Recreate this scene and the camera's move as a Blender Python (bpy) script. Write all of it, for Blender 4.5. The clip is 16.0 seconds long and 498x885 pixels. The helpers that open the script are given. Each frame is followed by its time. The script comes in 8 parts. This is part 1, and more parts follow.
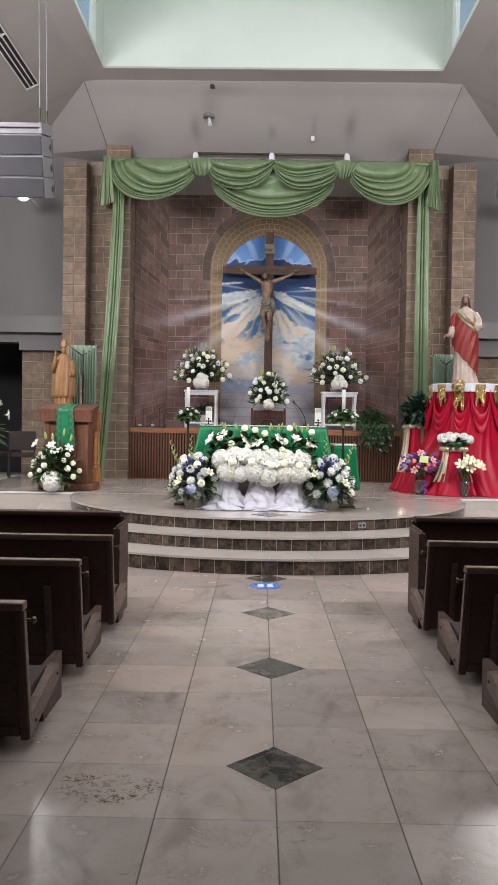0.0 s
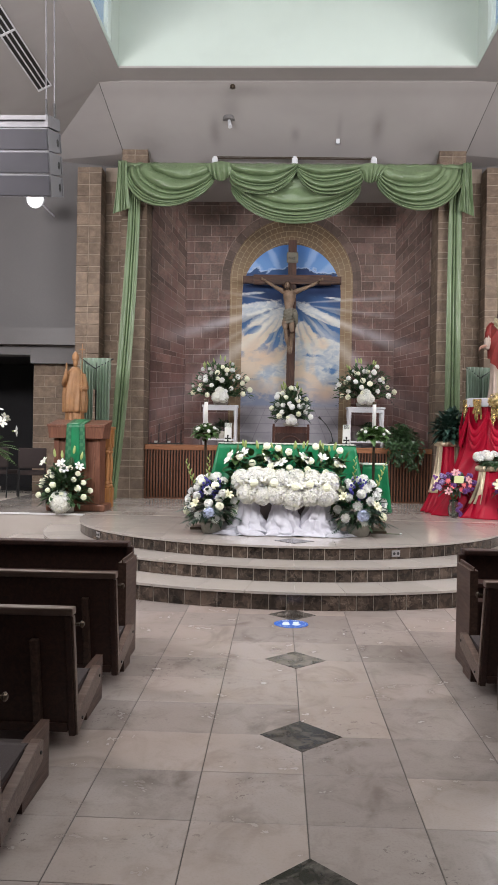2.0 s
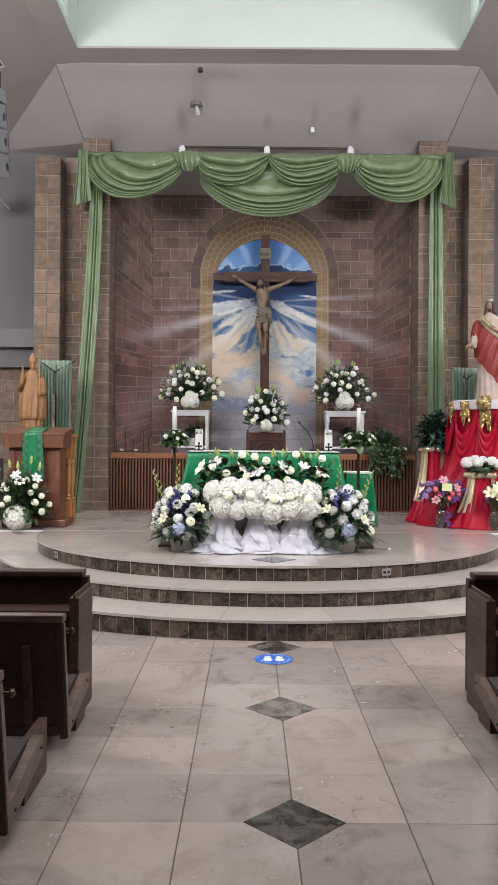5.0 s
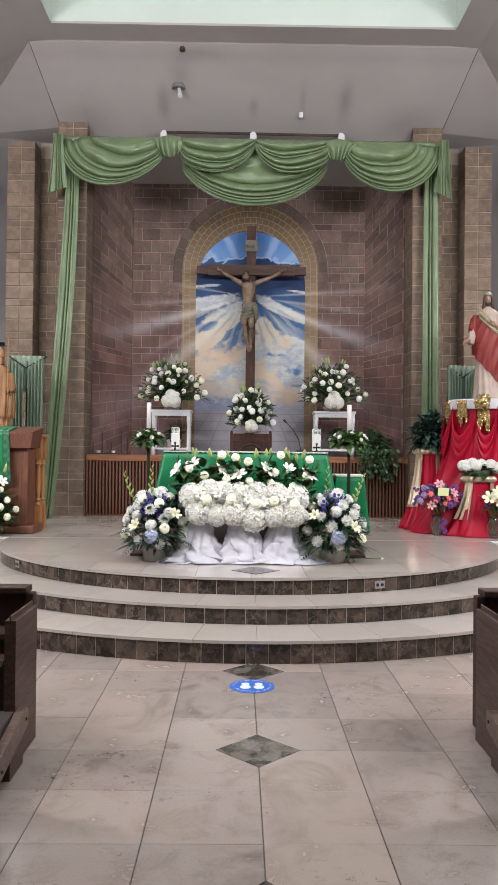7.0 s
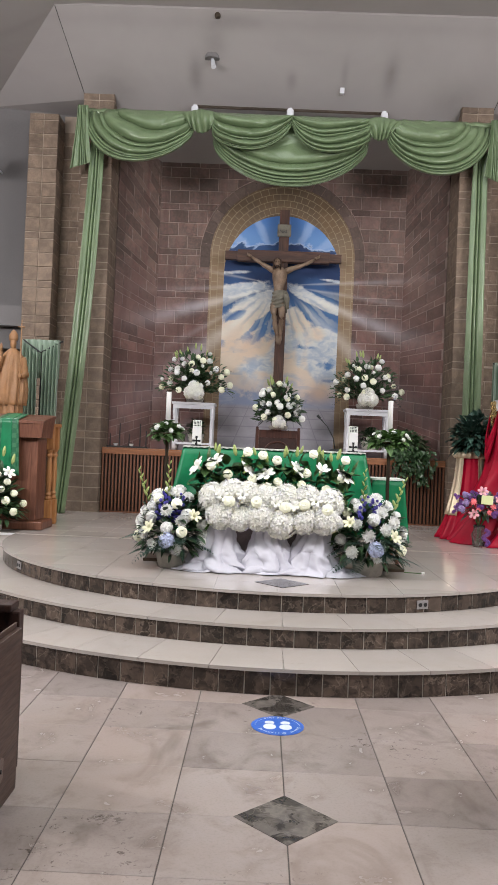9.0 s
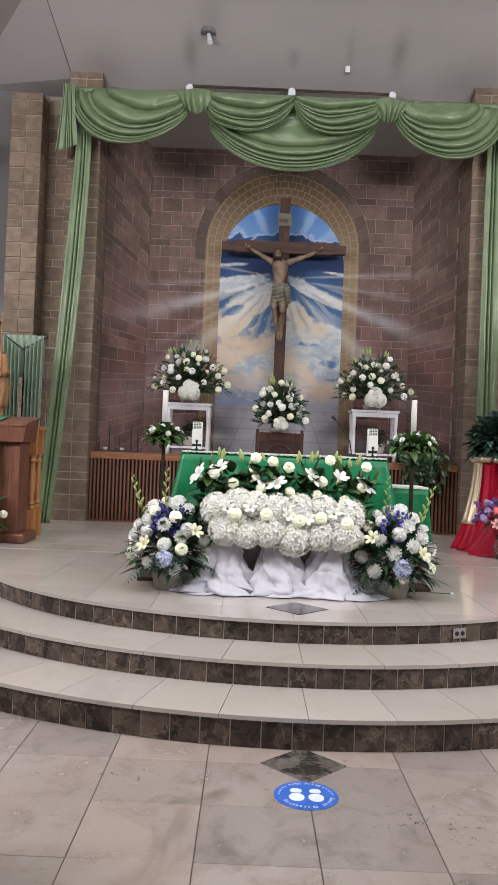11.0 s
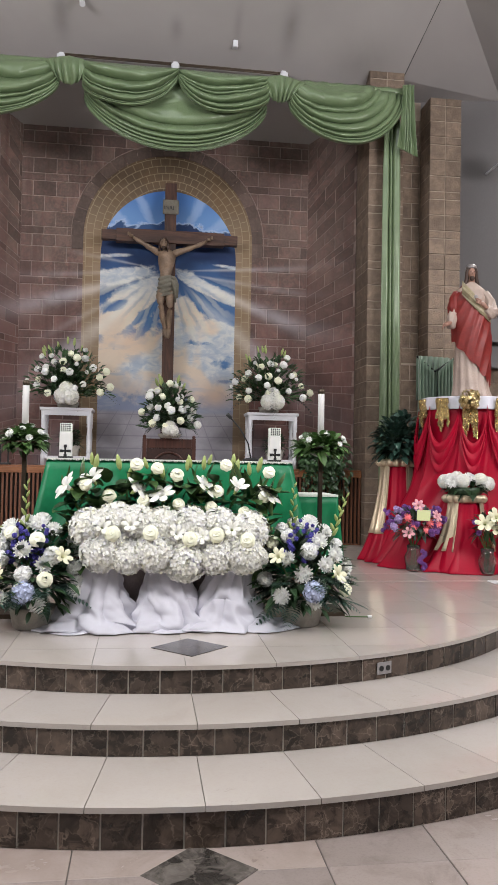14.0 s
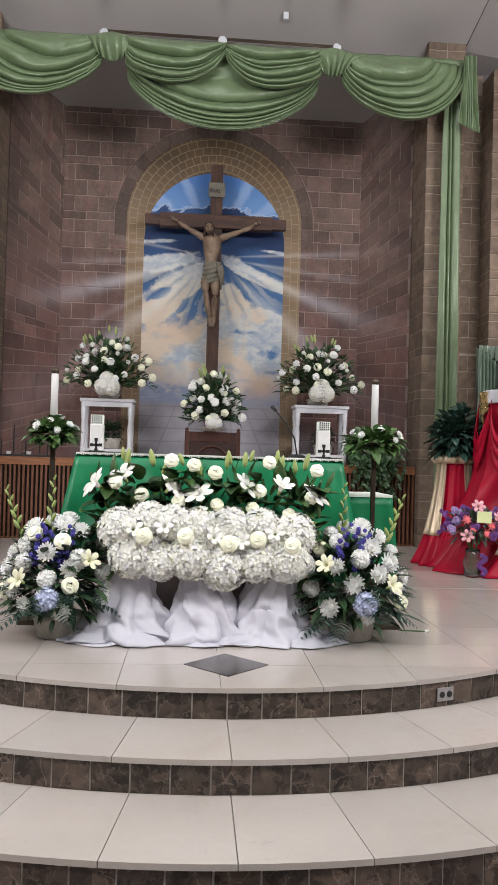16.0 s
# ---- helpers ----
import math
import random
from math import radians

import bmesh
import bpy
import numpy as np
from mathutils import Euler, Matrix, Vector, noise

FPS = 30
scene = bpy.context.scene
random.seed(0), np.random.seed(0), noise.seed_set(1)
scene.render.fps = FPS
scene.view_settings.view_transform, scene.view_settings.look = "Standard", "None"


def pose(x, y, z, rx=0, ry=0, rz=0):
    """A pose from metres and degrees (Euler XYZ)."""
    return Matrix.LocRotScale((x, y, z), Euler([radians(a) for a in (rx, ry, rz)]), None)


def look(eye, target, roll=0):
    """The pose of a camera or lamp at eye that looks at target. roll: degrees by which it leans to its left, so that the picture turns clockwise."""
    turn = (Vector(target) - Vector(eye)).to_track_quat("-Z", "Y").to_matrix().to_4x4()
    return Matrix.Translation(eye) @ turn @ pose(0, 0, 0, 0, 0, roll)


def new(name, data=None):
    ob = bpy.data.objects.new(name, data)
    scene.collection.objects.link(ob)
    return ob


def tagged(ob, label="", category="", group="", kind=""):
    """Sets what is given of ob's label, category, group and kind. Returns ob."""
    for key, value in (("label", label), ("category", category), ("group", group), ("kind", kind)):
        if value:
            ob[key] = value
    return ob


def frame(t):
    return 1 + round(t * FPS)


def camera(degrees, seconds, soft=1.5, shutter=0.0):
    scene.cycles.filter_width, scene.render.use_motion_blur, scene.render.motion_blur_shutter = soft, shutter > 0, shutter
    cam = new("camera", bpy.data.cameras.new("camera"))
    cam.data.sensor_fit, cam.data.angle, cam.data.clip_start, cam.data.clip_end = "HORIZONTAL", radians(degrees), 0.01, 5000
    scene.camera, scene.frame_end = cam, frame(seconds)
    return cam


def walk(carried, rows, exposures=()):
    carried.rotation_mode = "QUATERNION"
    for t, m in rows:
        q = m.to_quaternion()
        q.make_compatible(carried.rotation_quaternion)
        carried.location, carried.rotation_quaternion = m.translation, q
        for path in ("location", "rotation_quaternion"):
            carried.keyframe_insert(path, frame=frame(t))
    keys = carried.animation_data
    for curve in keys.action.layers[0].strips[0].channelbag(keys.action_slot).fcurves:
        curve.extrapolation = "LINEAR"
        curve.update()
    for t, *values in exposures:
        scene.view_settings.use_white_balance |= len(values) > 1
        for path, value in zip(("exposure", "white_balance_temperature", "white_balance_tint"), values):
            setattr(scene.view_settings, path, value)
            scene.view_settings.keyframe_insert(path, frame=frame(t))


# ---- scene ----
cam = camera(35.2, 16.0)
PATH = [
    (0, (-0.087, -0.099, 1.48), (-0.114, 1.9, 1.433), 0.9),
    (0.5, (-0.106, 0.072, 1.47), (-0.158, 2.071, 1.435), 1.6),
    (1, (-0.183, 0.262, 1.502), (-0.239, 2.261, 1.487), 1.4),
    (1.5, (-0.187, 0.431, 1.484), (-0.245, 2.431, 1.476), 0.9),
    (2, (-0.138, 0.644, 1.507), (-0.214, 2.643, 1.498), 1.0),
    (2.5, (-0.121, 0.803, 1.5), (-0.209, 2.801, 1.49), 1.2),
    (3, (-0.148, 0.97, 1.522), (-0.206, 2.969, 1.512), 1.1),
    (3.5, (-0.202, 1.102, 1.477), (-0.204, 3.102, 1.483), 1.1),
    (3.7, (-0.189, 1.167, 1.48), (-0.201, 3.167, 1.485), 0.5),
    (5.8, (-0.192, 1.652, 1.547), (-0.179, 3.652, 1.553), 0.5),
    (6, (-0.187, 1.719, 1.531), (-0.158, 3.718, 1.537), 0.2),
    (6.5, (-0.132, 1.903, 1.525), (-0.105, 3.902, 1.535), -0.1),
    (7, (-0.104, 2.145, 1.475), (-0.081, 4.144, 1.495), 0.6),
    (7.5, (-0.162, 2.281, 1.516), (-0.086, 4.279, 1.532), 1.0),
    (8, (-0.196, 2.455, 1.499), (-0.091, 4.452, 1.513), 1.0),
    (8.5, (-0.172, 2.68, 1.483), (-0.105, 4.679, 1.504), 1.5),
    (9, (-0.157, 2.89, 1.471), (-0.19, 4.89, 1.483), 2.4),
    (9.2, (-0.181, 3.023, 1.444), (-0.207, 5.022, 1.452), 2.6),
    (11.3, (-0.313, 3.76, 1.49), (-0.308, 5.76, 1.513), 2.0),
    (11.5, (-0.305, 3.846, 1.478), (-0.29, 5.846, 1.504), 1.6),
    (12, (-0.28, 3.999, 1.474), (-0.268, 5.998, 1.506), 1.1),
    (12.5, (-0.213, 4.167, 1.484), (-0.217, 6.167, 1.528), 1.4),
    (13, (-0.191, 4.301, 1.455), (-0.182, 6.301, 1.508), 1.7),
    (13.5, (-0.228, 4.451, 1.452), (-0.084, 6.445, 1.514), 1.5),
    (14, (-0.224, 4.595, 1.445), (0.039, 6.577, 1.5), 1.0),
    (14.5, (-0.156, 4.722, 1.46), (0.076, 6.708, 1.504), 0.9),
    (15, (-0.107, 4.829, 1.462), (0.042, 6.823, 1.499), 1.4),
    (15.5, (-0.105, 4.889, 1.477), (0.038, 6.883, 1.506), 1.8),
    (16, (-0.152, 5.036, 1.469), (-0.011, 7.031, 1.503), 1.6),
]
walk(cam, [(t, look(eye, target, roll)) for t, eye, target, roll in PATH], [(0, -0.02), (8.5, -0.02), (11.5, -0.17), (16, -0.17)])

# ---- world and light ----
world = bpy.data.worlds.new("sky")
scene.world = world
world.use_nodes = True
wn = world.node_tree
sky = wn.nodes.new("ShaderNodeTexSky")
sky.sky_type, sky.sun_disc = "NISHITA", False
sky.sun_elevation, sky.sun_rotation = radians(48), radians(150)
wn.links.new(sky.outputs[0], wn.nodes["Background"].inputs[0])
wn.nodes["Background"].inputs[1].default_value = 0.17


def area_lamp(name, eye, target, sx, sy, watts, colour):
    data = bpy.data.lights.new(name, "AREA")
    data.shape, data.size, data.size_y, data.energy, data.color = "RECTANGLE", sx, sy, watts, colour
    ob = new(name, data)
    ob.matrix_world = look(eye, target)
    return ob


def spot_lamp(name, eye, target, watts, colour, degrees=90, radius=0.12):
    data = bpy.data.lights.new(name, "SPOT")
    data.energy, data.color, data.spot_size, data.spot_blend, data.shadow_soft_size = watts, colour, radians(degrees), 0.7, radius
    ob = new(name, data)
    ob.matrix_world = look(eye, target)
    return ob


sun_data = bpy.data.lights.new("sun", "SUN")
sun_data.energy, sun_data.angle, sun_data.color = 0.3, radians(60), (1, 0.97, 0.92)
sun = new("sun", sun_data)
sun.matrix_world = look((0, 0, 30), (0, 9, 0))

# daylight standing in the roof light's opening, unseen fill lamps added over the nave and the floods beside the
# sanctuary
area_lamp("roof_light", (0.03, 4.4, 9.2), (0.03, 4.4, 0), 5.2, 11.4, 520, (0.95, 0.985, 1.0))
for lamp_x in (-4.4, 4.4):
    area_lamp("nave_lamp_row", (lamp_x * 1.15, 6.2, 4.9), (lamp_x * 0.25, 13.9, 2.2), 3.4, 0.9, 430, (1.0, 0.965, 0.985))
    # the right beam belongs to an added, unseen mirror copy of the left flood
    spot_lamp("flood_beam", (lamp_x, 13.36, 5.36), (lamp_x * 0.5, 11.6, 0.4), 250, (1.0, 0.97, 0.98), 120, 0.4)

# ---- node helpers ----


class S:
    """A socket of a shader with arithmetic."""

    def __init__(self, nt, socket):
        self.nt, self.socket = nt, socket

    def op(self, kind, *others, clamp=False):
        node = self.nt.nodes.new("ShaderNodeMath")
        node.operation, node.use_clamp = kind, clamp
        for k, value in enumerate((self, *others)):
            if isinstance(value, S):
                self.nt.links.new(value.socket, node.inputs[k])
            else:
                node.inputs[k].default_value = value
        return S(self.nt, node.outputs[0])

    def __add__(self, o): return self.op("ADD", o)
    def __sub__(self, o): return self.op("SUBTRACT", o)
    def __mul__(self, o): return self.op("MULTIPLY", o)
    def __truediv__(self, o): return self.op("DIVIDE", o)

    def step(self, lo, hi):
        node = self.nt.nodes.new("ShaderNodeMapRange")
        node.interpolation_type = "SMOOTHSTEP"
        self.nt.links.new(self.socket, node.inputs[0])
        node.inputs[1].default_value, node.inputs[2].default_value = (lo, hi) if lo < hi else (hi, lo)
        node.inputs[3].default_value, node.inputs[4].default_value = (0, 1) if lo < hi else (1, 0)
        return S(self.nt, node.outputs[0])

    def bump_at(self, centre, width):
        d = (self - centre) * (1.0 / width)
        return (d * d * -1.0).op("EXPONENT")


def blend(nt, fac, a, b, mode="MIX"):
    node = nt.nodes.new("ShaderNodeMix")
    node.data_type, node.blend_type = "RGBA", mode
    for value, key in ((fac, 0), (a, 6), (b, 7)):
        if isinstance(value, S):
            nt.links.new(value.socket, node.inputs[key])
        else:
            node.inputs[key].default_value = value if key == 0 else (*value, 1)
    return S(nt, node.outputs[2])


def place(nt):
    return S(nt, nt.nodes.new("ShaderNodeNewGeometry").outputs["Position"])


def xyz(nt):
    node = nt.nodes.new("ShaderNodeSeparateXYZ")
    nt.links.new(place(nt).socket, node.inputs[0])
    return [S(nt, node.outputs[k]) for k in range(3)]


def grain(nt, scale, detail=4.0, rough=0.55, distort=0.0, stretch=(1, 1, 1), local=False):
    node = nt.nodes.new("ShaderNodeTexNoise")
    node.inputs["Scale"].default_value, node.inputs["Detail"].default_value = scale, detail
    node.inputs["Roughness"].default_value, node.inputs["Distortion"].default_value = rough, distort
    m = nt.nodes.new("ShaderNodeMapping")
    m.inputs["Scale"].default_value = stretch
    if local:
        nt.links.new(nt.nodes.new("ShaderNodeTexCoord").outputs["Object"], m.inputs[0])
    else:
        nt.links.new(place(nt).socket, m.inputs[0])
    nt.links.new(m.outputs[0], node.inputs["Vector"])
    return S(nt, node.outputs["Fac"])


def own_random(nt):
    return S(nt, nt.nodes.new("ShaderNodeObjectInfo").outputs["Random"])


def island_random(nt):
    return S(nt, nt.nodes.new("ShaderNodeNewGeometry").outputs["Random Per Island"])


def begin(name):
    m = bpy.data.materials.new(name)
    m.use_nodes = True
    return m, m.node_tree, m.node_tree.nodes["Principled BSDF"]


def finish(nt, bsdf, colour=None, rough=None, relief=None, depth=0.01, strength=0.5):
    if colour is not None:
        nt.links.new(colour.socket, bsdf.inputs["Base Color"])
    if rough is not None:
        if isinstance(rough, S):
            nt.links.new(rough.socket, bsdf.inputs["Roughness"])
        else:
            bsdf.inputs["Roughness"].default_value = rough
    if relief is not None:
        b = nt.nodes.new("ShaderNodeBump")
        b.inputs["Strength"].default_value, b.inputs["Distance"].default_value = strength, depth
        nt.links.new(relief.socket, b.inputs["Height"])
        nt.links.new(b.outputs[0], bsdf.inputs["Normal"])


def shade(c, k):
    return tuple(min(1.0, v * k) for v in c)


def plain(name, base, vary=0.12, coarse=2.5, fine=60.0, rough=0.6, bump=0.3, depth=0.003, metal=0.0, piece=0.0, island=0.0,
          stretch=(1, 1, 1), local=False, through_light=0.0):
    """A surface with a coarse and a fine variation of its colour, and fine relief."""
    m, nt, bsdf = begin(name)
    a, b = grain(nt, coarse, 4, 0.6, 0.3, stretch, local), grain(nt, fine, 3, 0.6, 0.0, stretch, local)
    c = blend(nt, a.step(0.3, 0.7), shade(base, 1 - vary), shade(base, 1 + vary))
    c = blend(nt, b.step(0.35, 0.7) * 0.5, c, shade(base, 1 - vary * 0.9))
    if piece or island:
        k = (own_random(nt) - 0.5) * (2 * piece) if piece else (island_random(nt) - 0.5) * (2 * island)
        hsv = nt.nodes.new("ShaderNodeHueSaturation")
        nt.links.new((k + 1.0).socket, hsv.inputs["Value"])
        nt.links.new(c.socket, hsv.inputs["Color"])
        c = S(nt, hsv.outputs[0])
    bsdf.inputs["Metallic"].default_value = metal
    if through_light:
        bsdf.inputs["Subsurface Weight"].default_value = through_light
        bsdf.inputs["Subsurface Radius"].default_value = (0.015, 0.015, 0.012)
    finish(nt, bsdf, c, b.step(0.2, 0.8) * 0.14 + (rough - 0.07), b, depth, bump)
    return m


# ---- materials ----
# dark spills on the aisle floor: place, half width, half length, strength
SPILLS = ((-0.81, 3.11, 0.07, 0.05, 0.8), (-0.66, 2.96, 0.10, 0.05, 0.85), (-0.52, 3.06, 0.06, 0.04, 0.7), (-0.68, 3.03, 0.20, 0.13, 0.45), (1.02, 6.62, 0.10, 0.05, 0.35), (-0.70, 5.95, 0.06, 0.05, 0.5))


def limestone(name, pale, warm, dark, rough, piece=0.12, stains=0.5, patchy=0.1):
    m, nt, bsdf = begin(name)
    a, b, c = grain(nt, 0.9, 5, 0.6, 0.8), grain(nt, 5, 5, 0.65, 0.5), grain(nt, 90, 2)
    col = blend(nt, a.step(0.3, 0.7), pale, warm)
    col = blend(nt, b.step(0.45, 0.85) * stains, col, dark)
    col = blend(nt, c.step(0.45, 0.75) * 0.2, col, shade(dark, 1.1))
    spots, where = grain(nt, 26, 4, 0.7, 0.6), grain(nt, 1.7, 3, 0.6, 0.5)
    col = blend(nt, spots.step(0.58, 0.66) * where.step(0.52, 0.68) * stains, col, shade(dark, 0.5))
    scuff = grain(nt, 14, 5, 0.75, 0.5)
    col = blend(nt, scuff.step(0.60, 0.75) * grain(nt, 1.9, 3).step(0.5, 0.66) * stains * 0.35, col, shade(pale, 1.25))
    smudge = grain(nt, 2.4, 4, 0.6, 1.0, (1, 0.6, 1))
    col = blend(nt, smudge.step(0.52, 0.74) * stains * 0.8, col, shade(dark, 0.85))
    tan = grain(nt, 1.3, 4, 0.6, 0.9) * 0.6 + own_random(nt) * 0.4
    col = blend(nt, tan.step(0.52, 0.72) * stains * 0.4, col, (pale[0] * 1.0, pale[1] * 0.92, pale[2] * 0.85))
    for cx, cy, rx, ry, k in SPILLS if stains > 0.5 else ():
        x, y, z = xyz(nt)
        blot = x.bump_at(cx, rx) * y.bump_at(cy, ry) * grain(nt, 30, 5, 0.75, 0.8).step(0.48, 0.60)
        col = blend(nt, blot.step(0.15, 0.45) * k, col, shade(dark, 0.35))
    hsv = nt.nodes.new("ShaderNodeHueSaturation")
    nt.links.new(((own_random(nt) - 0.5) * (2 * piece) + 1.0).socket, hsv.inputs["Value"])
    nt.links.new(col.socket, hsv.inputs["Color"])
    finish(nt, bsdf, S(nt, hsv.outputs[0]), b.step(0.2, 0.8) * patchy + rough, c, 0.001, 0.12)
    return m


FLOOR_TILE = limestone("beige_grey_limestone", (0.365, 0.310, 0.288), (0.312, 0.257, 0.232), (0.18, 0.138, 0.118), 0.19, 0.15, 0.9)
STEP_TILE = limestone("polished_cream_limestone", (0.478, 0.434, 0.404), (0.445, 0.398, 0.360), (0.36, 0.308, 0.262), 0.13, 0.06, 0.25, 0.03)


def dark_marble(name, base, vein, size=1.0):
    """Broken brown marble: dark and lighter clasts, parted by a net of pale veins; each piece shows another part of the block."""
    m, nt, bsdf = begin(name)
    shift = own_random(nt)
    where = nt.nodes.new("ShaderNodeVectorMath")
    where.operation = "ADD"
    nt.links.new(place(nt).socket, where.inputs[0])
    away = nt.nodes.new("ShaderNodeCombineXYZ")
    for k, f in enumerate((31.0, 17.0, 23.0)):
        nt.links.new((shift * f).socket, away.inputs[k])
    nt.links.new(away.outputs[0], where.inputs[1])
    def noise_at(scale, detail, rough, distort):
        node = nt.nodes.new("ShaderNodeTexNoise")
        node.inputs["Scale"].default_value, node.inputs["Detail"].default_value = scale, detail
        node.inputs["Roughness"].default_value, node.inputs["Distortion"].default_value = rough, distort
        nt.links.new(where.outputs[0], node.inputs["Vector"])
        return node
    bend = nt.nodes.new("ShaderNodeVectorMath")
    bend.operation = "MULTIPLY_ADD"
    nt.links.new(noise_at(11 / size, 4, 0.65, 0.4).outputs["Color"], bend.inputs[0])
    bend.inputs[1].default_value = (0.11 * size,) * 3
    nt.links.new(where.outputs[0], bend.inputs[2])
    def cells(scale, feature):
        node = nt.nodes.new("ShaderNodeTexVoronoi")
        node.feature = feature
        node.inputs["Scale"].default_value = scale / size
        nt.links.new(bend.outputs[0], node.inputs["Vector"])
        return node
    tone = nt.nodes.new("ShaderNodeSeparateXYZ")
    nt.links.new(cells(15, "F1").outputs["Color"], tone.inputs[0])
    clast = S(nt, tone.outputs[0])
    cloud = S(nt, noise_at(14 / size, 5, 0.65, 0.8).outputs["Fac"])
    patch = S(nt, noise_at(5 / size, 3, 0.5, 0.3).outputs["Fac"])
    net = S(nt, cells(15, "DISTANCE_TO_EDGE").outputs["Distance"])
    wide = S(nt, cells(5.5, "DISTANCE_TO_EDGE").outputs["Distance"])
    col = blend(nt, clast.step(0.25, 0.85), shade(base, 0.45), shade(base, 1.35))
    col = blend(nt, cloud.step(0.45, 0.68) * 0.65, col, shade(base, 2.1))
    col = blend(nt, cloud.step(0.46, 0.34) * 0.75, col, shade(base, 0.28))
    col = blend(nt, net.step(0.05, 0.0) * patch.step(0.46, 0.62) * 0.75, col, vein)
    col = blend(nt, wide.step(0.022, 0.0) * cloud.step(0.35, 0.6) * 0.8, col, shade(vein, 1.25))
    hsv = nt.nodes.new("ShaderNodeHueSaturation")
    nt.links.new(((shift * 17.0).op("SINE") * 0.34 + 1.05).socket, hsv.inputs["Value"])
    nt.links.new(col.socket, hsv.inputs["Color"])
    finish(nt, bsdf, S(nt, hsv.outputs[0]), cloud.step(0.3, 0.7) * 0.08 + 0.15, cloud, 0.0008, 0.1)
    return m


RISER_TILE = dark_marble("brown_emperador_marble", (0.056, 0.040, 0.031), (0.155, 0.12, 0.095))
INLAY = dark_marble("grey_brown_inlay_marble", (0.080, 0.070, 0.062), (0.12, 0.105, 0.092), 1.6)
GROUT_DARK = plain("dark_grout", (0.10, 0.085, 0.075), rough=0.9)
GROUT_PALE = plain("pale_grout", (0.50, 0.45, 0.40), rough=0.85)
STRIP = plain("white_edge_strip", (0.75, 0.74, 0.74), rough=0.35, vary=0.05)
PLASTER_WALL = plain("grey_painted_wall", (0.165, 0.157, 0.156), vary=0.05, coarse=0.8, fine=40, rough=0.8, bump=0.15, depth=0.002)
SHAFT_PAINT = plain("white_shaft_paint", (0.52, 0.58, 0.53), vary=0.05, coarse=0.8, rough=0.8)
BLOCK = plain("tan_split_face_block", (0.205, 0.150, 0.110), vary=0.25, coarse=9, fine=55, rough=0.9, bump=0.9, depth=0.012, piece=0.16)
MORTAR = plain("grey_mortar", (0.37, 0.30, 0.24), rough=0.95, vary=0.15)
# near-black base: the unlit side rooms' shade is put into the colour
ROOM_SHADE_CONDUIT = plain("dark_side_room", (0.025, 0.024, 0.026), rough=0.9)


def wood(name, dark, light, rough=0.4, scale=(3, 3, 40), bump=0.15):
    m, nt, bsdf = begin(name)
    a, b = grain(nt, 1.6, 5, 0.6, 1.8, scale, True), grain(nt, 9, 4, 0.6, 0.3, scale, True)
    col = blend(nt, a.step(0.3, 0.7), dark, light)
    col = blend(nt, b.step(0.5, 0.8) * 0.4, col, shade(dark, 0.6))
    finish(nt, bsdf, col, b.step(0.2, 0.8) * 0.15 + rough, b, 0.001, bump)
    return m


PEW_WOOD = wood("dark_stained_oak", (0.022, 0.0070, 0.0045), (0.050, 0.0175, 0.011), 0.5, (14, 1.2, 14))
PEW_EDGE = wood("worn_oak_edge", (0.040, 0.019, 0.013), (0.090, 0.050, 0.036), 0.42, (14, 1.2, 14))
# paler than the pew oak: the cap rail's sheen is put into the colour
PEW_CAP = wood("rubbed_oak_cap", (0.085, 0.052, 0.040), (0.150, 0.102, 0.082), 0.30, (1.2, 14, 14))
PEW_SEAT = plain("brown_seat_fabric", (0.042, 0.030, 0.029), rough=0.9, vary=0.1, fine=300)
SLAT_WOOD = wood("red_brown_slat", (0.11, 0.042, 0.022), (0.21, 0.085, 0.042), 0.42, (12, 12, 1))
RAIL_WOOD = wood("orange_oak_rail", (0.22, 0.085, 0.035), (0.34, 0.14, 0.06), 0.38, (1, 12, 12))
AMBO_WOOD = wood("red_brown_cherry", (0.115, 0.043, 0.025), (0.20, 0.082, 0.048), 0.34, (9, 9, 1))
CHAIR_WOOD = wood("dark_red_mahogany", (0.045, 0.014, 0.009), (0.095, 0.033, 0.020), 0.36, (9, 9, 1))
TURNED_WOOD = wood("honey_turned_oak", (0.36, 0.15, 0.05), (0.50, 0.23, 0.085), 0.4, (9, 9, 1))
CROSS_WOOD = wood("dark_cross_timber", (0.038, 0.015, 0.009), (0.10, 0.042, 0.024), 0.5, (9, 9, 1), 0.4)
CROSS_WOOD_H = wood("dark_cross_timber_beam", (0.038, 0.015, 0.009), (0.10, 0.042, 0.024), 0.5, (1, 9, 9), 0.4)
CARVED = plain("carved_limewood", (0.34, 0.175, 0.078), vary=0.2, coarse=6, fine=70, rough=0.5, local=True)
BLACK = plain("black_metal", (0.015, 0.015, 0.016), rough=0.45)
BRONZE = plain("brown_bronze", (0.10, 0.075, 0.055), rough=0.38, metal=0.8, vary=0.2)
WHITE_PAINT = plain("white_gloss_paint", (0.66, 0.66, 0.69), rough=0.35, vary=0.04)
GREY_GRILLE = plain("grey_grille", (0.030, 0.028, 0.034), rough=0.8, fine=500, vary=0.12)
SPEAKER_PAINT = plain("satin_grey_white_paint", (0.17, 0.165, 0.175), rough=0.45, vary=0.05)
WAX = plain("white_wax", (0.70, 0.69, 0.67), rough=0.4, vary=0.03, through_light=0.2)


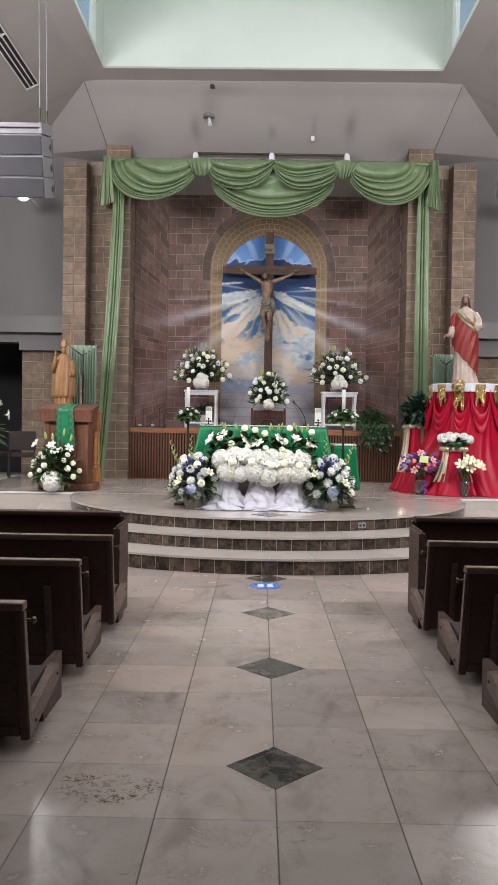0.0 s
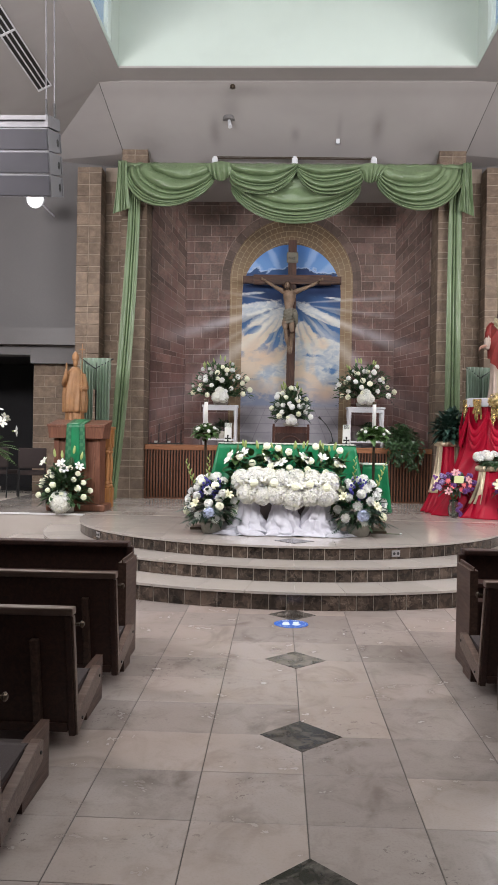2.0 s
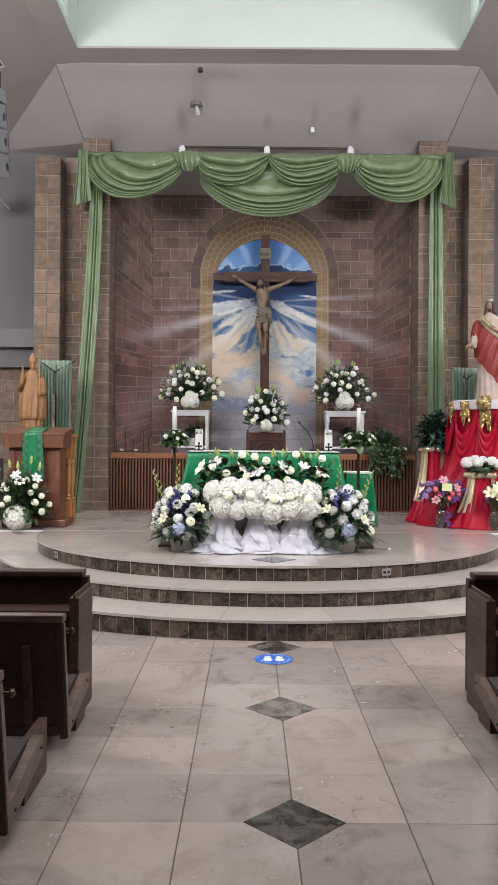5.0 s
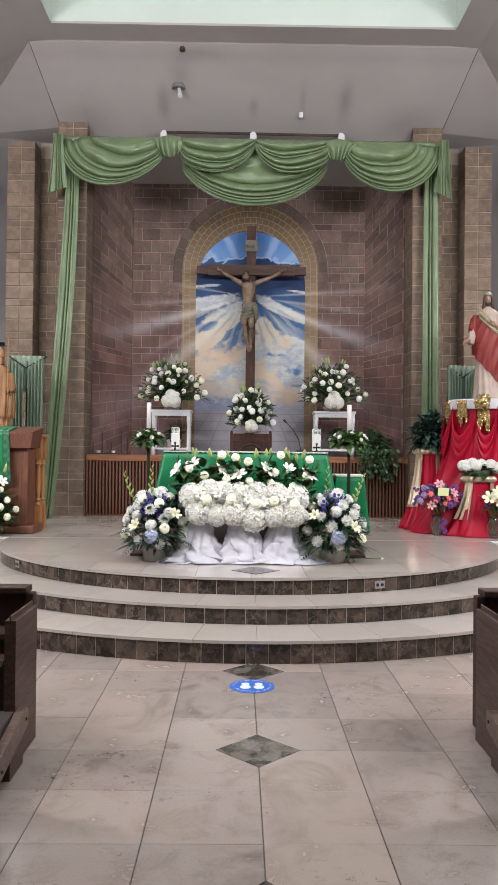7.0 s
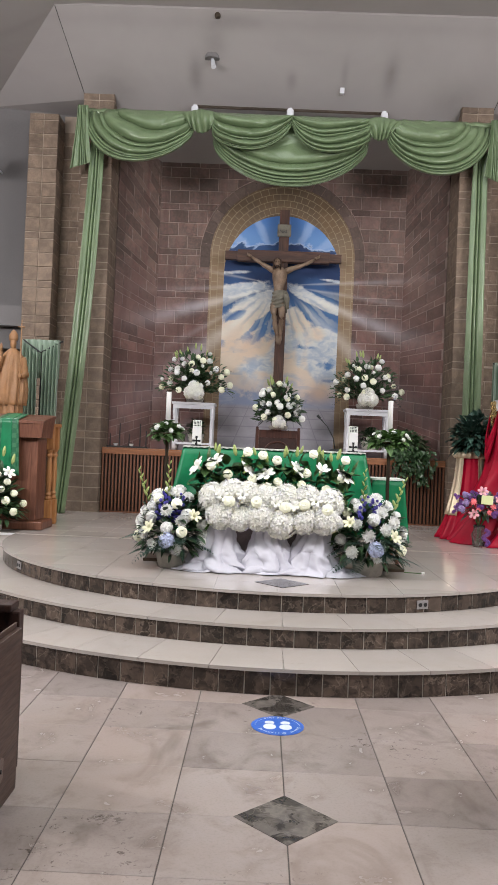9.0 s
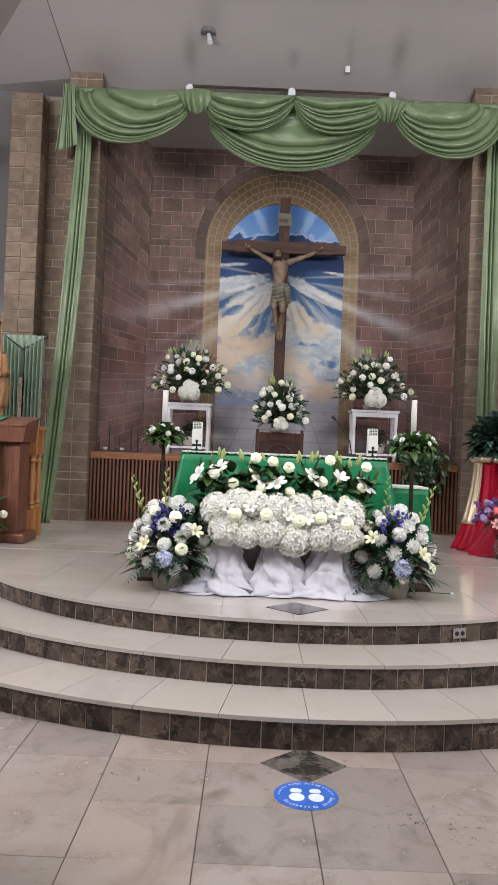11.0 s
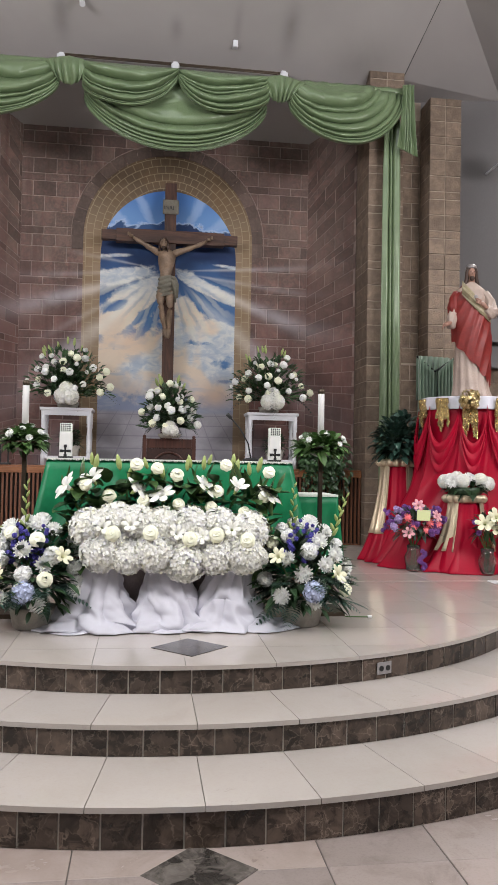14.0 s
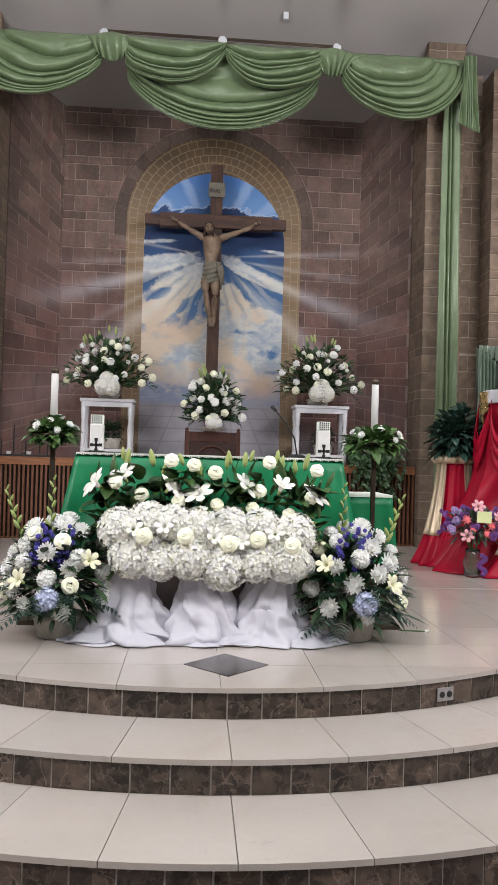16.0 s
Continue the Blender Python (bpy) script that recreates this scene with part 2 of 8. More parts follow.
def cloth(name, base, rough=0.55, sheen=0.3, vary=0.12, weave=900):
    m = plain(name, base, vary=vary, coarse=4, fine=weave, rough=rough, bump=0.12, depth=0.0006)
    bsdf = m.node_tree.nodes["Principled BSDF"]
    bsdf.inputs["Sheen Weight"].default_value = sheen
    return m


SAGE = cloth("sage_green_satin", (0.165, 0.225, 0.120), 0.30, 0.0)
SAGE.node_tree.nodes["Principled BSDF"].inputs["Specular IOR Level"].default_value = 0.6
SAGE_DARK = cloth("dull_green_cloth", (0.185, 0.255, 0.185), 0.4)
KELLY = cloth("emerald_altar_cloth", (0.004, 0.185, 0.070), 0.42, 0.0, 0.2)
RED = cloth("crimson_satin", (0.36, 0.0018, 0.022), 0.40, 0.0)
RED.node_tree.nodes["Principled BSDF"].inputs["Specular IOR Level"].default_value = 0.22
GOLD = cloth("champagne_satin", (0.58, 0.47, 0.33), 0.32, 0.0)
GOLD.node_tree.nodes["Principled BSDF"].inputs["Metallic"].default_value = 0.55
TULLE = cloth("white_satin_cloth", (0.58, 0.57, 0.63), 0.45, 0.05, 0.05)
LACE = cloth("white_lace_trim", (0.78, 0.82, 0.74), 0.8, 0.2, 0.2, 200)


# ---- the mural's paints: painted masonry, an arch with a sky, and beams of light over all ----
MX, MZ = 0.05, 4.02
BEAMS = ((-74, 3.4, 0.75, 0.35, 2.9), (-99, 1.5, 0.40, 0.2, 1.6), (-86, 1.6, 0.30, 0.4, 2.6), (-49, 4.5, 0.70, 0.3, 3.8), (-60, 1.8, 0.30, 0.3, 2.6),
         (94, 1.5, 0.45, 0.2, 2.6), (83, 1.6, 0.40, 0.3, 2.4), (69, 3.4, 0.80, 0.25, 2.8), (48, 4.5, 0.60, 0.5, 3.6), (-33, 3.0, 0.40, 0.5, 1.7),
         (24, 3.6, 0.35, 0.6, 1.8))


def beams(nt, x, z):
    dx, dz = x - MX, (z * -1.0) + MZ
    angle = dx.op("ARCTAN2", dz) * (180 / math.pi)
    dist = (dx * dx + dz * dz).op("SQRT")
    total = None
    for centre, width, strength, r0, r1 in BEAMS:
        k = angle.bump_at(centre, width) * dist.step(r0 * 0.3, r0 + 0.25) * dist.step(r1, r1 * 0.35) * strength
        total = k if total is None else total + k
    smoke = grain(nt, 2.0, 4, 0.6, 0.5)
    return (total * (smoke.step(0.25, 0.7) * 0.6 + 0.5)).op("MINIMUM", 0.85)


def painted_masonry(name, top, low, piece):
    m, nt, bsdf = begin(name)
    x, y, z = xyz(nt)
    a, b = grain(nt, 2.2, 4, 0.6, 0.4), grain(nt, 35, 3)
    col = blend(nt, z.step(4.6, 2.4), top, low)
    col = blend(nt, a.step(0.35, 0.7) * 0.6, col, shade(top, 0.5))
    col = blend(nt, grain(nt, 9, 4, 0.65, 0.6).step(0.45, 0.7) * 0.4, col, (low[0] * 1.3, low[1] * 1.35, low[2] * 1.3))
    col = blend(nt, b.step(0.4, 0.7) * 0.35, col, shade(top, 1.5))
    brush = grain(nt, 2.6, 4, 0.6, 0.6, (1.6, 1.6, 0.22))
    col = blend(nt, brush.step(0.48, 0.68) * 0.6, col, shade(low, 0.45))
    col = blend(nt, grain(nt, 1.1, 3, 0.5, 0.5).step(0.5, 0.7) * 0.3, col, (top[0] * 1.25, top[1] * 1.1, top[2] * 1.2))
    hsv = nt.nodes.new("ShaderNodeHueSaturation")
    nt.links.new(((own_random(nt) - 0.5) * (2 * piece) + 1.0).socket, hsv.inputs["Value"])
    nt.links.new(col.socket, hsv.inputs["Color"])
    col = blend(nt, beams(nt, x, z) * 0.75, S(nt, hsv.outputs[0]), (0.62, 0.58, 0.62))
    floor_fade = z.step(2.1, 1.3) * (x - MX).op("ABSOLUTE").step(2.0, 1.2)
    col = blend(nt, floor_fade * 0.75, col, (0.36, 0.35, 0.40))
    finish(nt, bsdf, col, 0.75, b, 0.003, 0.35)
    return m


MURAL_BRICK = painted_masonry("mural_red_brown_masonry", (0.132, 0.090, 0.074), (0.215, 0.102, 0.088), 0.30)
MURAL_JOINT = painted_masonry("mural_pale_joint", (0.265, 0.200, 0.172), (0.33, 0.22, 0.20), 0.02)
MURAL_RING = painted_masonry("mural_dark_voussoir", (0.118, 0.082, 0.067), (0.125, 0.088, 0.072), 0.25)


def painted_vault(name):
    """The ochre soffit of the painted arch, with its courses drawn in."""
    m, nt, bsdf = begin(name)
    x, y, z = xyz(nt)
    dx, dz = x - 0.04, (z - 4.45).op("MAXIMUM", 0.0)
    r = (dx * dx + dz * dz).op("SQRT")
    angle = dz.op("ARCTAN2", dx)
    along = angle * 8.5 + (z.op("MINIMUM", 4.45) * 8.0)
    along = along + (r * 10.0).op("FLOOR") * 0.5
    line = (along.op("FRACT") - 0.5).op("ABSOLUTE").step(0.44, 0.49)
    row = ((r * 10.0).op("FRACT") - 0.5).op("ABSOLUTE").step(0.43, 0.48)
    a = grain(nt, 3, 4)
    col = blend(nt, z.step(5.3, 4.2), (0.115, 0.078, 0.046), (0.30, 0.215, 0.14))
    col = blend(nt, a.step(0.35, 0.7) * 0.5, col, (0.20, 0.12, 0.055))
    col = blend(nt, line.op("MAXIMUM", row) * 0.50, col, (0.46, 0.38, 0.24))
    col = blend(nt, beams(nt, x, z) * 0.8, col, (0.70, 0.62, 0.55))
    finish(nt, bsdf, col, 0.75, a, 0.002, 0.2)
    return m


CLOUDS = ((-0.70, 4.20, 0.30, 0.035, 5, 0.7), (-0.62, 3.93, 0.38, 0.11, 12, 1.1), (-0.40, 3.66, 0.40, 0.20, 25, 1.2), (-0.72, 3.35, 0.35, 0.22, 10, 1.1),
          (0.50, 3.82, 0.52, 0.085, -26, 1.1), (0.75, 4.12, 0.30, 0.03, -6, 0.6), (0.28, 3.50, 0.30, 0.16, -35, 1.0), (0.55, 3.22, 0.60, 0.16, -8, 1.2), (0.0, 2.75, 1.3, 0.42, 0, 1.2))
HOLES = ((-0.68, 3.52, 0.19, 0.055, 28, 0.9), (-0.33, 3.42, 0.30, 0.035, 42, 0.6), (-0.22, 3.32, 0.26, 0.03, 48, 0.5), (0.72, 3.50, 0.30, 0.085, -16, 1.0),
         (0.40, 3.06, 0.16, 0.035, 0, 0.4), (0.70, 2.78, 0.30, 0.07, 4, 0.5), (0.78, 2.56, 0.18, 0.035, -3, 0.45), (-0.70, 2.95, 0.22, 0.04, 12, 0.3), (-0.30, 2.75, 0.22, 0.10, 20, 0.45))


def tufts(nt, dx, z, rows):
    """Soft tilted ellipses of cloud, the strongest one at each place."""
    total = None
    for cx, cz, rx, rz, tilt, weight in rows:
        c, s = math.cos(radians(tilt)), math.sin(radians(tilt))
        u, v = dx - cx, z - cz
        p, q = (u * c + v * s) * (1 / rx), (v * c - u * s) * (1 / rz)
        k = ((p * p + q * q) * -0.8).op("EXPONENT") * weight
        total = k if total is None else total.op("MAXIMUM", k)
    return total


def painted_sky(name):
    m, nt, bsdf = begin(name)
    x, y, z = xyz(nt)
    puff = grain(nt, 3.2, 6, 0.62, 0.7)
    wisp = grain(nt, 7.0, 5, 0.6, 0.8, (1, 1, 1.6))
    broad = grain(nt, 1.5, 3, 0.5, 0.5)
    dx = x - MX
    side = dx.op("ABSOLUTE")
    # deep blue round the arms, paler rayed blue above a bright ragged edge
    edge = z - 4.66 + (puff - 0.5) * 0.45 + side * 0.08
    blue = blend(nt, z.step(3.1, 4.1), (0.085, 0.20, 0.42), (0.012, 0.036, 0.12))
    blue = blend(nt, broad.step(0.4, 0.65) * 0.5, blue, (0.05, 0.15, 0.36))
    crown = blend(nt, (z - side * 0.3).step(4.5, 5.0), (0.16, 0.33, 0.66), (0.07, 0.20, 0.52))
    spread = dx.op("ARCTAN2", z - 4.2)
    crown = blend(nt, (spread * 13.0 + puff * 3.0).op("SINE").step(0.0, 1.0) * 0.5, crown, (0.42, 0.57, 0.80))
    col = blend(nt, edge.step(-0.03, 0.02), blue, crown)
    col = blend(nt, edge.op("ABSOLUTE").step(0.030, 0.0) * 0.7, col, (0.52, 0.64, 0.84))
    # cloud masses, breaking up at their rims
    cover = tufts(nt, dx, z, CLOUDS) - tufts(nt, dx, z, HOLES) + (puff - 0.5) * 1.2 + (wisp - 0.5) * 0.4
    white = blend(nt, wisp.step(0.35, 0.65), (0.42, 0.49, 0.58), (0.66, 0.67, 0.66))
    warm = (broad + dx * -0.14).step(0.40, 0.56) * z.step(3.95, 3.35)
    white = blend(nt, warm * 0.85, white, (0.78, 0.62, 0.46))
    col = blend(nt, cover.step(0.30, 0.62), col, white)
    shadow = grain(nt, 2.6, 4, 0.55, 0.6, (1, 1, 2.6))
    col = blend(nt, shadow.step(0.50, 0.66) * z.step(3.3, 2.9) * 0.6, col, (0.36, 0.43, 0.54))
    dz = (z * -1.0) + MZ + 0.1
    fan = dx.op("ARCTAN2", dz)
    far = (dx * dx + dz * dz).op("SQRT")
    rays = (fan * 34.0 + puff * 5.0).op("SINE").step(-0.2, 0.9) * far.step(0.35, 0.6) * far.step(1.35, 0.85)
    col = blend(nt, rays * 0.34 * z.step(4.05, 3.75), col, (0.72, 0.71, 0.58))
    gaps = (fan * 34.0 + puff * 5.0 + 3.0).op("SINE").step(0.3, 1.0) * far.step(0.35, 0.6) * far.step(1.1, 0.75)
    col = blend(nt, gaps * 0.36 * z.step(4.05, 3.75), col, (0.10, 0.24, 0.38))
    # lilac haze, a warm glow and a paved path at the foot
    col = blend(nt, z.step(2.75, 2.2) * 0.55, col, (0.46, 0.45, 0.53))
    glow = dx.bump_at(0.66, 0.24) * z.bump_at(2.36, 0.16) + dx.bump_at(-0.55, 0.3) * z.bump_at(3.05, 0.16) * 0.7
    col = blend(nt, glow * 0.8, col, (0.76, 0.54, 0.38))
    path = z.step(2.16, 2.08)
    flag = ((dx / ((z * -1.0) + 3.2) * 5.0).op("FRACT") - 0.5).op("ABSOLUTE").step(0.46, 0.49)
    bars = ((((z * -1.0) + 3.2).op("LOGARITHM", 1.12)).op("FRACT") - 0.5).op("ABSOLUTE").step(0.43, 0.48)
    stone = blend(nt, puff.step(0.3, 0.7), (0.34, 0.32, 0.36), (0.44, 0.42, 0.46))
    stone = blend(nt, flag.op("MAXIMUM", bars) * 0.55, stone, (0.22, 0.20, 0.24))
    col = blend(nt, path, col, stone)
    col = blend(nt, beams(nt, x, z) * 0.75, col, (0.82, 0.81, 0.76))
    finish(nt, bsdf, col, 0.7, wisp, 0.002, 0.1)
    return m


MURAL_VAULT, MURAL_SKY = painted_vault("mural_ochre_vault"), painted_sky("mural_sky")

# ---- mesh helpers ----


def as_mesh(name, bm, material, smooth=False):
    me = bpy.data.meshes.new(name)
    bm.normal_update()
    bm.to_mesh(me)
    bm.free()
    for one in material if isinstance(material, (list, tuple)) else (material,):
        me.materials.append(one)
    if smooth:
        me.shade_smooth()
    return me


def part(name, bm, material, parent, label="", smooth=False):
    ob = new(name, bm if isinstance(bm, bpy.types.Mesh) else as_mesh(name, bm, material, smooth))
    ob.parent = parent
    return tagged(ob, label)


def whole(name, bm, material, label="", category="", group="", kind="", smooth=False, at=None):
    ob = new(name, bm if isinstance(bm, bpy.types.Mesh) else as_mesh(name, bm, material, smooth))
    if at is not None:
        ob.matrix_basis = at
    return tagged(ob, label, category, group, kind)


def root(name, at, label, category, group="", kind=""):
    ob = new(name)
    ob.empty_display_size = 0.1
    ob.matrix_basis = at if isinstance(at, Matrix) else Matrix.Translation(at)
    return tagged(ob, label, category, group, kind)


def box(bm, lo, hi, bevel=0.0, m=None):
    r = bmesh.ops.create_cube(bm, size=1.0)
    lo, hi = Vector(lo), Vector(hi)
    t = Matrix.Translation((lo + hi) / 2) @ Matrix.Diagonal((*(hi - lo), 1))
    bmesh.ops.transform(bm, matrix=m @ t if m else t, verts=r["verts"])
    if bevel:
        edges = {e for v in r["verts"] for e in v.link_edges}
        bmesh.ops.bevel(bm, geom=list(edges), offset=bevel, segments=2, affect="EDGES", profile=0.6)
    return bm


def boxed(lo, hi, bevel=0.0, m=None):
    return box(bmesh.new(), lo, hi, bevel, m)


def rings(bm, loops, close=True, caps=True, index=0):
    """Skins closed loops of points, one above another."""
    made = [[bm.verts.new(p) for p in loop] for loop in loops]
    n = len(made[0])
    for a, b in zip(made, made[1:]):
        for k in range(n if close else n - 1):
            f = bm.faces.new((a[k], a[(k + 1) % n], b[(k + 1) % n], b[k]))
            f.material_index = index
    if caps and close:
        bm.faces.new(made[0][::-1]).material_index = index
        bm.faces.new(made[-1]).material_index = index
    return bm


def lathe(bm, profile, at=(0, 0, 0), n=20, squash=1.0, index=0):
    c = Vector(at)
    loops = [[c + Vector((r * math.cos(2 * math.pi * k / n), squash * r * math.sin(2 * math.pi * k / n), z)) for k in range(n)] for r, z in profile]
    return rings(bm, loops, index=index)


def tube(bm, points, radii, n=8, index=0):
    points = [Vector(p) for p in points]
    loops = []
    for k, p in enumerate(points):
        d = (points[min(k + 1, len(points) - 1)] - points[max(k - 1, 0)]).normalized()
        q = d.to_track_quat("Z", "Y")
        r = radii[k] if isinstance(radii, (list, tuple)) else radii
        loops.append([p + q @ Vector((r * math.cos(2 * math.pi * j / n), r * math.sin(2 * math.pi * j / n), 0)) for j in range(n)])
    return rings(bm, loops, index=index)


def sheet(bm, fn, nu, nv, index=0):
    """A cloth from fn(u, v), u and v from 0 to 1."""
    grid = [[bm.verts.new(fn(i / nu, j / nv)) for i in range(nu + 1)] for j in range(nv + 1)]
    for j in range(nv):
        for i in range(nu):
            bm.faces.new((grid[j][i], grid[j][i + 1], grid[j + 1][i + 1], grid[j + 1][i])).material_index = index
    return bm


def thicken(bm, t):
    bmesh.ops.recalc_face_normals(bm, faces=bm.faces[:])
    bmesh.ops.solidify(bm, geom=bm.faces[:], thickness=t)
    return bm


def prism(bm, outline, z0, z1):
    """An upright solid over a plan."""
    return rings(bm, [[(x, y, z0) for x, y in outline], [(x, y, z1) for x, y in outline]])


def slab(bm, outline, y0, y1):
    """A solid from an outline in x and z, between two depths."""
    return rings(bm, [[(x, y0, z) for x, z in outline], [(x, y1, z) for x, z in outline]])


# ---- floor and steps ----
TILE = 0.46
STAGE = 0.444
CX, CY = 0.03, 11.29
RADII = (3.715, 3.222, 2.775)
TOPS = (0.0, 0.162, 0.303, 0.444)
ROW0 = 6.02

floor = whole("floor", boxed((-9, -8, -0.3), (9, 11.3, -0.004)), GROUT_DARK, "worn beige-grey limestone tile floor with dark diamond inlays", "floor", kind="structure")


def arc_point(r, a, z):
    return Vector((CX + r * math.sin(a), CY - r * math.cos(a), z))


def sector(r0, r1, a0, a1, z0, z1, n=4):
    bm = bmesh.new()
    outer = [arc_point(r1, a0 + (a1 - a0) * k / n, 0) for k in range(n + 1)]
    inner = [arc_point(r0, a1 + (a0 - a1) * k / n, 0) for k in range(n + 1)]
    return prism(bm, [(p.x, p.y) for p in outer + inner], z0, z1)


def half_disc(r, z0, z1, n=72):
    pts = [arc_point(r, math.pi * (k / n - 0.5), 0) for k in range(n + 1)]
    return prism(bmesh.new(), [(p.x, p.y) for p in pts], z0, z1)


steps = []
for k, r in enumerate(RADII):
    steps.append(whole(f"step_{k + 1}", half_disc(r - 0.0035, TOPS[k] - 0.01, TOPS[k + 1] - 0.014), GROUT_PALE,
                       "curved marble step with brown risers and cream treads", "step", kind="structure"))
stage = whole("stage_floor", boxed((-9, 11.27, -0.1), (9, 15.6, STAGE - 0.012)), GROUT_PALE, "polished cream tile floor of the raised sanctuary", "stage", kind="structure")
for trim_a, trim_b in ((-9.0, CX - RADII[2] - 0.02), (CX + RADII[2] + 0.02, 9.0)):
    whole("stage_trim", boxed((trim_a, 11.235, STAGE - 0.02), (trim_b, 11.275, STAGE + 0.003), 0.002), STRIP, "thin white edge strip along the sanctuary floor", "trim", kind="structure")
whole("stage_front", boxed((-9, 11.245, 0.0), (9, 11.268, STAGE - 0.021)), STEP_TILE, "beige stone face of the sanctuary floor", "trim", kind="structure")

# ---- walls round the sanctuary ----
X0, X1 = -2.483, 2.508          # inner faces of the niche's pillars
YP, YN, YB = 14.145, 14.71, 15.17  # pillar front, pillar back, niche back
BL, BR = -1.905, 1.945
MURAL_TOP = 5.92


def cant(name, a, b):
    """A niche side between two plan points."""
    a, b = Vector(a), Vector(b)
    n = Vector((b.y - a.y, a.x - b.x)).normalized() * 0.2
    if n.y < 0:
        n = -n
    outline = [a, b, b + n, a + n]
    return whole(name, prism(bmesh.new(), [(p.x, p.y) for p in outline], STAGE - 0.02, 6.6), MURAL_JOINT, "niche wall painted as red-brown masonry", "wall", kind="structure")


wall_niche_left = cant("wall_niche_left", (X0, YN), (BL, YB))
wall_niche_right = cant("wall_niche_right", (X1, YN), (BR, YB))
wall_niche = whole("wall_niche", boxed((BL - 0.3, YB, STAGE - 0.02), (BR + 0.3, YB + 0.2, MURAL_TOP + 0.3)), MURAL_JOINT, "niche back wall with a painted arch, sky and light beams", "wall", kind="structure")

# end walls beside the outer pillars: plaster over a bulkhead, tan block below, a dark opening at each side
YE = 14.72


def end_wall(side):
    def bx(a, b):
        return min(side * a, side * b), max(side * a, side * b)
    def wallpiece(name, xa, xb, z0, z1, material, label, y0=YE, y1=YE + 0.25):
        lo, hi = bx(xa, xb)
        return whole(name, boxed((lo, y0, z0), (hi, y1, z1)), material, label, "wall", kind="structure")
    wallpiece("wall_end_upper", 2.9, 9.0, 3.42, 7.4, PLASTER_WALL, "plain grey painted wall beside the sanctuary")
    wallpiece("bulkhead", 3.76, 9.0, 3.12, 3.42, PLASTER_WALL, "painted bulkhead over the side opening", YE - 0.30)
    wallpiece("bulkhead_lower", 3.76, 4.62, 2.80, 3.118, PLASTER_WALL, "painted beam end beside the side opening", YE - 0.14)
    wallpiece("bulkhead_lower", 4.622, 9.0, 2.95, 3.118, PLASTER_WALL, "painted beam over the side opening", YE - 0.14)
    pier = wallpiece("wall_end_pier", 2.9, 4.60, 0.40, 2.80, MORTAR, "tan block wall beside the side opening", YE + 0.006)
    lo, hi = bx(4.60, 9.0)
    room = whole("side_room", boxed((lo, YE + 2.4, 0), (hi, YE + 2.5, 3.2)), ROOM_SHADE_CONDUIT, "back wall of the unlit side room, coloured near-black as shade", "wall", kind="structure")
    wallpiece("side_room_floor", 4.0, 9.0, 0.30, 0.432, ROOM_SHADE_CONDUIT, "floor of the unlit side room, coloured near-black as shade", YE + 0.25, YE + 2.5)
    wallpiece("side_room_ceiling", 4.0, 9.0, 3.0, 3.1, ROOM_SHADE_CONDUIT, "ceiling of the unlit side room, coloured near-black as shade", YE + 0.25, YE + 2.5)
    wallpiece("side_room_wall", 4.4, 4.60, 0.30, 3.1, ROOM_SHADE_CONDUIT, "side wall of the unlit side room, coloured near-black as shade", YE + 0.251, YE + 2.5)
    return pier


piers = [end_wall(-1), end_wall(1)]

# nave walls that close the place
whole("wall_west", boxed((-9.3, -8, 0), (-9, 17.3, 7.4)), PLASTER_WALL, "plain grey painted nave wall", "wall", kind="structure")
whole("wall_east", boxed((9, -8, 0), (9.3, 17.3, 7.4)), PLASTER_WALL, "plain grey painted nave wall", "wall", kind="structure")
whole("wall_south", boxed((-9.3, -8.3, 0), (9.3, -8, 7.6)), PLASTER_WALL, "plain grey painted rear nave wall", "wall", kind="structure")

# ---- ceiling: flat soffit round the roof light, a slope down to the niche, side ceilings falling outwards ----
ZC, XE0, XE1, YF = 7.17, -3.1, 3.18, 13.06
FALL = 0.47
SKX0, SKX1, SKY0, SKY1 = -2.70, 2.755, -2.0, 12.63


def ceiling_mesh():
    bm = bmesh.new()
    cache = {}
    def v(x, y, z):
        key = (round(x, 4), round(y, 4), round(z, 4))
        if key not in cache:
            cache[key] = bm.verts.new((x, y, z))
        return cache[key]
    def quad(*pts):
        return bm.faces.new([v(*p) for p in pts])
    for x0, x1, y0, y1 in ((XE0, SKX0, -8, YF), (SKX1, XE1, -8, YF), (SKX0, SKX1, -8, SKY0), (SKX0, SKX1, SKY1, YF)):
        quad((x0, y0, ZC), (x1, y0, ZC), (x1, y1, ZC), (x0, y1, ZC))
    quad((XE0, YF, ZC), (XE1, YF, ZC), (2.95, YP + 0.11, 6.46), (-2.90, YP + 0.11, 6.46))
    quad((-2.90, YP + 0.11, 6.46), (2.95, YP + 0.11, 6.46), (2.95, YB + 0.1, MURAL_TOP - 0.06), (-2.90, YB + 0.1, MURAL_TOP - 0.06))
    for s, xe, xw in ((-1, XE0, -2.90), (1, XE1, 2.95)):
        far = 9.05 * s
        zf = ZC - FALL * (abs(far) - abs(xe))
        quad((xe, -8, ZC), (xe, YF, ZC), (far, YF, zf), (far, -8, zf))
        corner, foot = (xe, YF, ZC), (xw, YP + 0.11, 6.46)
        meet = (xw + s * 1.6, 14.75, ZC - FALL * (abs(xw) + 1.6 - abs(xe)))
        quad(corner, foot, meet)
        quad(foot, (xw, 14.75, 6.38), meet)
        quad(corner, meet, (far, 14.75, zf), (far, YF, zf))
    return thicken(bm, 0.03)


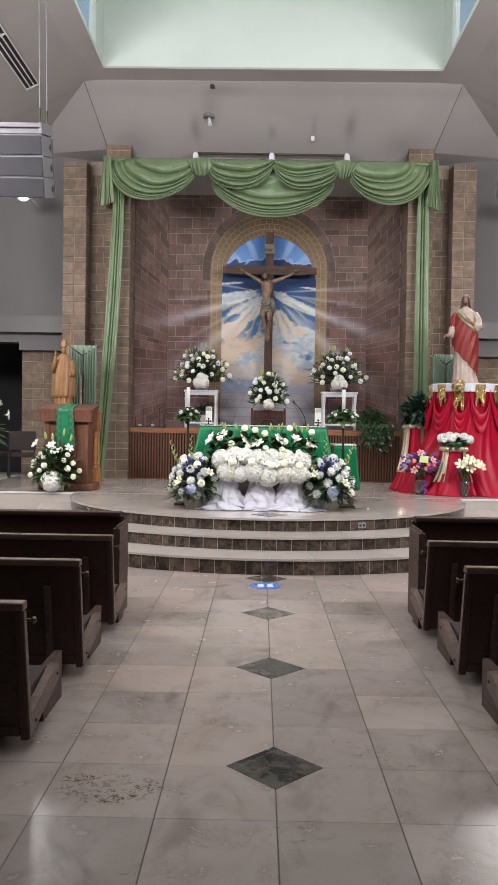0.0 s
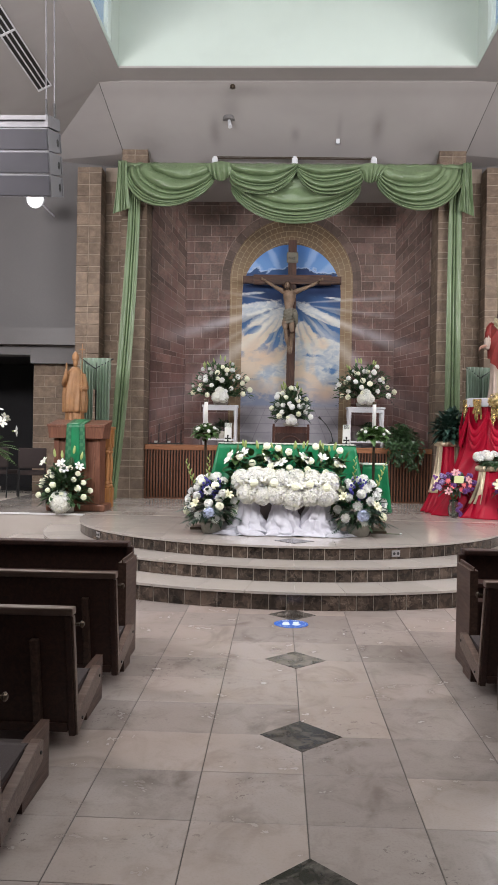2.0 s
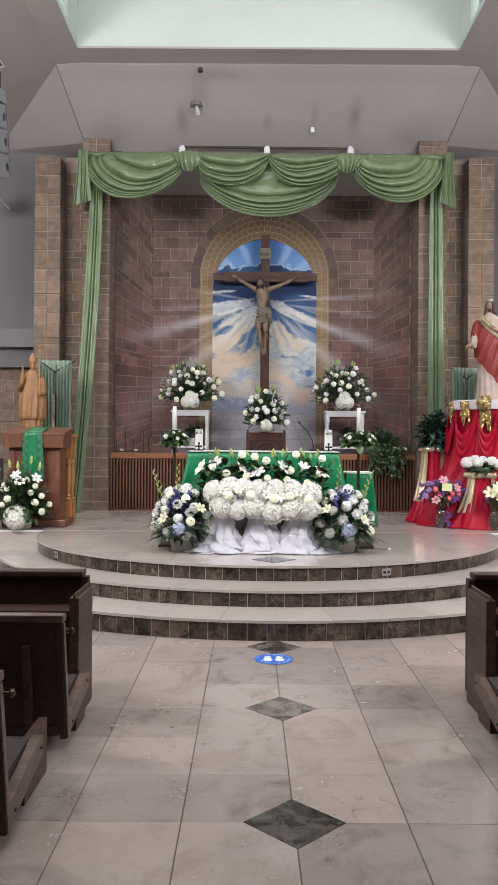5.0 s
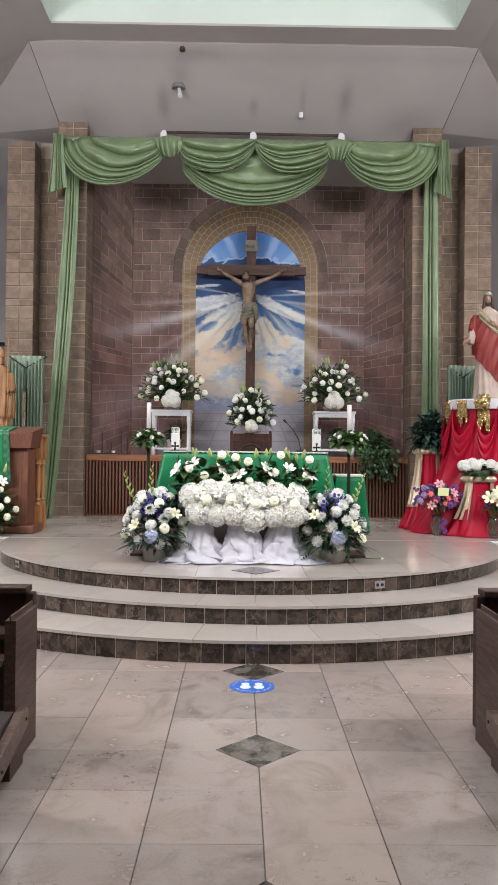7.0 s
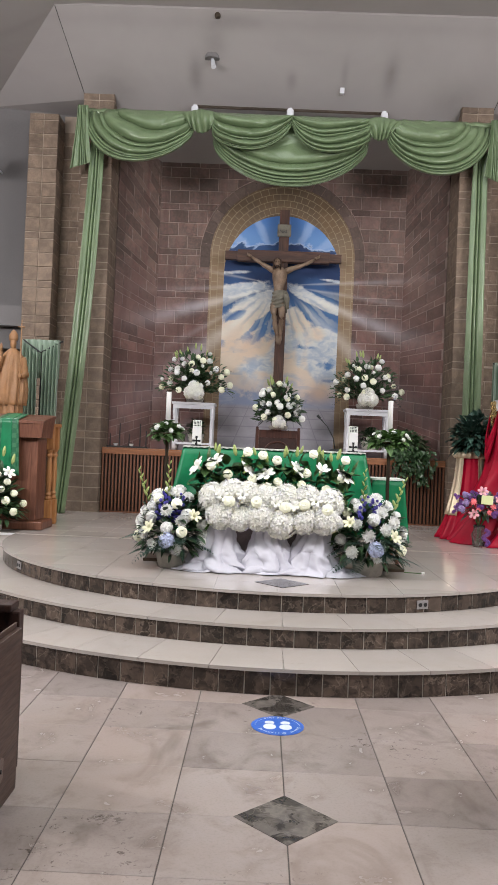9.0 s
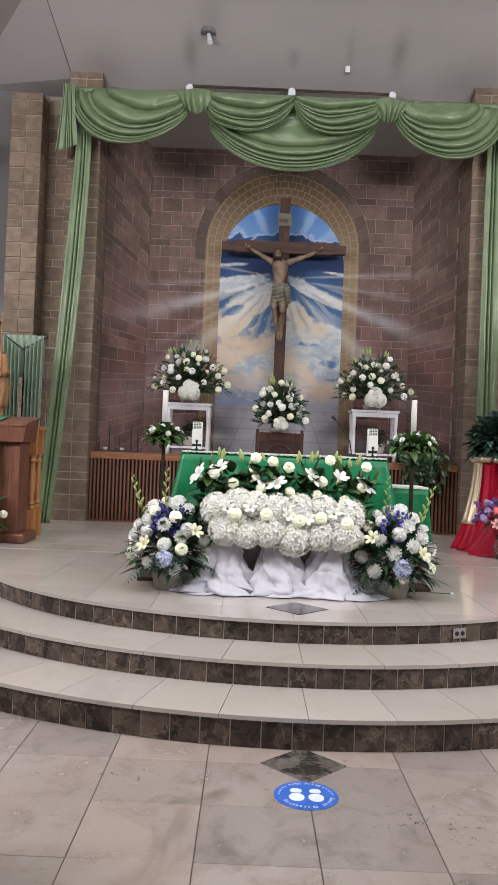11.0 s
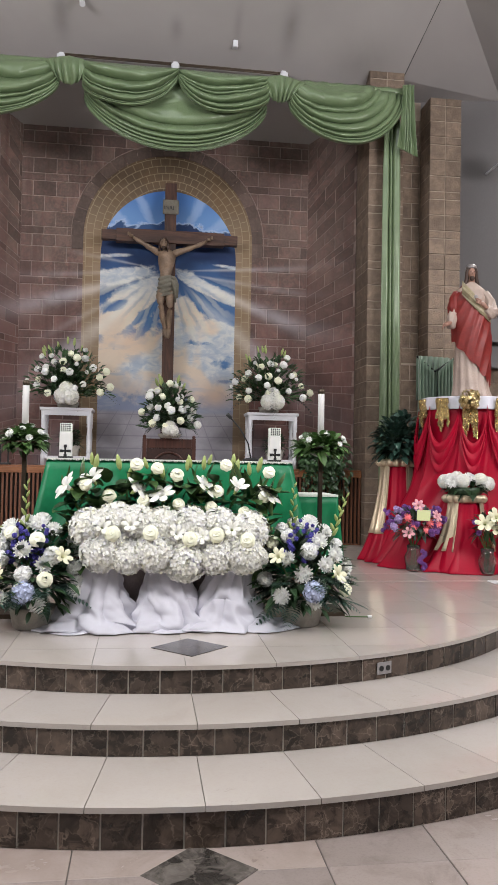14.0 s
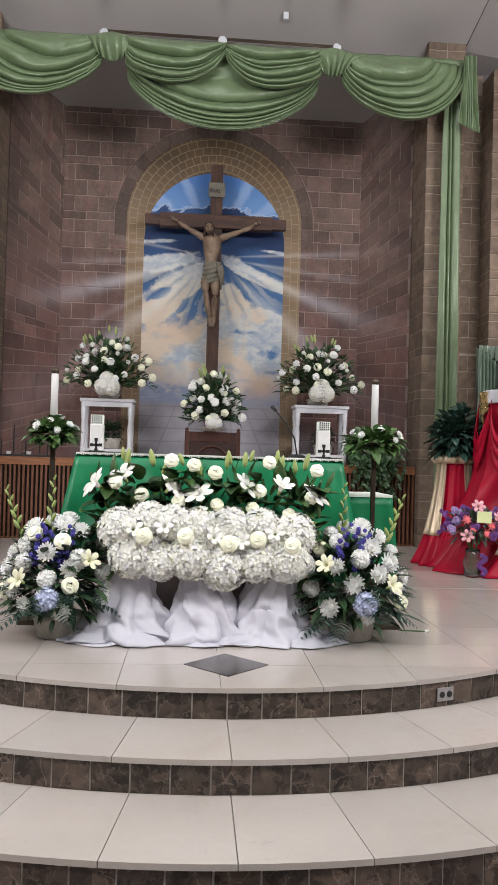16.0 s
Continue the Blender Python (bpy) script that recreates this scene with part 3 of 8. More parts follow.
# the last two rows are broad darker patches near the niche corners
SOOT_AND_PATCHES = ((-1.30, 13.85, 0.09, 0.22, 0.45), (0.05, 13.90, 0.07, 0.12, 0.35), (1.42, 13.80, 0.10, 0.26, 0.45), (-1.02, 13.45, 0.16, 0.22, 0.30), (-0.75, 13.18, 0.35, 0.10, 0.25), (0.78, 13.8, 0.05, 0.2, 0.25),
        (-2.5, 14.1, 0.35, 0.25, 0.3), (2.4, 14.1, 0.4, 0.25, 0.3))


def sooty_plaster():
    """Ceiling plaster with smoke marks about its fittings, darker patches near the niche corners and one faint darker
    band.
    """
    m, nt, bsdf = begin("sooty_ceiling_plaster")
    x, y, z = xyz(nt)
    a, b, c = grain(nt, 0.6, 4, 0.6, 0.5), grain(nt, 40, 3), grain(nt, 4, 4, 0.6)
    col = blend(nt, a.step(0.3, 0.7), (0.335, 0.312, 0.302), (0.37, 0.345, 0.333))
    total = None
    for cx, cy, rx, ry, k in SOOT_AND_PATCHES:
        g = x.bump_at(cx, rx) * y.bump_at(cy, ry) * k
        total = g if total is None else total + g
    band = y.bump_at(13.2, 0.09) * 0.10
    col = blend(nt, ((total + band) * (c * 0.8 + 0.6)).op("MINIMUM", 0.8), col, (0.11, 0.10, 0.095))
    finish(nt, bsdf, col, 0.85, b, 0.002, 0.12)
    return m


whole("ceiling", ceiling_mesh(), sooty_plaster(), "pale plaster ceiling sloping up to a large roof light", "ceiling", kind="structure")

for crease_x, crease_end in ((XE0, -2.92), (XE1, 2.97)):
    crease = tube(bmesh.new(), [(crease_x, YF, ZC - 0.035), (crease_x + (crease_end - crease_x) * 0.52, YF + 0.62, 6.77), (crease_end, YP + 0.09, 6.435)], 0.0045, 6)
    whole("ceiling_trim", crease, ROOM_SHADE_CONDUIT, "thin dark conduit along the crease of the ceiling", "trim", kind="structure")
    whole("ceiling_trim", tube(bmesh.new(), [(crease_x, YF, ZC - 0.001), (crease_x, -7.9, ZC - 0.001)], 0.006, 6), MORTAR, "thin dark line along the edge of the ceiling", "trim", kind="structure")

# the roof light's shaft: plain end walls, glazed long sides
ZT = 9.4
whole("shaft_wall_north", boxed((SKX0 - 0.1, SKY1 + 0.002, ZC + 0.02), (SKX1 + 0.1, SKY1 + 0.15, ZT)), SHAFT_PAINT, "pale mint-white end wall of the roof light", "wall", kind="structure")
whole("shaft_wall_south", boxed((SKX0 - 0.1, SKY0 - 0.15, ZC + 0.02), (SKX1 + 0.1, SKY0 - 0.002, ZT)), SHAFT_PAINT, "pale end wall of the roof light", "wall", kind="structure")
whole("shaft_roof", boxed((SKX0 - 0.3, SKY0 - 0.3, ZT), (SKX1 + 0.3, SKY1 + 0.3, ZT + 0.15)), SHAFT_PAINT, "pale roof over the roof light", "ceiling", kind="structure")


def glass():
    m, nt, bsdf = begin("clear_glass")
    bsdf.inputs["Transmission Weight"].default_value, bsdf.inputs["Roughness"].default_value = 1.0, 0.02
    bsdf.inputs["Base Color"].default_value, bsdf.inputs["IOR"].default_value = (0.97, 0.99, 0.98, 1), 1.45
    return m


GLASS = glass()
for k, (xa, xb) in enumerate(((SKX0 - 0.12, SKX0 - 0.002), (SKX1 + 0.002, SKX1 + 0.12))):
    win = root(f"window_{k + 1}", (0, 0, 0), "long clerestory window in the side of the roof light", "window", kind="structure")
    part("sill", boxed((xa, SKY0, ZC + 0.02), (xb, SKY1, ZC + 0.10)), SHAFT_PAINT, win)
    part("head", boxed((xa, SKY0, ZT - 0.25), (xb, SKY1, ZT - 0.002)), SHAFT_PAINT, win)
    part("jamb", boxed((xa, SKY1 - 0.55, ZC + 0.102), (xb, SKY1, ZT - 0.252)), SHAFT_PAINT, win)
    span = (SKY1 - 0.55 - SKY0) / 6
    for j in range(6):
        y = SKY0 + span * j
        part("mullion", boxed((xa, y, ZC + 0.102), (xb, y + 0.06, ZT - 0.252)), SHAFT_PAINT, win)
        xm = (xa + xb) / 2
        pane = part("pane", boxed((xm - 0.004, y + 0.061, ZC + 0.103), (xm + 0.004, y + span - 0.001, ZT - 0.253)), GLASS, win)
        pane.visible_shadow = False

# ---- crucifix ----


def swept(bm, points, radii, n=10, index=0):
    return tube(bm, points, radii, n, index)


def ball(bm, c, r, squash=(1, 1, 1), n=12, index=0):
    res = bmesh.ops.create_uvsphere(bm, u_segments=n, v_segments=max(6, n * 2 // 3), radius=1.0)
    bmesh.ops.transform(bm, matrix=Matrix.Translation(c) @ Matrix.Diagonal((r * squash[0], r * squash[1], r * squash[2], 1)), verts=res["verts"])
    for f in {f for v in res["verts"] for f in v.link_faces}:
        f.material_index = index
    return bm


SKIN = plain("painted_plaster_flesh", (0.235, 0.160, 0.108), vary=0.3, coarse=7, fine=60, rough=0.5, local=True)
LOIN = plain("grey_olive_carved_cloth", (0.17, 0.155, 0.12), vary=0.25, coarse=9, fine=60, rough=0.6, local=True)
HAIR = plain("dark_brown_carved_hair", (0.045, 0.022, 0.014), vary=0.2, coarse=12, rough=0.6, local=True)


def crucifix():
    x, y = 0.05, 14.84
    cross = root("crucifix", (x, y, 1.372), "dark timber crucifix with a carved painted figure before the mural", "crucifix")
    post = part("post", boxed((-0.075, 0.03, 0.0), (0.075, 0.15, 3.75), 0.008), CROSS_WOOD, cross)
    part("foot_moulding", boxed((-0.10, 0.01, 1.03), (0.10, 0.16, 1.12), 0.015), CROSS_WOOD, cross)
    beam = boxed((-0.70, 0.012, 2.945), (0.71, 0.14, 3.115), 0.008)
    box(beam, (-0.89, 0.03, 2.965), (-0.695, 0.13, 3.095), 0.008)
    box(beam, (0.705, 0.03, 2.965), (0.89, 0.13, 3.095), 0.008)
    part("beam", beam, CROSS_WOOD_H, cross)
    plate = part("title_plate", boxed((-0.105, 0.004, 3.33), (0.105, 0.028, 3.52), 0.02), LOIN, cross, "small pale title plate with dark letters")
    lettering("INRI", 0.072, plate, Matrix.Translation((-0.093, -0.001, 3.385)) @ pose(0, 0, 0, 90, 0, 0), BLACK)
    bm = bmesh.new()
    # torso from hips to neck, swaying a little to one side, with chest, ribs and belly
    spine = ((-0.05, 2.27, 0.077, 0.075), (-0.05, 2.38, 0.083, 0.074), (-0.055, 2.48, 0.069, 0.060), (-0.052, 2.53, 0.074, 0.062), (-0.05, 2.58, 0.088, 0.072), (-0.047, 2.63, 0.100, 0.080),
             (-0.045, 2.68, 0.109, 0.084), (-0.042, 2.73, 0.114, 0.084), (-0.04, 2.77, 0.109, 0.074), (-0.045, 2.815, 0.070, 0.055), (-0.06, 2.85, 0.032, 0.036))
    loops = []
    for (ax, az, aa, ab), (bx, bz, ba, bb) in zip(spine, spine[1:]):
        for k in range(4):
            t = k / 4
            cx, z, ra, rb = ax + (bx - ax) * t, az + (bz - az) * t, aa + (ba - aa) * t, ab + (bb - ab) * t
            loop = []
            for j in range(32):
                a = 2 * math.pi * j / 32
                px = math.cos(a)
                front = max(0.0, -math.sin(a))
                chest = 0.020 * math.exp(-((abs(px) - 0.42) / 0.28) ** 2 - ((z - 2.715) / 0.040) ** 2)
                ribs = 0.006 * math.sin((z + 0.05 * abs(px)) * 190) * (2.52 < z < 2.69) * min(1, abs(px) * 2)
                belly = 0.010 * math.exp(-(px / 0.5) ** 2 - ((z - 2.47) / 0.045) ** 2) - 0.018 * math.exp(-(px / 0.55) ** 2 - ((z - 2.575) / 0.035) ** 2)
                seam = -0.008 * math.exp(-(px / 0.10) ** 2) * (z > 2.45)
                loop.append((cx + ra * px, -0.09 + rb * math.sin(a) - front * (chest + ribs + belly + seam), z))
            loops.append(loop)
    rings(bm, loops)
    for s in (-1, 1):
        swept(bm, [(-0.04 + s * 0.085, -0.085, 2.775), (-0.04 + s * 0.14, -0.085, 2.805), (-0.03 + s * 0.20, -0.075, 2.835), (s * 0.27 - 0.02, -0.065, 2.868), (s * 0.315 - 0.01, -0.06, 2.892), (s * 0.37, -0.05, 2.922), (s * 0.42, -0.035, 2.95), (s * 0.475, -0.02, 2.99)],
              [0.046, 0.046, 0.036, 0.036, 0.026, 0.031, 0.026, 0.017], 12)
        ball(bm, (s * 0.505, -0.025, 3.012), 0.026, (1.2, 0.5, 0.8), 8)
        for f in range(4):
            swept(bm, [(s * 0.515, -0.03, 3.005 + 0.010 * f), (s * 0.545, -0.045, 3.012 + 0.012 * f), (s * 0.555, -0.055, 3.004 + 0.012 * f)], [0.007, 0.006, 0.004], 6)
    for s, kx, ky in ((-1, -0.105, -0.17), (1, 0.010, -0.19)):
        swept(bm, [(-0.05 + s * 0.050, -0.09, 2.29), (kx - 0.012, -0.13, 2.21), (kx - 0.006, -0.16, 2.13), (kx, ky, 2.075), (kx * 0.9, ky + 0.015, 2.03), (kx * 0.8 - 0.004, -0.14, 1.96), (kx * 0.6 - 0.008, -0.125, 1.90), (-0.025 + s * 0.026, -0.10, 1.82), (-0.025 + s * 0.022, -0.09, 1.775)],
              [0.056, 0.056, 0.046, 0.039, 0.031, 0.038, 0.036, 0.025, 0.023], 12)
        swept(bm, [(-0.025 + s * 0.022, -0.09, 1.80), (-0.025 + s * 0.02, -0.12, 1.73), (-0.02 + s * 0.012, -0.155, 1.67)], [0.027, 0.029, 0.016])
    # bowed head
    hx, hy, hz = -0.088, -0.168, 2.885
    ball(bm, (hx, hy, hz), 0.052, (0.86, 0.9, 1.28), 16)
    swept(bm, [(hx, hy - 0.046, hz + 0.022), (hx - 0.002, hy - 0.058, hz - 0.012)], [0.006, 0.011], 6)
    for s in (-1, 1):
        ball(bm, (hx + s * 0.021, hy - 0.040, hz + 0.010), 0.010, (1.2, 0.6, 0.6), 6, 2)
        swept(bm, [(hx + s * 0.036, hy + 0.01, hz + 0.055), (hx + s * 0.054, hy + 0.012, hz), (hx + s * 0.050, hy + 0.005, hz - 0.06), (hx + s * 0.058, hy + 0.02, hz - 0.10)], [0.018, 0.020, 0.016, 0.006], 8, 2)
    ball(bm, (hx, hy - 0.020, hz - 0.056), 0.028, (1.0, 0.9, 1.0), 10, 2)
    ball(bm, (hx + 0.006, hy + 0.030, hz + 0.028), 0.060, (0.98, 0.95, 1.0), 14, 2)
    # cloth about the hips, drawn up to a knot at one side
    def hip(u, v):
        a = 2 * math.pi * u
        low = 2.235 + 0.035 * math.sin(a + 0.6)
        top = 2.475 + 0.012 * math.cos(a)
        z = top + (low - top) * v
        pull = math.sin(9 * math.pi * v + 1.6 * math.cos(a - 0.4) + 0.5)
        w = 0.088 + 0.022 * v + 0.012 * pull * (0.4 + 0.6 * v) + 0.006 * math.sin(7 * a + 5 * v)
        return Vector((-0.05 + w * math.cos(a), -0.095 + 0.86 * w * math.sin(a), z))
    sheet(bm, hip, 48, 40, 1)
    for dx, l in ((0.0, 0.30), (0.022, 0.24), (-0.018, 0.20)):
        swept(bm, [(0.050 + dx, -0.15, 2.44), (0.072 + dx, -0.15, 2.36), (0.078 + dx, -0.13, 2.44 - l)], [0.020, 0.026, 0.012], 8, 1)
    ball(bm, (0.052, -0.155, 2.445), 0.034, (1.0, 0.8, 0.9), 10, 1)
    part("figure", bm, [SKIN, LOIN, HAIR], cross, "carved figure in natural flesh tones", True)
    return cross


def lettering(text, size, parent, m, material, spread=1.0):
    data = bpy.data.curves.new("letters", "FONT")
    data.body, data.size, data.extrude, data.space_character = text, size, 0.0006, spread
    ob = bpy.data.objects.new("letters", data)
    scene.collection.objects.link(ob)
    bpy.context.view_layer.update()
    me = bpy.data.meshes.new_from_object(ob.evaluated_get(bpy.context.evaluated_depsgraph_get()))
    bpy.data.objects.remove(ob)
    me.transform(m)
    me.materials.clear()
    me.materials.append(material)
    return part("lettering", me, material, parent)


crucifix()

# ---- slatted cabinet across the niche ----


def slat_cabinet():
    ob = root("slatted_cabinet", (0, 14.28, STAGE), "long red-brown slatted wooden cabinet across the niche", "cabinet")
    w0, w1, h = X0 + 0.004, X1 - 0.004, 0.926
    # solid body: the dark between the slats is put into its black colour
    part("body", boxed((w0, 0.055, 0.0), (w1, 0.42, h - 0.045)), BLACK, ob, "black body that stands in for the shade behind the slats")
    part("top_rail", boxed((w0, -0.01, h - 0.075), (w1, 0.05, h - 0.004), 0.005), RAIL_WOOD, ob)
    part("top_board", boxed((w0, 0.0, h - 0.003), (w1, 0.47, h + 0.018), 0.004), RAIL_WOOD, ob)
    part("plinth", boxed((w0, 0.0, 0.0), (w1, 0.05, 0.02)), SLAT_WOOD, ob)
    slat = as_mesh("slat", boxed((-0.0135, 0.0, 0.022), (0.0135, 0.05, h - 0.077), 0.003), SLAT_WOOD)
    n = 98
    for k in range(n):
        o = part("slat", slat, None, ob)
        o.matrix_basis = Matrix.Translation((w0 + 0.02 + (w1 - w0 - 0.04) * k / (n - 1), 0, 0))
    return ob


slat_cabinet()
SHELF = 1.389

# ---- drapery over the niche ----
YV = 13.98


def pleat(f):
    """The round section of one fold, f from 0 to 1."""
    return abs(math.sin(math.pi * f)) ** 0.85


def swag(x0, x1, xlow, ztop, zlow, pinch0, pinch1, fan0=0.0, fan1=0.0, k=6, amp=0.05, seed=0.0, crowd=1.4, forward=0.0, steep=0.62, sag_power=0.8):
    """A hanging crescent of satin: its folds leave the rod over a stretch (fan) or one gathered point at each end, run round and crowd towards the hem."""
    rd = random.Random(int(seed * 100) + 5)
    width = [rd.uniform(0.35, 2.1) * (1.5 - 0.8 * i / k) for i in range(int(k))]
    edge = [sum(width[:i]) / sum(width) for i in range(int(k) + 1)]
    slope = [rd.uniform(-0.5, 0.5) for _ in width]
    low = (xlow - x0) / (x1 - x0)
    e = math.log(0.5) / math.log(low)
    w = x1 - x0
    def fn(u, v):
        belly = max(0.0, 4 * u ** e * (1 - u ** e)) ** steep
        away = (1 - v) ** 1.3
        xa, xb = x0 + fan0 * w * away, x1 - fan1 * w * away
        za, zb = ztop - pinch0 * v, ztop - pinch1 * v
        end = za + (zb - za) * u
        depth = (end - zlow) * v ** sag_power if v > 0 else 0.0
        q = min(0.9999, max(0.0, v ** crowd + (0.055 * math.sin(3.1 * u + seed) + 0.03 * math.sin(7.3 * u + 2 * seed)) * v * (1 - v) * 3))
        cell = max(i for i in range(len(width)) if edge[i] <= q)
        span = edge[cell + 1] - edge[cell]
        lip = pleat((q - edge[cell]) / span) * (0.35 + 0.65 * span * k) * (1 + slope[cell] * (2 * u - 1))
        gather = 0.40 + 0.60 * min(1.0, belly * 1.2)
        x = xa + (xb - xa) * u
        z = end - depth * belly - 0.030 * lip * belly
        rays = 0.0
        for cx, reach in ((x0, fan0), (x1, fan1)):
            away_x, away_z = abs(x - cx), max(0.0, ztop - z)
            turn = math.atan2(away_z, away_x + 0.02)
            rays += abs(math.sin(8.5 * turn + seed + cx)) ** 0.7 * math.exp(-math.hypot(away_x, away_z) / 0.42) * min(1.0, math.hypot(away_x, away_z) / 0.10) * (0.6 + reach)
        n1 = noise.noise(Vector((x * 2.2 + seed * 7, z * 3.6, 0.3 * seed)))
        n2 = abs(noise.noise(Vector((x * 5.0 - z * 4.0, z * 6.0 + x * 2.5, seed))))
        crumple = (0.045 * n1 - 0.050 * n2) * (1 - 0.8 * v) * min(1.0, 7 * v)
        y = YV - forward - 0.012 - 1.9 * amp * gather * lip - 0.045 * rays - 0.16 * belly * v ** 0.8 + crumple
        return Vector((x, y, z))
    bm = bmesh.new()
    sheet(bm, fn, 72, 170)
    return bm


def pleated_fall(x0, x1, z0, z1, drift0=0.0, drift1=0.0, pleats=6, amp=0.04, y=YV, ragged=0.0, narrow=1.0, seed=0.0, lean=0.0, swell=0.0):
    """A hanging length of cloth with upright folds of unequal width."""
    def fn(u, v):
        a, b = x0 + drift0 * v ** 1.6, x1 + drift1 * v ** 1.6
        mid, half = (a + b) / 2, (b - a) / 2 * (narrow + (1 - narrow) * v) + swell / 2 * math.sin(math.pi * min(1.0, v * 1.05) ** 0.8)
        ph = pleats * (u + 0.09 * math.sin(2 * math.pi * u * 1.5 + seed)) + 0.10 * math.sin(3 * v + seed) + 0.05 * math.sin(9 * v + 2 * seed)
        lip = pleat(ph - math.floor(ph))
        x = mid + half * (2 * u - 1)
        zz = z0 + (z1 - z0) * v + ragged * (u - 0.5) * v - 0.03 * lip * abs(ragged) * 8 * v
        return Vector((x, y - lean * v - 2 * amp * lip + 0.015 * noise.noise(Vector((u * 3, v * 9, seed))), zz))
    bm = bmesh.new()
    sheet(bm, fn, pleats * 20, 40)
    return bm


def valance():
    ob = root("draped_valance", (0, 0, 0), "sage green satin swags draped across the top of the niche", "drapery")
    part("left_swag", swag(-2.86, -1.30, -2.14, 6.18, 5.39, 0.10, 0.27, 0.42, 0.02, 7, 0.045, 0.4, 1.2), SAGE, ob, smooth=True)
    part("middle_swag", swag(-1.02, 1.16, 0.07, 6.14, 5.12, 0.42, 0.42, 0.0, 0.0, 9, 0.040, 1.3, 2.6, 0.0, 0.7), SAGE, ob, smooth=True)
    part("upper_left_swag", swag(-1.04, 0.09, -0.52, 6.14, 5.58, 0.30, 0.08, 0.02, 0.0, 6, 0.050, 3.1, 0.9, 0.09, 0.68), SAGE, ob, smooth=True)
    part("upper_right_swag", swag(0.07, 1.18, 0.60, 6.13, 5.58, 0.08, 0.30, 0.0, 0.02, 6, 0.050, 4.2, 0.9, 0.09, 0.68), SAGE, ob, smooth=True)
    part("right_swag", swag(1.42, 2.91, 2.15, 6.16, 5.35, 0.27, 0.10, 0.02, 0.42, 7, 0.045, 2.2, 1.2), SAGE, ob, smooth=True)
    # gathered heading along the rod
    def heading(u, v):
        x = -2.92 + 5.90 * u
        return Vector((x, YV - 0.01 - 0.028 * math.sin(math.pi * v) - 0.012 * math.sin(x * 23) * math.sin(math.pi * v), 6.185 - 0.012 * u - 0.10 * v + 0.006 * math.sin(x * 31)))
    bm = bmesh.new()
    sheet(bm, heading, 240, 4)
    part("heading", bm, SAGE, ob, smooth=True)
    # bunched rosettes between the swags
    for x, z in ((-1.19, 6.20), (1.31, 6.18)):
        def bunch(u, v, cx=x, cz=z):
            s = 2 * u - 1
            ph = 5.5 * u + 0.35 * math.sin(5 * u + 2 * v + cx)
            full = 1 - s * s
            half = 0.325 - 0.17 * v ** 0.8
            lip = pleat(ph - math.floor(ph)) * (0.5 + 0.5 * abs(math.sin(3 * ph)))
            return Vector((cx + half * s, YV - 0.07 - 0.10 * math.sin(math.pi * min(1.0, 0.15 + 0.8 * v)) * (0.25 + full) - 0.06 * lip * (0.35 + 0.65 * v),
                           cz - 0.02 - 0.33 * v * (0.72 + 0.28 * full) - 0.05 * (1 - v) * abs(s) - 0.012 * lip))
        bm = bmesh.new()
        sheet(bm, bunch, 110, 24)
        part("rosette", bm, SAGE, ob, smooth=True)
    # pleated tails that fan out from both corners, and the long falls
    part("left_tail", pleated_fall(-2.93, -2.79, 6.17, 5.34, -0.08, 0.07, 6, 0.030, YV - 0.10, 0.10, 1.0, 0.5), SAGE, ob, smooth=True)
    part("right_tail", pleated_fall(2.84, 2.98, 6.16, 5.34, -0.07, 0.06, 6, 0.030, YV - 0.10, -0.10, 1.0, 1.5), SAGE, ob, smooth=True)
    part("left_fall", pleated_fall(-2.755, -2.575, 5.80, 0.452, -0.29, -0.27, 3, 0.035, YV + 0.04, 0.0, 0.95, 0.8, 0.25, 0.05), SAGE, ob, "long green satin length falling to the floor", True)
    part("right_fall", pleated_fall(2.655, 2.865, 5.78, 0.452, 0.0, 0.03, 3, 0.035, YV + 0.06, 0.0, 0.95, 2.1, 0.0, 0.03), SAGE, ob, "long green satin length falling to the floor", True)
    for o in ob.children:
        o.modifiers.new("thickness", "SOLIDIFY").thickness = 0.004
    return ob


valance()


def track():
    ob = root("curtain_track", (0, 14.14, 6.33), "thin dark curtain track with white wall brackets above the swags", "track")
    part("rail", tube(bmesh.new(), [(-1.32, 0, 0.0), (1.46, 0, -0.015)], 0.012, 8), BRONZE, ob, "thin dark metal rail")
    part("rail", tube(bmesh.new(), [(-1.32, 0.02, 0.03), (1.46, 0.02, 0.015)], 0.008, 8), BRONZE, ob)
    for x in (-1.32, 0.05, 1.40):
        bm = boxed((x - 0.05, -0.05, -0.13), (x + 0.05, 0.06, 0.0), 0.02)
        box(bm, (x - 0.03, 0.0, -0.01), (x + 0.03, 0.10, 0.04), 0.01)
        part("bracket", bm, WHITE_PAINT, ob)
    return ob


track()

# ---- pews ----


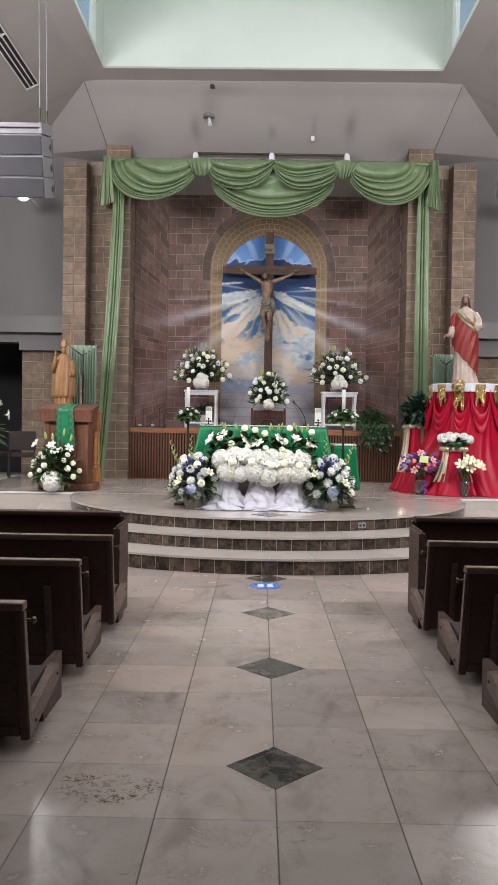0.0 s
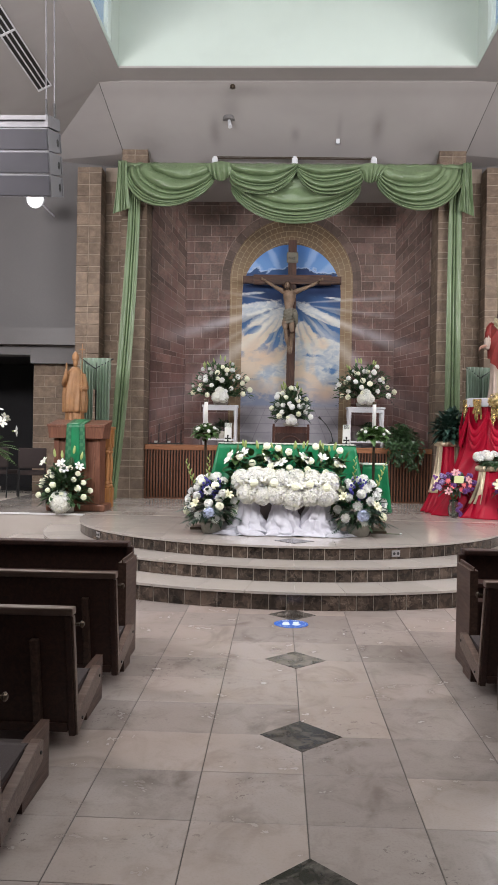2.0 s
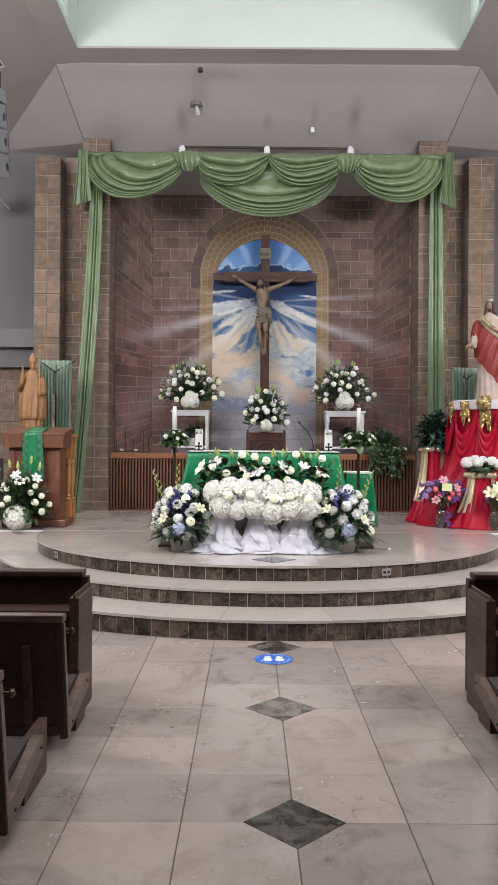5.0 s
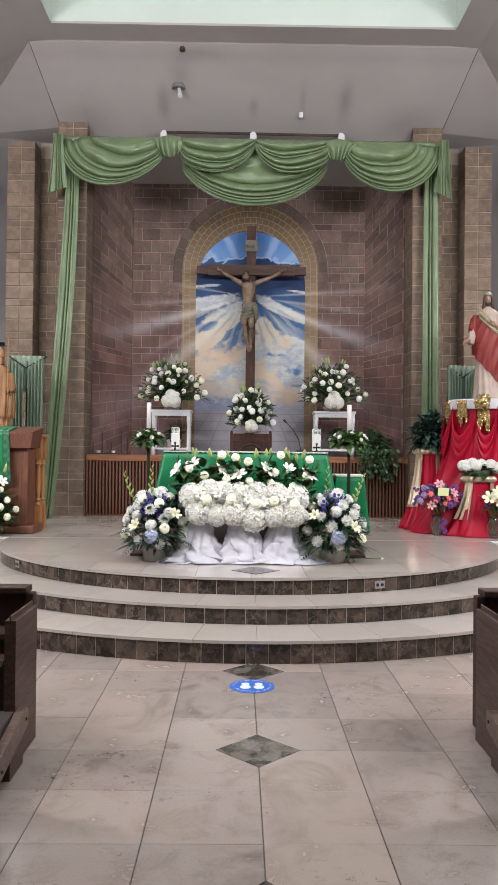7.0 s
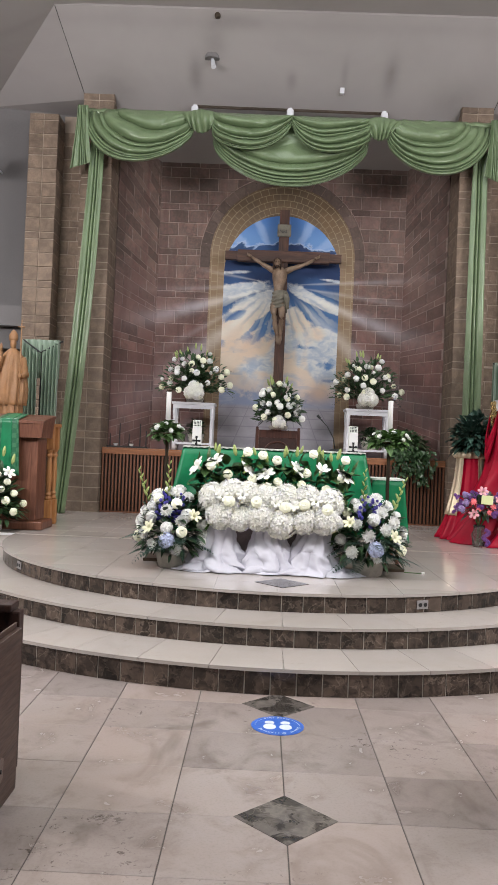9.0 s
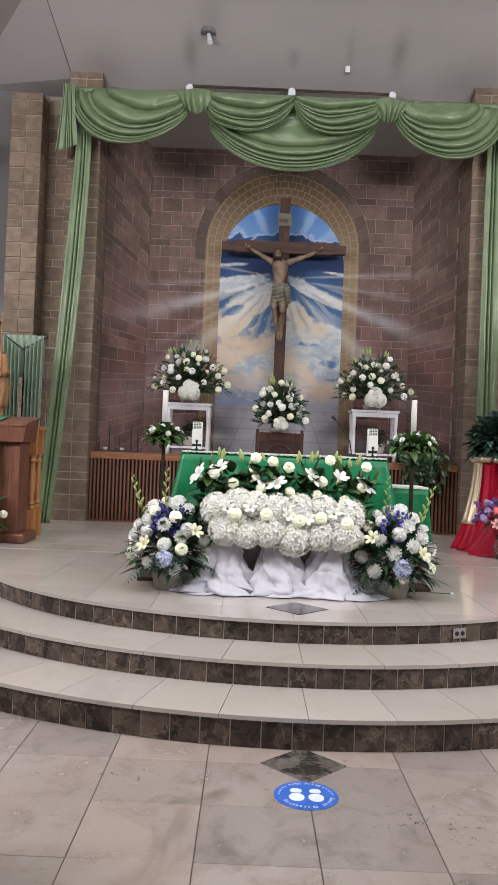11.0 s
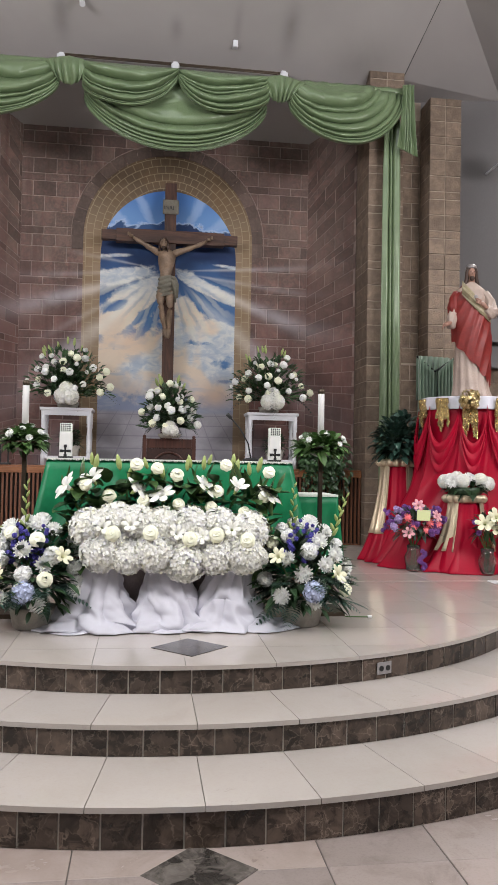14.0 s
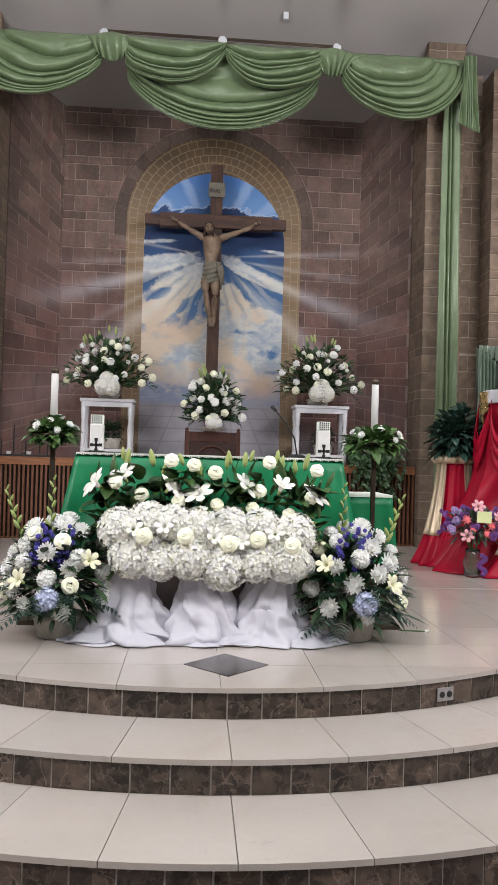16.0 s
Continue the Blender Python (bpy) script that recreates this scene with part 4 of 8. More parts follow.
def pew(x_end, side, y_back, length, with_end, label, group):
    """The origin is below the foot of the back, at the aisle end; x runs away from the aisle."""
    ob = root("pew", Matrix.Translation((x_end, y_back, 0)) @ Matrix.Diagonal((side, 1, 1, 1)), label, "pew", group)
    def leant(lo, hi, bevel):
        bm = boxed(lo, hi, bevel)
        for v in bm.verts:
            v.co.y -= 0.12 * (v.co.z - 0.1) / 0.6
        return bm
    part("back_panel", leant((0.03, -0.030, 0.10), (length, -0.003, 0.665), 0.003), PEW_WOOD, ob)
    part("end_stile", leant((-0.004, -0.040, 0.055), (0.030, 0.010, 0.664), 0.006), PEW_WOOD, ob)
    part("stile_edge", leant((-0.014, -0.034, 0.060), (-0.0045, 0.004, 0.660), 0.003), PEW_CAP, ob, "pale outer edge")
    part("cap_rail", leant((-0.016, -0.052, 0.665), (length, 0.022, 0.703), 0.010), PEW_CAP, ob, "paler cap rail with its sheen in the colour")
    part("bottom_rail", leant((0.034, -0.042, 0.075), (length, 0.010, 0.12), 0.004), PEW_WOOD, ob)
    seat = bmesh.new()
    rings(seat, [[(x, 0.02, 0.16), (x, 0.42, 0.20), (x, 0.44, 0.212), (x, 0.44, 0.235), (x, 0.02, 0.20)] for x in (0.034, length)])
    part("seat", seat, PEW_WOOD, ob)
    pad = bmesh.new()
    rings(pad, [[(x, 0.022, 0.203), (x, 0.42, 0.238), (x, 0.42, 0.252), (x, 0.38, 0.258), (x, 0.022, 0.228)] for x in (0.036, length)])
    part("cushion", pad, PEW_SEAT, ob, "dull brown upholstered seat")
    edge = bmesh.new()
    rings(edge, [[(x, -0.02, 0.07), (x, 0.03, 0.075), (x, 0.44, 0.165), (x, 0.465, 0.175), (x, 0.470, 0.248), (x, 0.445, 0.262), (x, 0.40, 0.258), (x, -0.01, 0.165)] for x in (-0.012, 0.030)])
    end = part("seat_end", edge, PEW_CAP, ob, "paler sloping seat brace")
    bolt = as_mesh("bolt", tube(bmesh.new(), [(-0.018, 0, 0), (0.01, 0, 0)], 0.008, 8), BLACK)
    for y, z in ((0.06, 0.115), (0.43, 0.212)):
        o = part("bolt", bolt, None, end)
        o.matrix_basis = Matrix.Translation((0, y, z))
    for x in (length * 0.5, length - 0.1):
        foot = bmesh.new()
        rings(foot, [[(xx, 0.14, 0.0), (xx, 0.40, 0.0), (xx, 0.40, 0.150), (xx, 0.12, 0.108)] for xx in (x, x + 0.06)])
        part("support", foot, PEW_WOOD, ob)
    part("back_brace", leant((0.15, -0.075, 0.12), (0.19, -0.031, 0.55), 0.008), PEW_EDGE, ob)
    peg = bmesh.new()
    tube(peg, [(-0.012, -0.10, 0.615), (-0.035, -0.10, 0.615)], 0.007, 8)
    ball(peg, (-0.045, -0.10, 0.615), 0.017, (0.7, 1, 1), 10)
    part("peg", peg, BRONZE, ob, "small round metal peg")
    foot = bmesh.new()
    if with_end:
        rings(foot, [[(xx, 0.24, 0.0), (xx, 0.45, 0.0), (xx, 0.45, 0.15), (xx, 0.24, 0.10)] for xx in (0.006, 0.05)])
        board = boxed((0.032, 0.40, 0.0), (0.084, 0.78, 0.695), 0.0)
        bmesh.ops.bevel(board, geom=[e for e in board.edges if all(v.co.z > 0.6 for v in e.verts) and abs(e.verts[0].co.y - e.verts[1].co.y) > 0.1], offset=0.022, segments=4, affect="EDGES")
        part("end_panel", board, PEW_EDGE, ob, "glossy dark oak end board with rounded top")
        part("bench_ledge", boxed((0.085, 0.62, 0.40), (length, 0.76, 0.43), 0.006), PEW_WOOD, ob)
    else:
        rings(foot, [[(xx, 0.34, 0.0), (xx, 0.70, 0.0), (xx, 0.70, 0.250), (xx, 0.36, 0.250), (xx, 0.34, 0.10)] for xx in (0.0315, 0.07)])
        part("kneeler_rail", boxed((0.071, 0.58, 0.10), (length, 0.68, 0.17), 0.015), PEW_SEAT, ob)
    part("end_support", foot, PEW_EDGE, ob, "dull brown support under the seat")
    return ob


PEW_ROWS = (5.40, 4.43, 3.38, 2.32)
for side, x_end in ((1, 1.09), (-1, -1.10)):
    for k, y in enumerate(PEW_ROWS):
        pew(x_end, side, y, 3.6, k == 0, "dark-stained oak pew with a pale cap rail" if k else "dark-stained oak front pew with a pale cap rail", "pews beside the aisle")


def pew_screen(x_end, side):
    ob = root("pew_screen", Matrix.Translation((x_end, 6.35, 0)) @ Matrix.Diagonal((side, 1, 1, 1)), "low dark oak kneeling screen before the front pew", "screen", "pew screens")
    part("panel", boxed((0.02, 0.0, 0.02), (3.6, 0.04, 0.705), 0.004), PEW_WOOD, ob)
    part("cap_rail", boxed((0.0, -0.05, 0.705), (3.6, 0.07, 0.74), 0.008), PEW_WOOD, ob)
    part("end_stile", boxed((-0.03, -0.02, 0.0), (0.02, 0.05, 0.705), 0.008), PEW_WOOD, ob)
    part("shelf", boxed((0.02, -0.20, 0.50), (3.6, -0.002, 0.53), 0.006), PEW_WOOD, ob)
    return ob


for side, x_end in ((1, 1.20), (-1, -1.22)):
    pew_screen(x_end, side)

# ---- altar ----
AX0, AX1, AY, AZ = -0.832, 0.738, 9.70, 1.463


def altar():
    ob = root("altar", ((AX0 + AX1) / 2, AY, STAGE), "free-standing altar under an emerald green cloth", "altar")
    w, h = (AX1 - AX0) / 2, AZ - STAGE
    part("pedestal", boxed((-w + 0.2, 0.12, 0.0), (w - 0.2, 0.58, h - 0.06), 0.01), AMBO_WOOD, ob)
    part("tabletop", boxed((-w + 0.01, 0.01, h - 0.06), (w - 0.01, 0.69, h - 0.012), 0.008), AMBO_WOOD, ob)
    return ob


altar()


def altar_cloth():
    ob = root("altar_cloth", ((AX0 + AX1) / 2, AY, AZ), "emerald green altar cloth with a pale lace edge", "tablecloth")
    w = (AX1 - AX0) / 2
    def fn(u, v):
        # v runs from the back edge over the table and down the front; the ends flare
        s = 2 * u - 1
        if v < 0.35:
            return Vector((s * w, 0.70 * (1 - v / 0.35) - 0.004, -0.006))
        d = (v - 0.35) / 0.65
        x = s * (w + 0.15 * d * abs(s) ** 6)
        drape = 0.030 * noise.noise(Vector((s * 4, d * 1.2, 3.0))) + 0.018 * noise.noise(Vector((s * 11, d * 2.0, 7.0)))
        return Vector((x, -0.010 - 0.05 * d - 0.012 * math.sin(11 * s + 2) * d - 0.03 * d * d - abs(drape) * 1.6 * min(1, d * 4), -0.006 - 0.72 * d))
    bm = bmesh.new()
    sheet(bm, fn, 60, 24)
    part("front_fall", thicken(bm, 0.003), KELLY, ob, smooth=True)
    for s in (-1, 1):
        def side(u, v, s=s):
            return Vector((s * (w + 0.004 + 0.15 * v + 0.02 * math.sin(9 * u) * v), -0.01 - 0.05 * v + 0.71 * u + 0.03 * v * u, -0.006 - 0.72 * v))
        bm = bmesh.new()
        sheet(bm, side, 14, 16)
        part("end_fall", thicken(bm, 0.003), KELLY, ob, smooth=True)
    bm = bmesh.new()
    for k in range(158):
        x = -w + 2 * w * k / 157
        box(bm, (x - 0.003, -0.014, -0.012 + 0.003 * math.sin(k * 1.3)), (x + 0.003, -0.009, 0.001))
    box(bm, (-w, -0.012, -0.005), (w, 0.70, 0.001))
    part("lace_trim", bm, LACE, ob, "pale lace trim")
    return ob


altar_cloth()


def side_table():
    ob = root("side_table", (1.03, 10.20, STAGE), "small table under a bright green cloth beside the altar", "table")
    part("tabletop", boxed((-0.14, 0, 0.74), (0.14, 0.4, 0.775), 0.005), AMBO_WOOD, ob)
    for x, y in ((-0.12, 0.02), (0.10, 0.02), (-0.12, 0.36), (0.10, 0.36)):
        part("leg", boxed((x, y, 0), (x + 0.03, y + 0.03, 0.739)), AMBO_WOOD, ob)
    def fn(u, v):
        s = 2 * u - 1
        if v < 0.3:
            return Vector((s * 0.145, 0.41 * (1 - v / 0.3), 0.782))
        d = (v - 0.3) / 0.7
        return Vector((s * (0.145 + 0.06 * d), -0.01 - 0.03 * d - 0.01 * math.sin(9 * s) * d, 0.782 - 0.58 * d))
    bm = bmesh.new()
    sheet(bm, fn, 20, 16)
    part("cloth", thicken(bm, 0.003), KELLY, ob, "bright green cloth", True)
    def end(u, v):
        return Vector((0.148 + 0.06 * v, -0.01 - 0.03 * v + 0.42 * u, 0.782 - 0.58 * v))
    bm = bmesh.new()
    sheet(bm, end, 8, 12)
    part("cloth_side", thicken(bm, 0.003), KELLY, ob, smooth=True)
    part("lace_trim", boxed((-0.15, -0.016, 0.772), (0.15, 0.41, 0.789), 0.002), LACE, ob)
    return ob


side_table()


def altar_candle(x, y):
    ob = root("candle_lantern", (x, y, AZ + 0.002), "square white candle lantern with a pierced top and black cross", "candle", "altar candles")
    part("base", boxed((-0.043, -0.043, -0.0015), (0.043, 0.043, 0.010), 0.003), BLACK, ob)
    part("shade", boxed((-0.039, -0.039, 0.0102), (0.039, 0.039, 0.170), 0.006), WAX, ob, "smooth white shade")
    part("top", boxed((-0.037, -0.037, 0.1702), (0.037, 0.037, 0.226), 0.005), LACE, ob, "pierced white top")
    hole = as_mesh("hole", boxed((-0.0042, -0.0382, -0.004), (0.0042, -0.0365, 0.004)), GREY_GRILLE)
    for row in range(4):
        for k in range(5):
            part("hole", hole, None, ob).matrix_basis = Matrix.Translation((-0.026 + 0.013 * k, 0, 0.180 + 0.0125 * row))
    bm = bmesh.new()
    box(bm, (-0.006, -0.043, 0.012), (0.006, -0.0395, 0.075))
    box(bm, (-0.024, -0.043, 0.038), (0.024, -0.0395, 0.051))
    for a, b in ((-0.026, 0.0445), (0.026, 0.0445), (0, 0.077), (0, 0.014)):
        box(bm, (a - 0.010, -0.0432, b - 0.009), (a + 0.010, -0.0397, b + 0.009))
    part("cross", bm, BLACK, ob)
    return ob


altar_candle(-0.735, 9.84)
altar_candle(0.645, 9.84)


def microphone():
    ob = root("gooseneck_microphone", (0.50, 9.95, AZ + 0.002), "thin black gooseneck microphone on the altar", "microphone")
    part("base", lathe(bmesh.new(), [(0.055, 0), (0.055, 0.012), (0.03, 0.022)], n=18), BLACK, ob)
    part("stem", tube(bmesh.new(), [(0, 0, 0.02), (-0.02, -0.01, 0.12), (-0.08, -0.04, 0.22), (-0.15, -0.07, 0.29)], 0.005, 8), BLACK, ob, smooth=True)
    part("head", tube(bmesh.new(), [(-0.148, -0.069, 0.288), (-0.175, -0.08, 0.315)], [0.011, 0.013], 10), BLACK, ob, smooth=True)
    return ob


microphone()

# ---- white stands, the presider's chair ----


def white_stand(x0, x1):
    w = (x1 - x0) / 2
    ob = root("white_stand", ((x0 + x1) / 2, 14.33, SHELF), "white painted square stand with turned legs", "stand", "white stands")
    h = 2.095 - SHELF
    part("top", boxed((-w, 0, h - 0.035), (w, 0.36, h), 0.006), WHITE_PAINT, ob)
    part("apron", boxed((-w + 0.02, 0.015, h - 0.095), (w - 0.02, 0.035, h - 0.036), 0.003), WHITE_PAINT, ob)
    part("shelf", boxed((-w + 0.03, 0.02, 0.085), (w - 0.03, 0.33, 0.115), 0.004), WHITE_PAINT, ob)
    prof = [(0.030, 0.0), (0.030, 0.13), (0.022, 0.15), (0.031, 0.17), (0.024, 0.19), (0.028, 0.35), (0.022, 0.46), (0.031, 0.48), (0.024, 0.50), (0.031, 0.52), (0.031, h - 0.036)]
    leg = as_mesh("leg", lathe(bmesh.new(), prof, n=12), WHITE_PAINT, True)
    for x in (-w + 0.045, w - 0.045):
        for y in (0.045, 0.315):
            part("leg", leg, None, ob).matrix_basis = Matrix.Translation((x, y, 0))
    return ob


STANDS = ((-1.495, -0.862), (1.04, 1.70))
for a, b in STANDS:
    white_stand(a, b)


def chair():
    ob = root("presider_chair", (0.058, 13.5, STAGE), "tall dark carved wooden chair behind the altar", "chair")
    h = 1.735 - STAGE
    for x in (-0.31, 0.27):
        bm = boxed((x, 0.36, 0), (x + 0.045, 0.41, h), 0.006)
        part("back_post", bm, CHAIR_WOOD, ob)
        ball_bm = ball(bmesh.new(), (x + 0.022, 0.385, h + 0.014), 0.022, (1, 1, 1), 10)
        part("finial", ball_bm, CHAIR_WOOD, ob, smooth=True)
        part("front_leg", boxed((x, 0.0, 0), (x + 0.045, 0.05, 0.62), 0.006), CHAIR_WOOD, ob)
        part("armrest", boxed((x - 0.005, -0.02, 0.62), (x + 0.05, 0.36, 0.66), 0.01), CHAIR_WOOD, ob)
    part("top_rail", boxed((-0.264, 0.365, h - 0.12), (0.269, 0.405, h - 0.01), 0.006), CHAIR_WOOD, ob)
    part("back_panel", boxed((-0.264, 0.378, 0.45), (0.269, 0.395, h - 0.121)), PEW_WOOD, ob)
    arc = [(0.19 * math.cos(math.pi * k / 14), 0.368, h - 0.36 + 0.19 * math.sin(math.pi * k / 14)) for k in range(15)]
    part("arch_moulding", tube(bmesh.new(), arc, 0.012, 8), CHAIR_WOOD, ob, smooth=True)
    part("seat", boxed((-0.26, 0.0, 0.42), (0.265, 0.37, 0.47), 0.015), PEW_SEAT, ob)
    return ob


chair()

# ---- ambo, the carved bishop and its table ----


def ambo():
    ob = root("ambo", (-2.99, 11.60, STAGE), "red-brown cherry wood ambo with a green and gold runner", "lectern")
    h = 1.665 - STAGE
    top = bmesh.new()
    rings(top, [[(-0.38, -0.02, h - 0.19), (0.38, -0.02, h - 0.19), (0.38, 0.44, h - 0.19), (-0.38, 0.44, h - 0.19)], [(-0.40, -0.03, h - 0.03), (0.40, -0.03, h - 0.03), (0.40, 0.46, h + 0.05), (-0.40, 0.46, h + 0.05)],
                [(-0.41, -0.04, h - 0.03), (0.41, -0.04, h - 0.03), (0.41, 0.47, h + 0.05), (-0.41, 0.47, h + 0.05)], [(-0.41, -0.04, h), (0.41, -0.04, h), (0.41, 0.47, h + 0.08), (-0.41, 0.47, h + 0.08)]])
    part("desk", top, AMBO_WOOD, ob)
    part("front_panel", boxed((-0.26, 0.06, 0.1), (0.26, 0.10, h - 0.19), 0.004), AMBO_WOOD, ob)
    for x in (-0.33, 0.25):
        part("side_panel", boxed((x, 0.05, 0.1), (x + 0.08, 0.40, h - 0.191), 0.01), AMBO_WOOD, ob)
    part("base", boxed((-0.42, 0.0, 0), (0.42, 0.46, 0.099), 0.02), AMBO_WOOD, ob)
    def fn(u, v):
        s = 2 * u - 1
        if v < 0.3:
            k = v / 0.3
            return Vector((s * 0.125, 0.35 - 0.395 * k, h + 0.085 - 0.077 * k))
        d = (v - 0.3) / 0.7
        return Vector((s * (0.125 + 0.03 * d), -0.047 - 0.008 * math.sin(7 * s) * d, h + 0.005 - 0.62 * d))
    bm = bmesh.new()
    sheet(bm, fn, 12, 20)
    part("runner", thicken(bm, 0.003), RUNNER, ob, "green brocade runner", True)
    bm = bmesh.new()
    sheet(bm, lambda u, v: fn(0.28 + 0.44 * u, v) + Vector((0, -0.006, 0.003)), 8, 20)
    part("runner_stripe", thicken(bm, 0.002), KELLY, ob, "plain emerald middle stripe", True)
    return ob


def brocade():
    m, nt, bsdf = begin("green_brocade")
    x, y, z = xyz(nt)
    a = (x * 60.0).op("SINE") * (z * 60.0).op("SINE")
    b = grain(nt, 30, 4, 0.6, 2.0)
    col = blend(nt, (a * 0.5 + b).step(0.45, 0.6), (0.010, 0.115, 0.050), (0.045, 0.17, 0.080))
    finish(nt, bsdf, col, 0.5, b, 0.001, 0.2)
    return m


RUNNER = brocade()
ambo()


def statue_table():
    ob = root("turned_leg_table", (-2.86, 12.12, STAGE), "honey oak table with turned legs behind the ambo", "table")
    part("tabletop", boxed((-0.5, 0, 1.17), (0.25, 0.34, 1.21), 0.008), TURNED_WOOD, ob)
    part("apron", boxed((-0.46, 0.03, 1.06), (0.14, 0.06, 1.169)), TURNED_WOOD, ob)
    prof = [(0.030, 0.298), (0.042, 0.31), (0.042, 0.325), (0.025, 0.35), (0.040, 0.37), (0.025, 0.40), (0.036, 0.55), (0.034, 0.70), (0.024, 0.80), (0.042, 0.83), (0.028, 0.86), (0.040, 0.89), (0.030, 0.902)]
    leg = lathe(bmesh.new(), prof, n=14)
    box(leg, (-0.045, -0.045, 0.0), (0.045, 0.045, 0.30), 0.006)
    box(leg, (-0.045, -0.045, 0.90), (0.045, 0.045, 1.169), 0.006)
    leg = as_mesh("leg", leg, TURNED_WOOD)
    for x in (-0.44, 0.19):
        for y in (0.06, 0.28):
            part("leg", leg, None, ob).matrix_basis = Matrix.Translation((x, y, 0))
    return ob


statue_table()


def robe(bm, levels, n=40, folds=9, depth=0.05, index=0, seed=0.0):
    """A hanging garment: (z, half width, half depth, x shift, y shift)."""
    z0, z1 = levels[0][0], levels[-1][0]
    loops = []
    fine = []
    for (a, b) in zip(levels, levels[1:]):
        for k in range(4):
            fine.append(tuple(p + (q - p) * k / 4 for p, q in zip(a, b)))
    fine.append(levels[-1])
    for z, w, d, sx, sy in fine:
        t = (z - z0) / (z1 - z0)
        loop = []
        for k in range(n):
            a = 2 * math.pi * k / n
            f = 1 + depth * (1 - 0.75 * t) * math.sin(folds * a + seed + 1.5 * math.sin(3 * t + seed)) + 0.4 * depth * math.sin((2 * folds + 1) * a + seed * 2)
            loop.append((sx + w * f * math.cos(a), sy + d * f * math.sin(a), z))
        loops.append(loop)
    return rings(bm, loops, index=index)


def bishop():
    bm = bmesh.new()
    robe(bm, [(0.0, 0.20, 0.15, 0, 0), (0.12, 0.19, 0.14, 0, 0), (0.30, 0.21, 0.14, 0, 0), (0.55, 0.205, 0.13, 0, 0), (0.72, 0.17, 0.12, 0, 0), (0.80, 0.10, 0.09, 0, 0), (0.83, 0.05, 0.05, 0, 0)], 64, 14, 0.11)
    robe(bm, [(0.16, 0.24, 0.16, 0, 0.0), (0.34, 0.26, 0.16, 0, 0.0), (0.58, 0.235, 0.145, 0, 0), (0.74, 0.18, 0.125, 0, 0), (0.81, 0.08, 0.08, 0, 0)], 64, 11, 0.12, seed=2)
    ball(bm, (0, -0.02, 0.885), 0.062, (0.9, 1, 1.2), 14)
    rings(bm, [[(a * math.cos(2 * math.pi * k / 16), -0.015 + b * math.sin(2 * math.pi * k / 16), z) for k in range(16)] for z, a, b in ((0.92, 0.070, 0.070), (0.95, 0.080, 0.066), (0.99, 0.074, 0.05), (1.03, 0.040, 0.02), (1.05, 0.008, 0.006))])
    tube(bm, [(-0.17, -0.03, 0.70), (-0.23, -0.09, 0.58), (-0.20, -0.16, 0.68), (-0.185, -0.18, 0.78)], [0.07, 0.062, 0.045, 0.025], 10)
    ball(bm, (-0.185, -0.185, 0.82), 0.035, (0.7, 0.6, 1.5), 8)
    tube(bm, [(0.17, -0.03, 0.70), (0.235, -0.08, 0.52), (0.17, -0.17, 0.50)], [0.07, 0.065, 0.035], 10)
    ball(bm, (0.145, -0.185, 0.50), 0.035, (1, 1, 1), 8)
    tube(bm, [(0.145, -0.20, 0.0), (0.145, -0.20, 1.10)], 0.010, 8)
    box(bm, (0.085, -0.205, 1.06), (0.205, -0.195, 1.075))
    box(bm, (0.138, -0.207, 1.02), (0.152, -0.193, 1.15))
    box(bm, (-0.24, -0.22, -0.04), (0.24, 0.2, 0.0), 0.01)
    box(bm, (-0.012, -0.155, 0.58), (0.012, -0.135, 0.66), 0.003)
    return whole("bishop_statue", bm, CARVED, "carved limewood statue of a bishop with mitre and staff", "statue", smooth=True, at=pose(-3.22, 12.36, STAGE + 1.21 + 0.041, 0, 0, 14) @ Matrix.Diagonal((0.68, 0.84, 1.03, 1)))


bishop()


def banner(x, y, zt, w, name_label, drop, tilt):
    ob = root("cloth_banner", pose(x, y, STAGE, 0, 0, tilt), name_label, "banner", "green banners")
    h = zt - STAGE
    part("pole", tube(bmesh.new(), [(0, 0.03, 0.02), (0, 0.03, h - 0.06)], 0.013, 8), BLACK, ob)
    part("foot", lathe(bmesh.new(), [(0.16, 0.0), (0.16, 0.015), (0.03, 0.03)], n=20), BLACK, ob)
    part("cross_rod", tube(bmesh.new(), [(-w, 0, h - 0.0), (0, -0.02, h - 0.16), (w + 0.04, 0, h - 0.0)], 0.011, 8), BLACK, ob)
    for s in (-1, 1):
        bm = bmesh.new()
        def fn(u, v, s=s):
            a = s * (0.03 + (w - 0.03) * u)
            ph = u * 2 * math.pi * 4.5
            return Vector((a * (1 - 0.05 * v), -0.035 - 0.034 * math.sin(ph + v), h - 0.16 * (1 - u) * min(1, 1 - v * 0.0) - drop * v))
        sheet(bm, fn, 40, 16)
        part("cloth", thicken(bm, 0.003), SAGE_DARK, ob, smooth=True)
    bm = bmesh.new()
    sheet(bm, lambda u, v: Vector(((2 * u - 1) * w, 0.012 + 0.012 * math.sin(u * 40), h + 0.01 - 0.5 * v)), 60, 4)
    part("back_cloth", thicken(bm, 0.003), SAGE_DARK, ob, smooth=True)
    return ob


banner(-3.06, 13.0, 2.74, 0.24, "muted green pleated cloth banner on a black stand", 1.3, 0)
banner(2.98, 13.05, 2.68, 0.22, "muted green pleated cloth banner on a black stand", 1.3, 12)

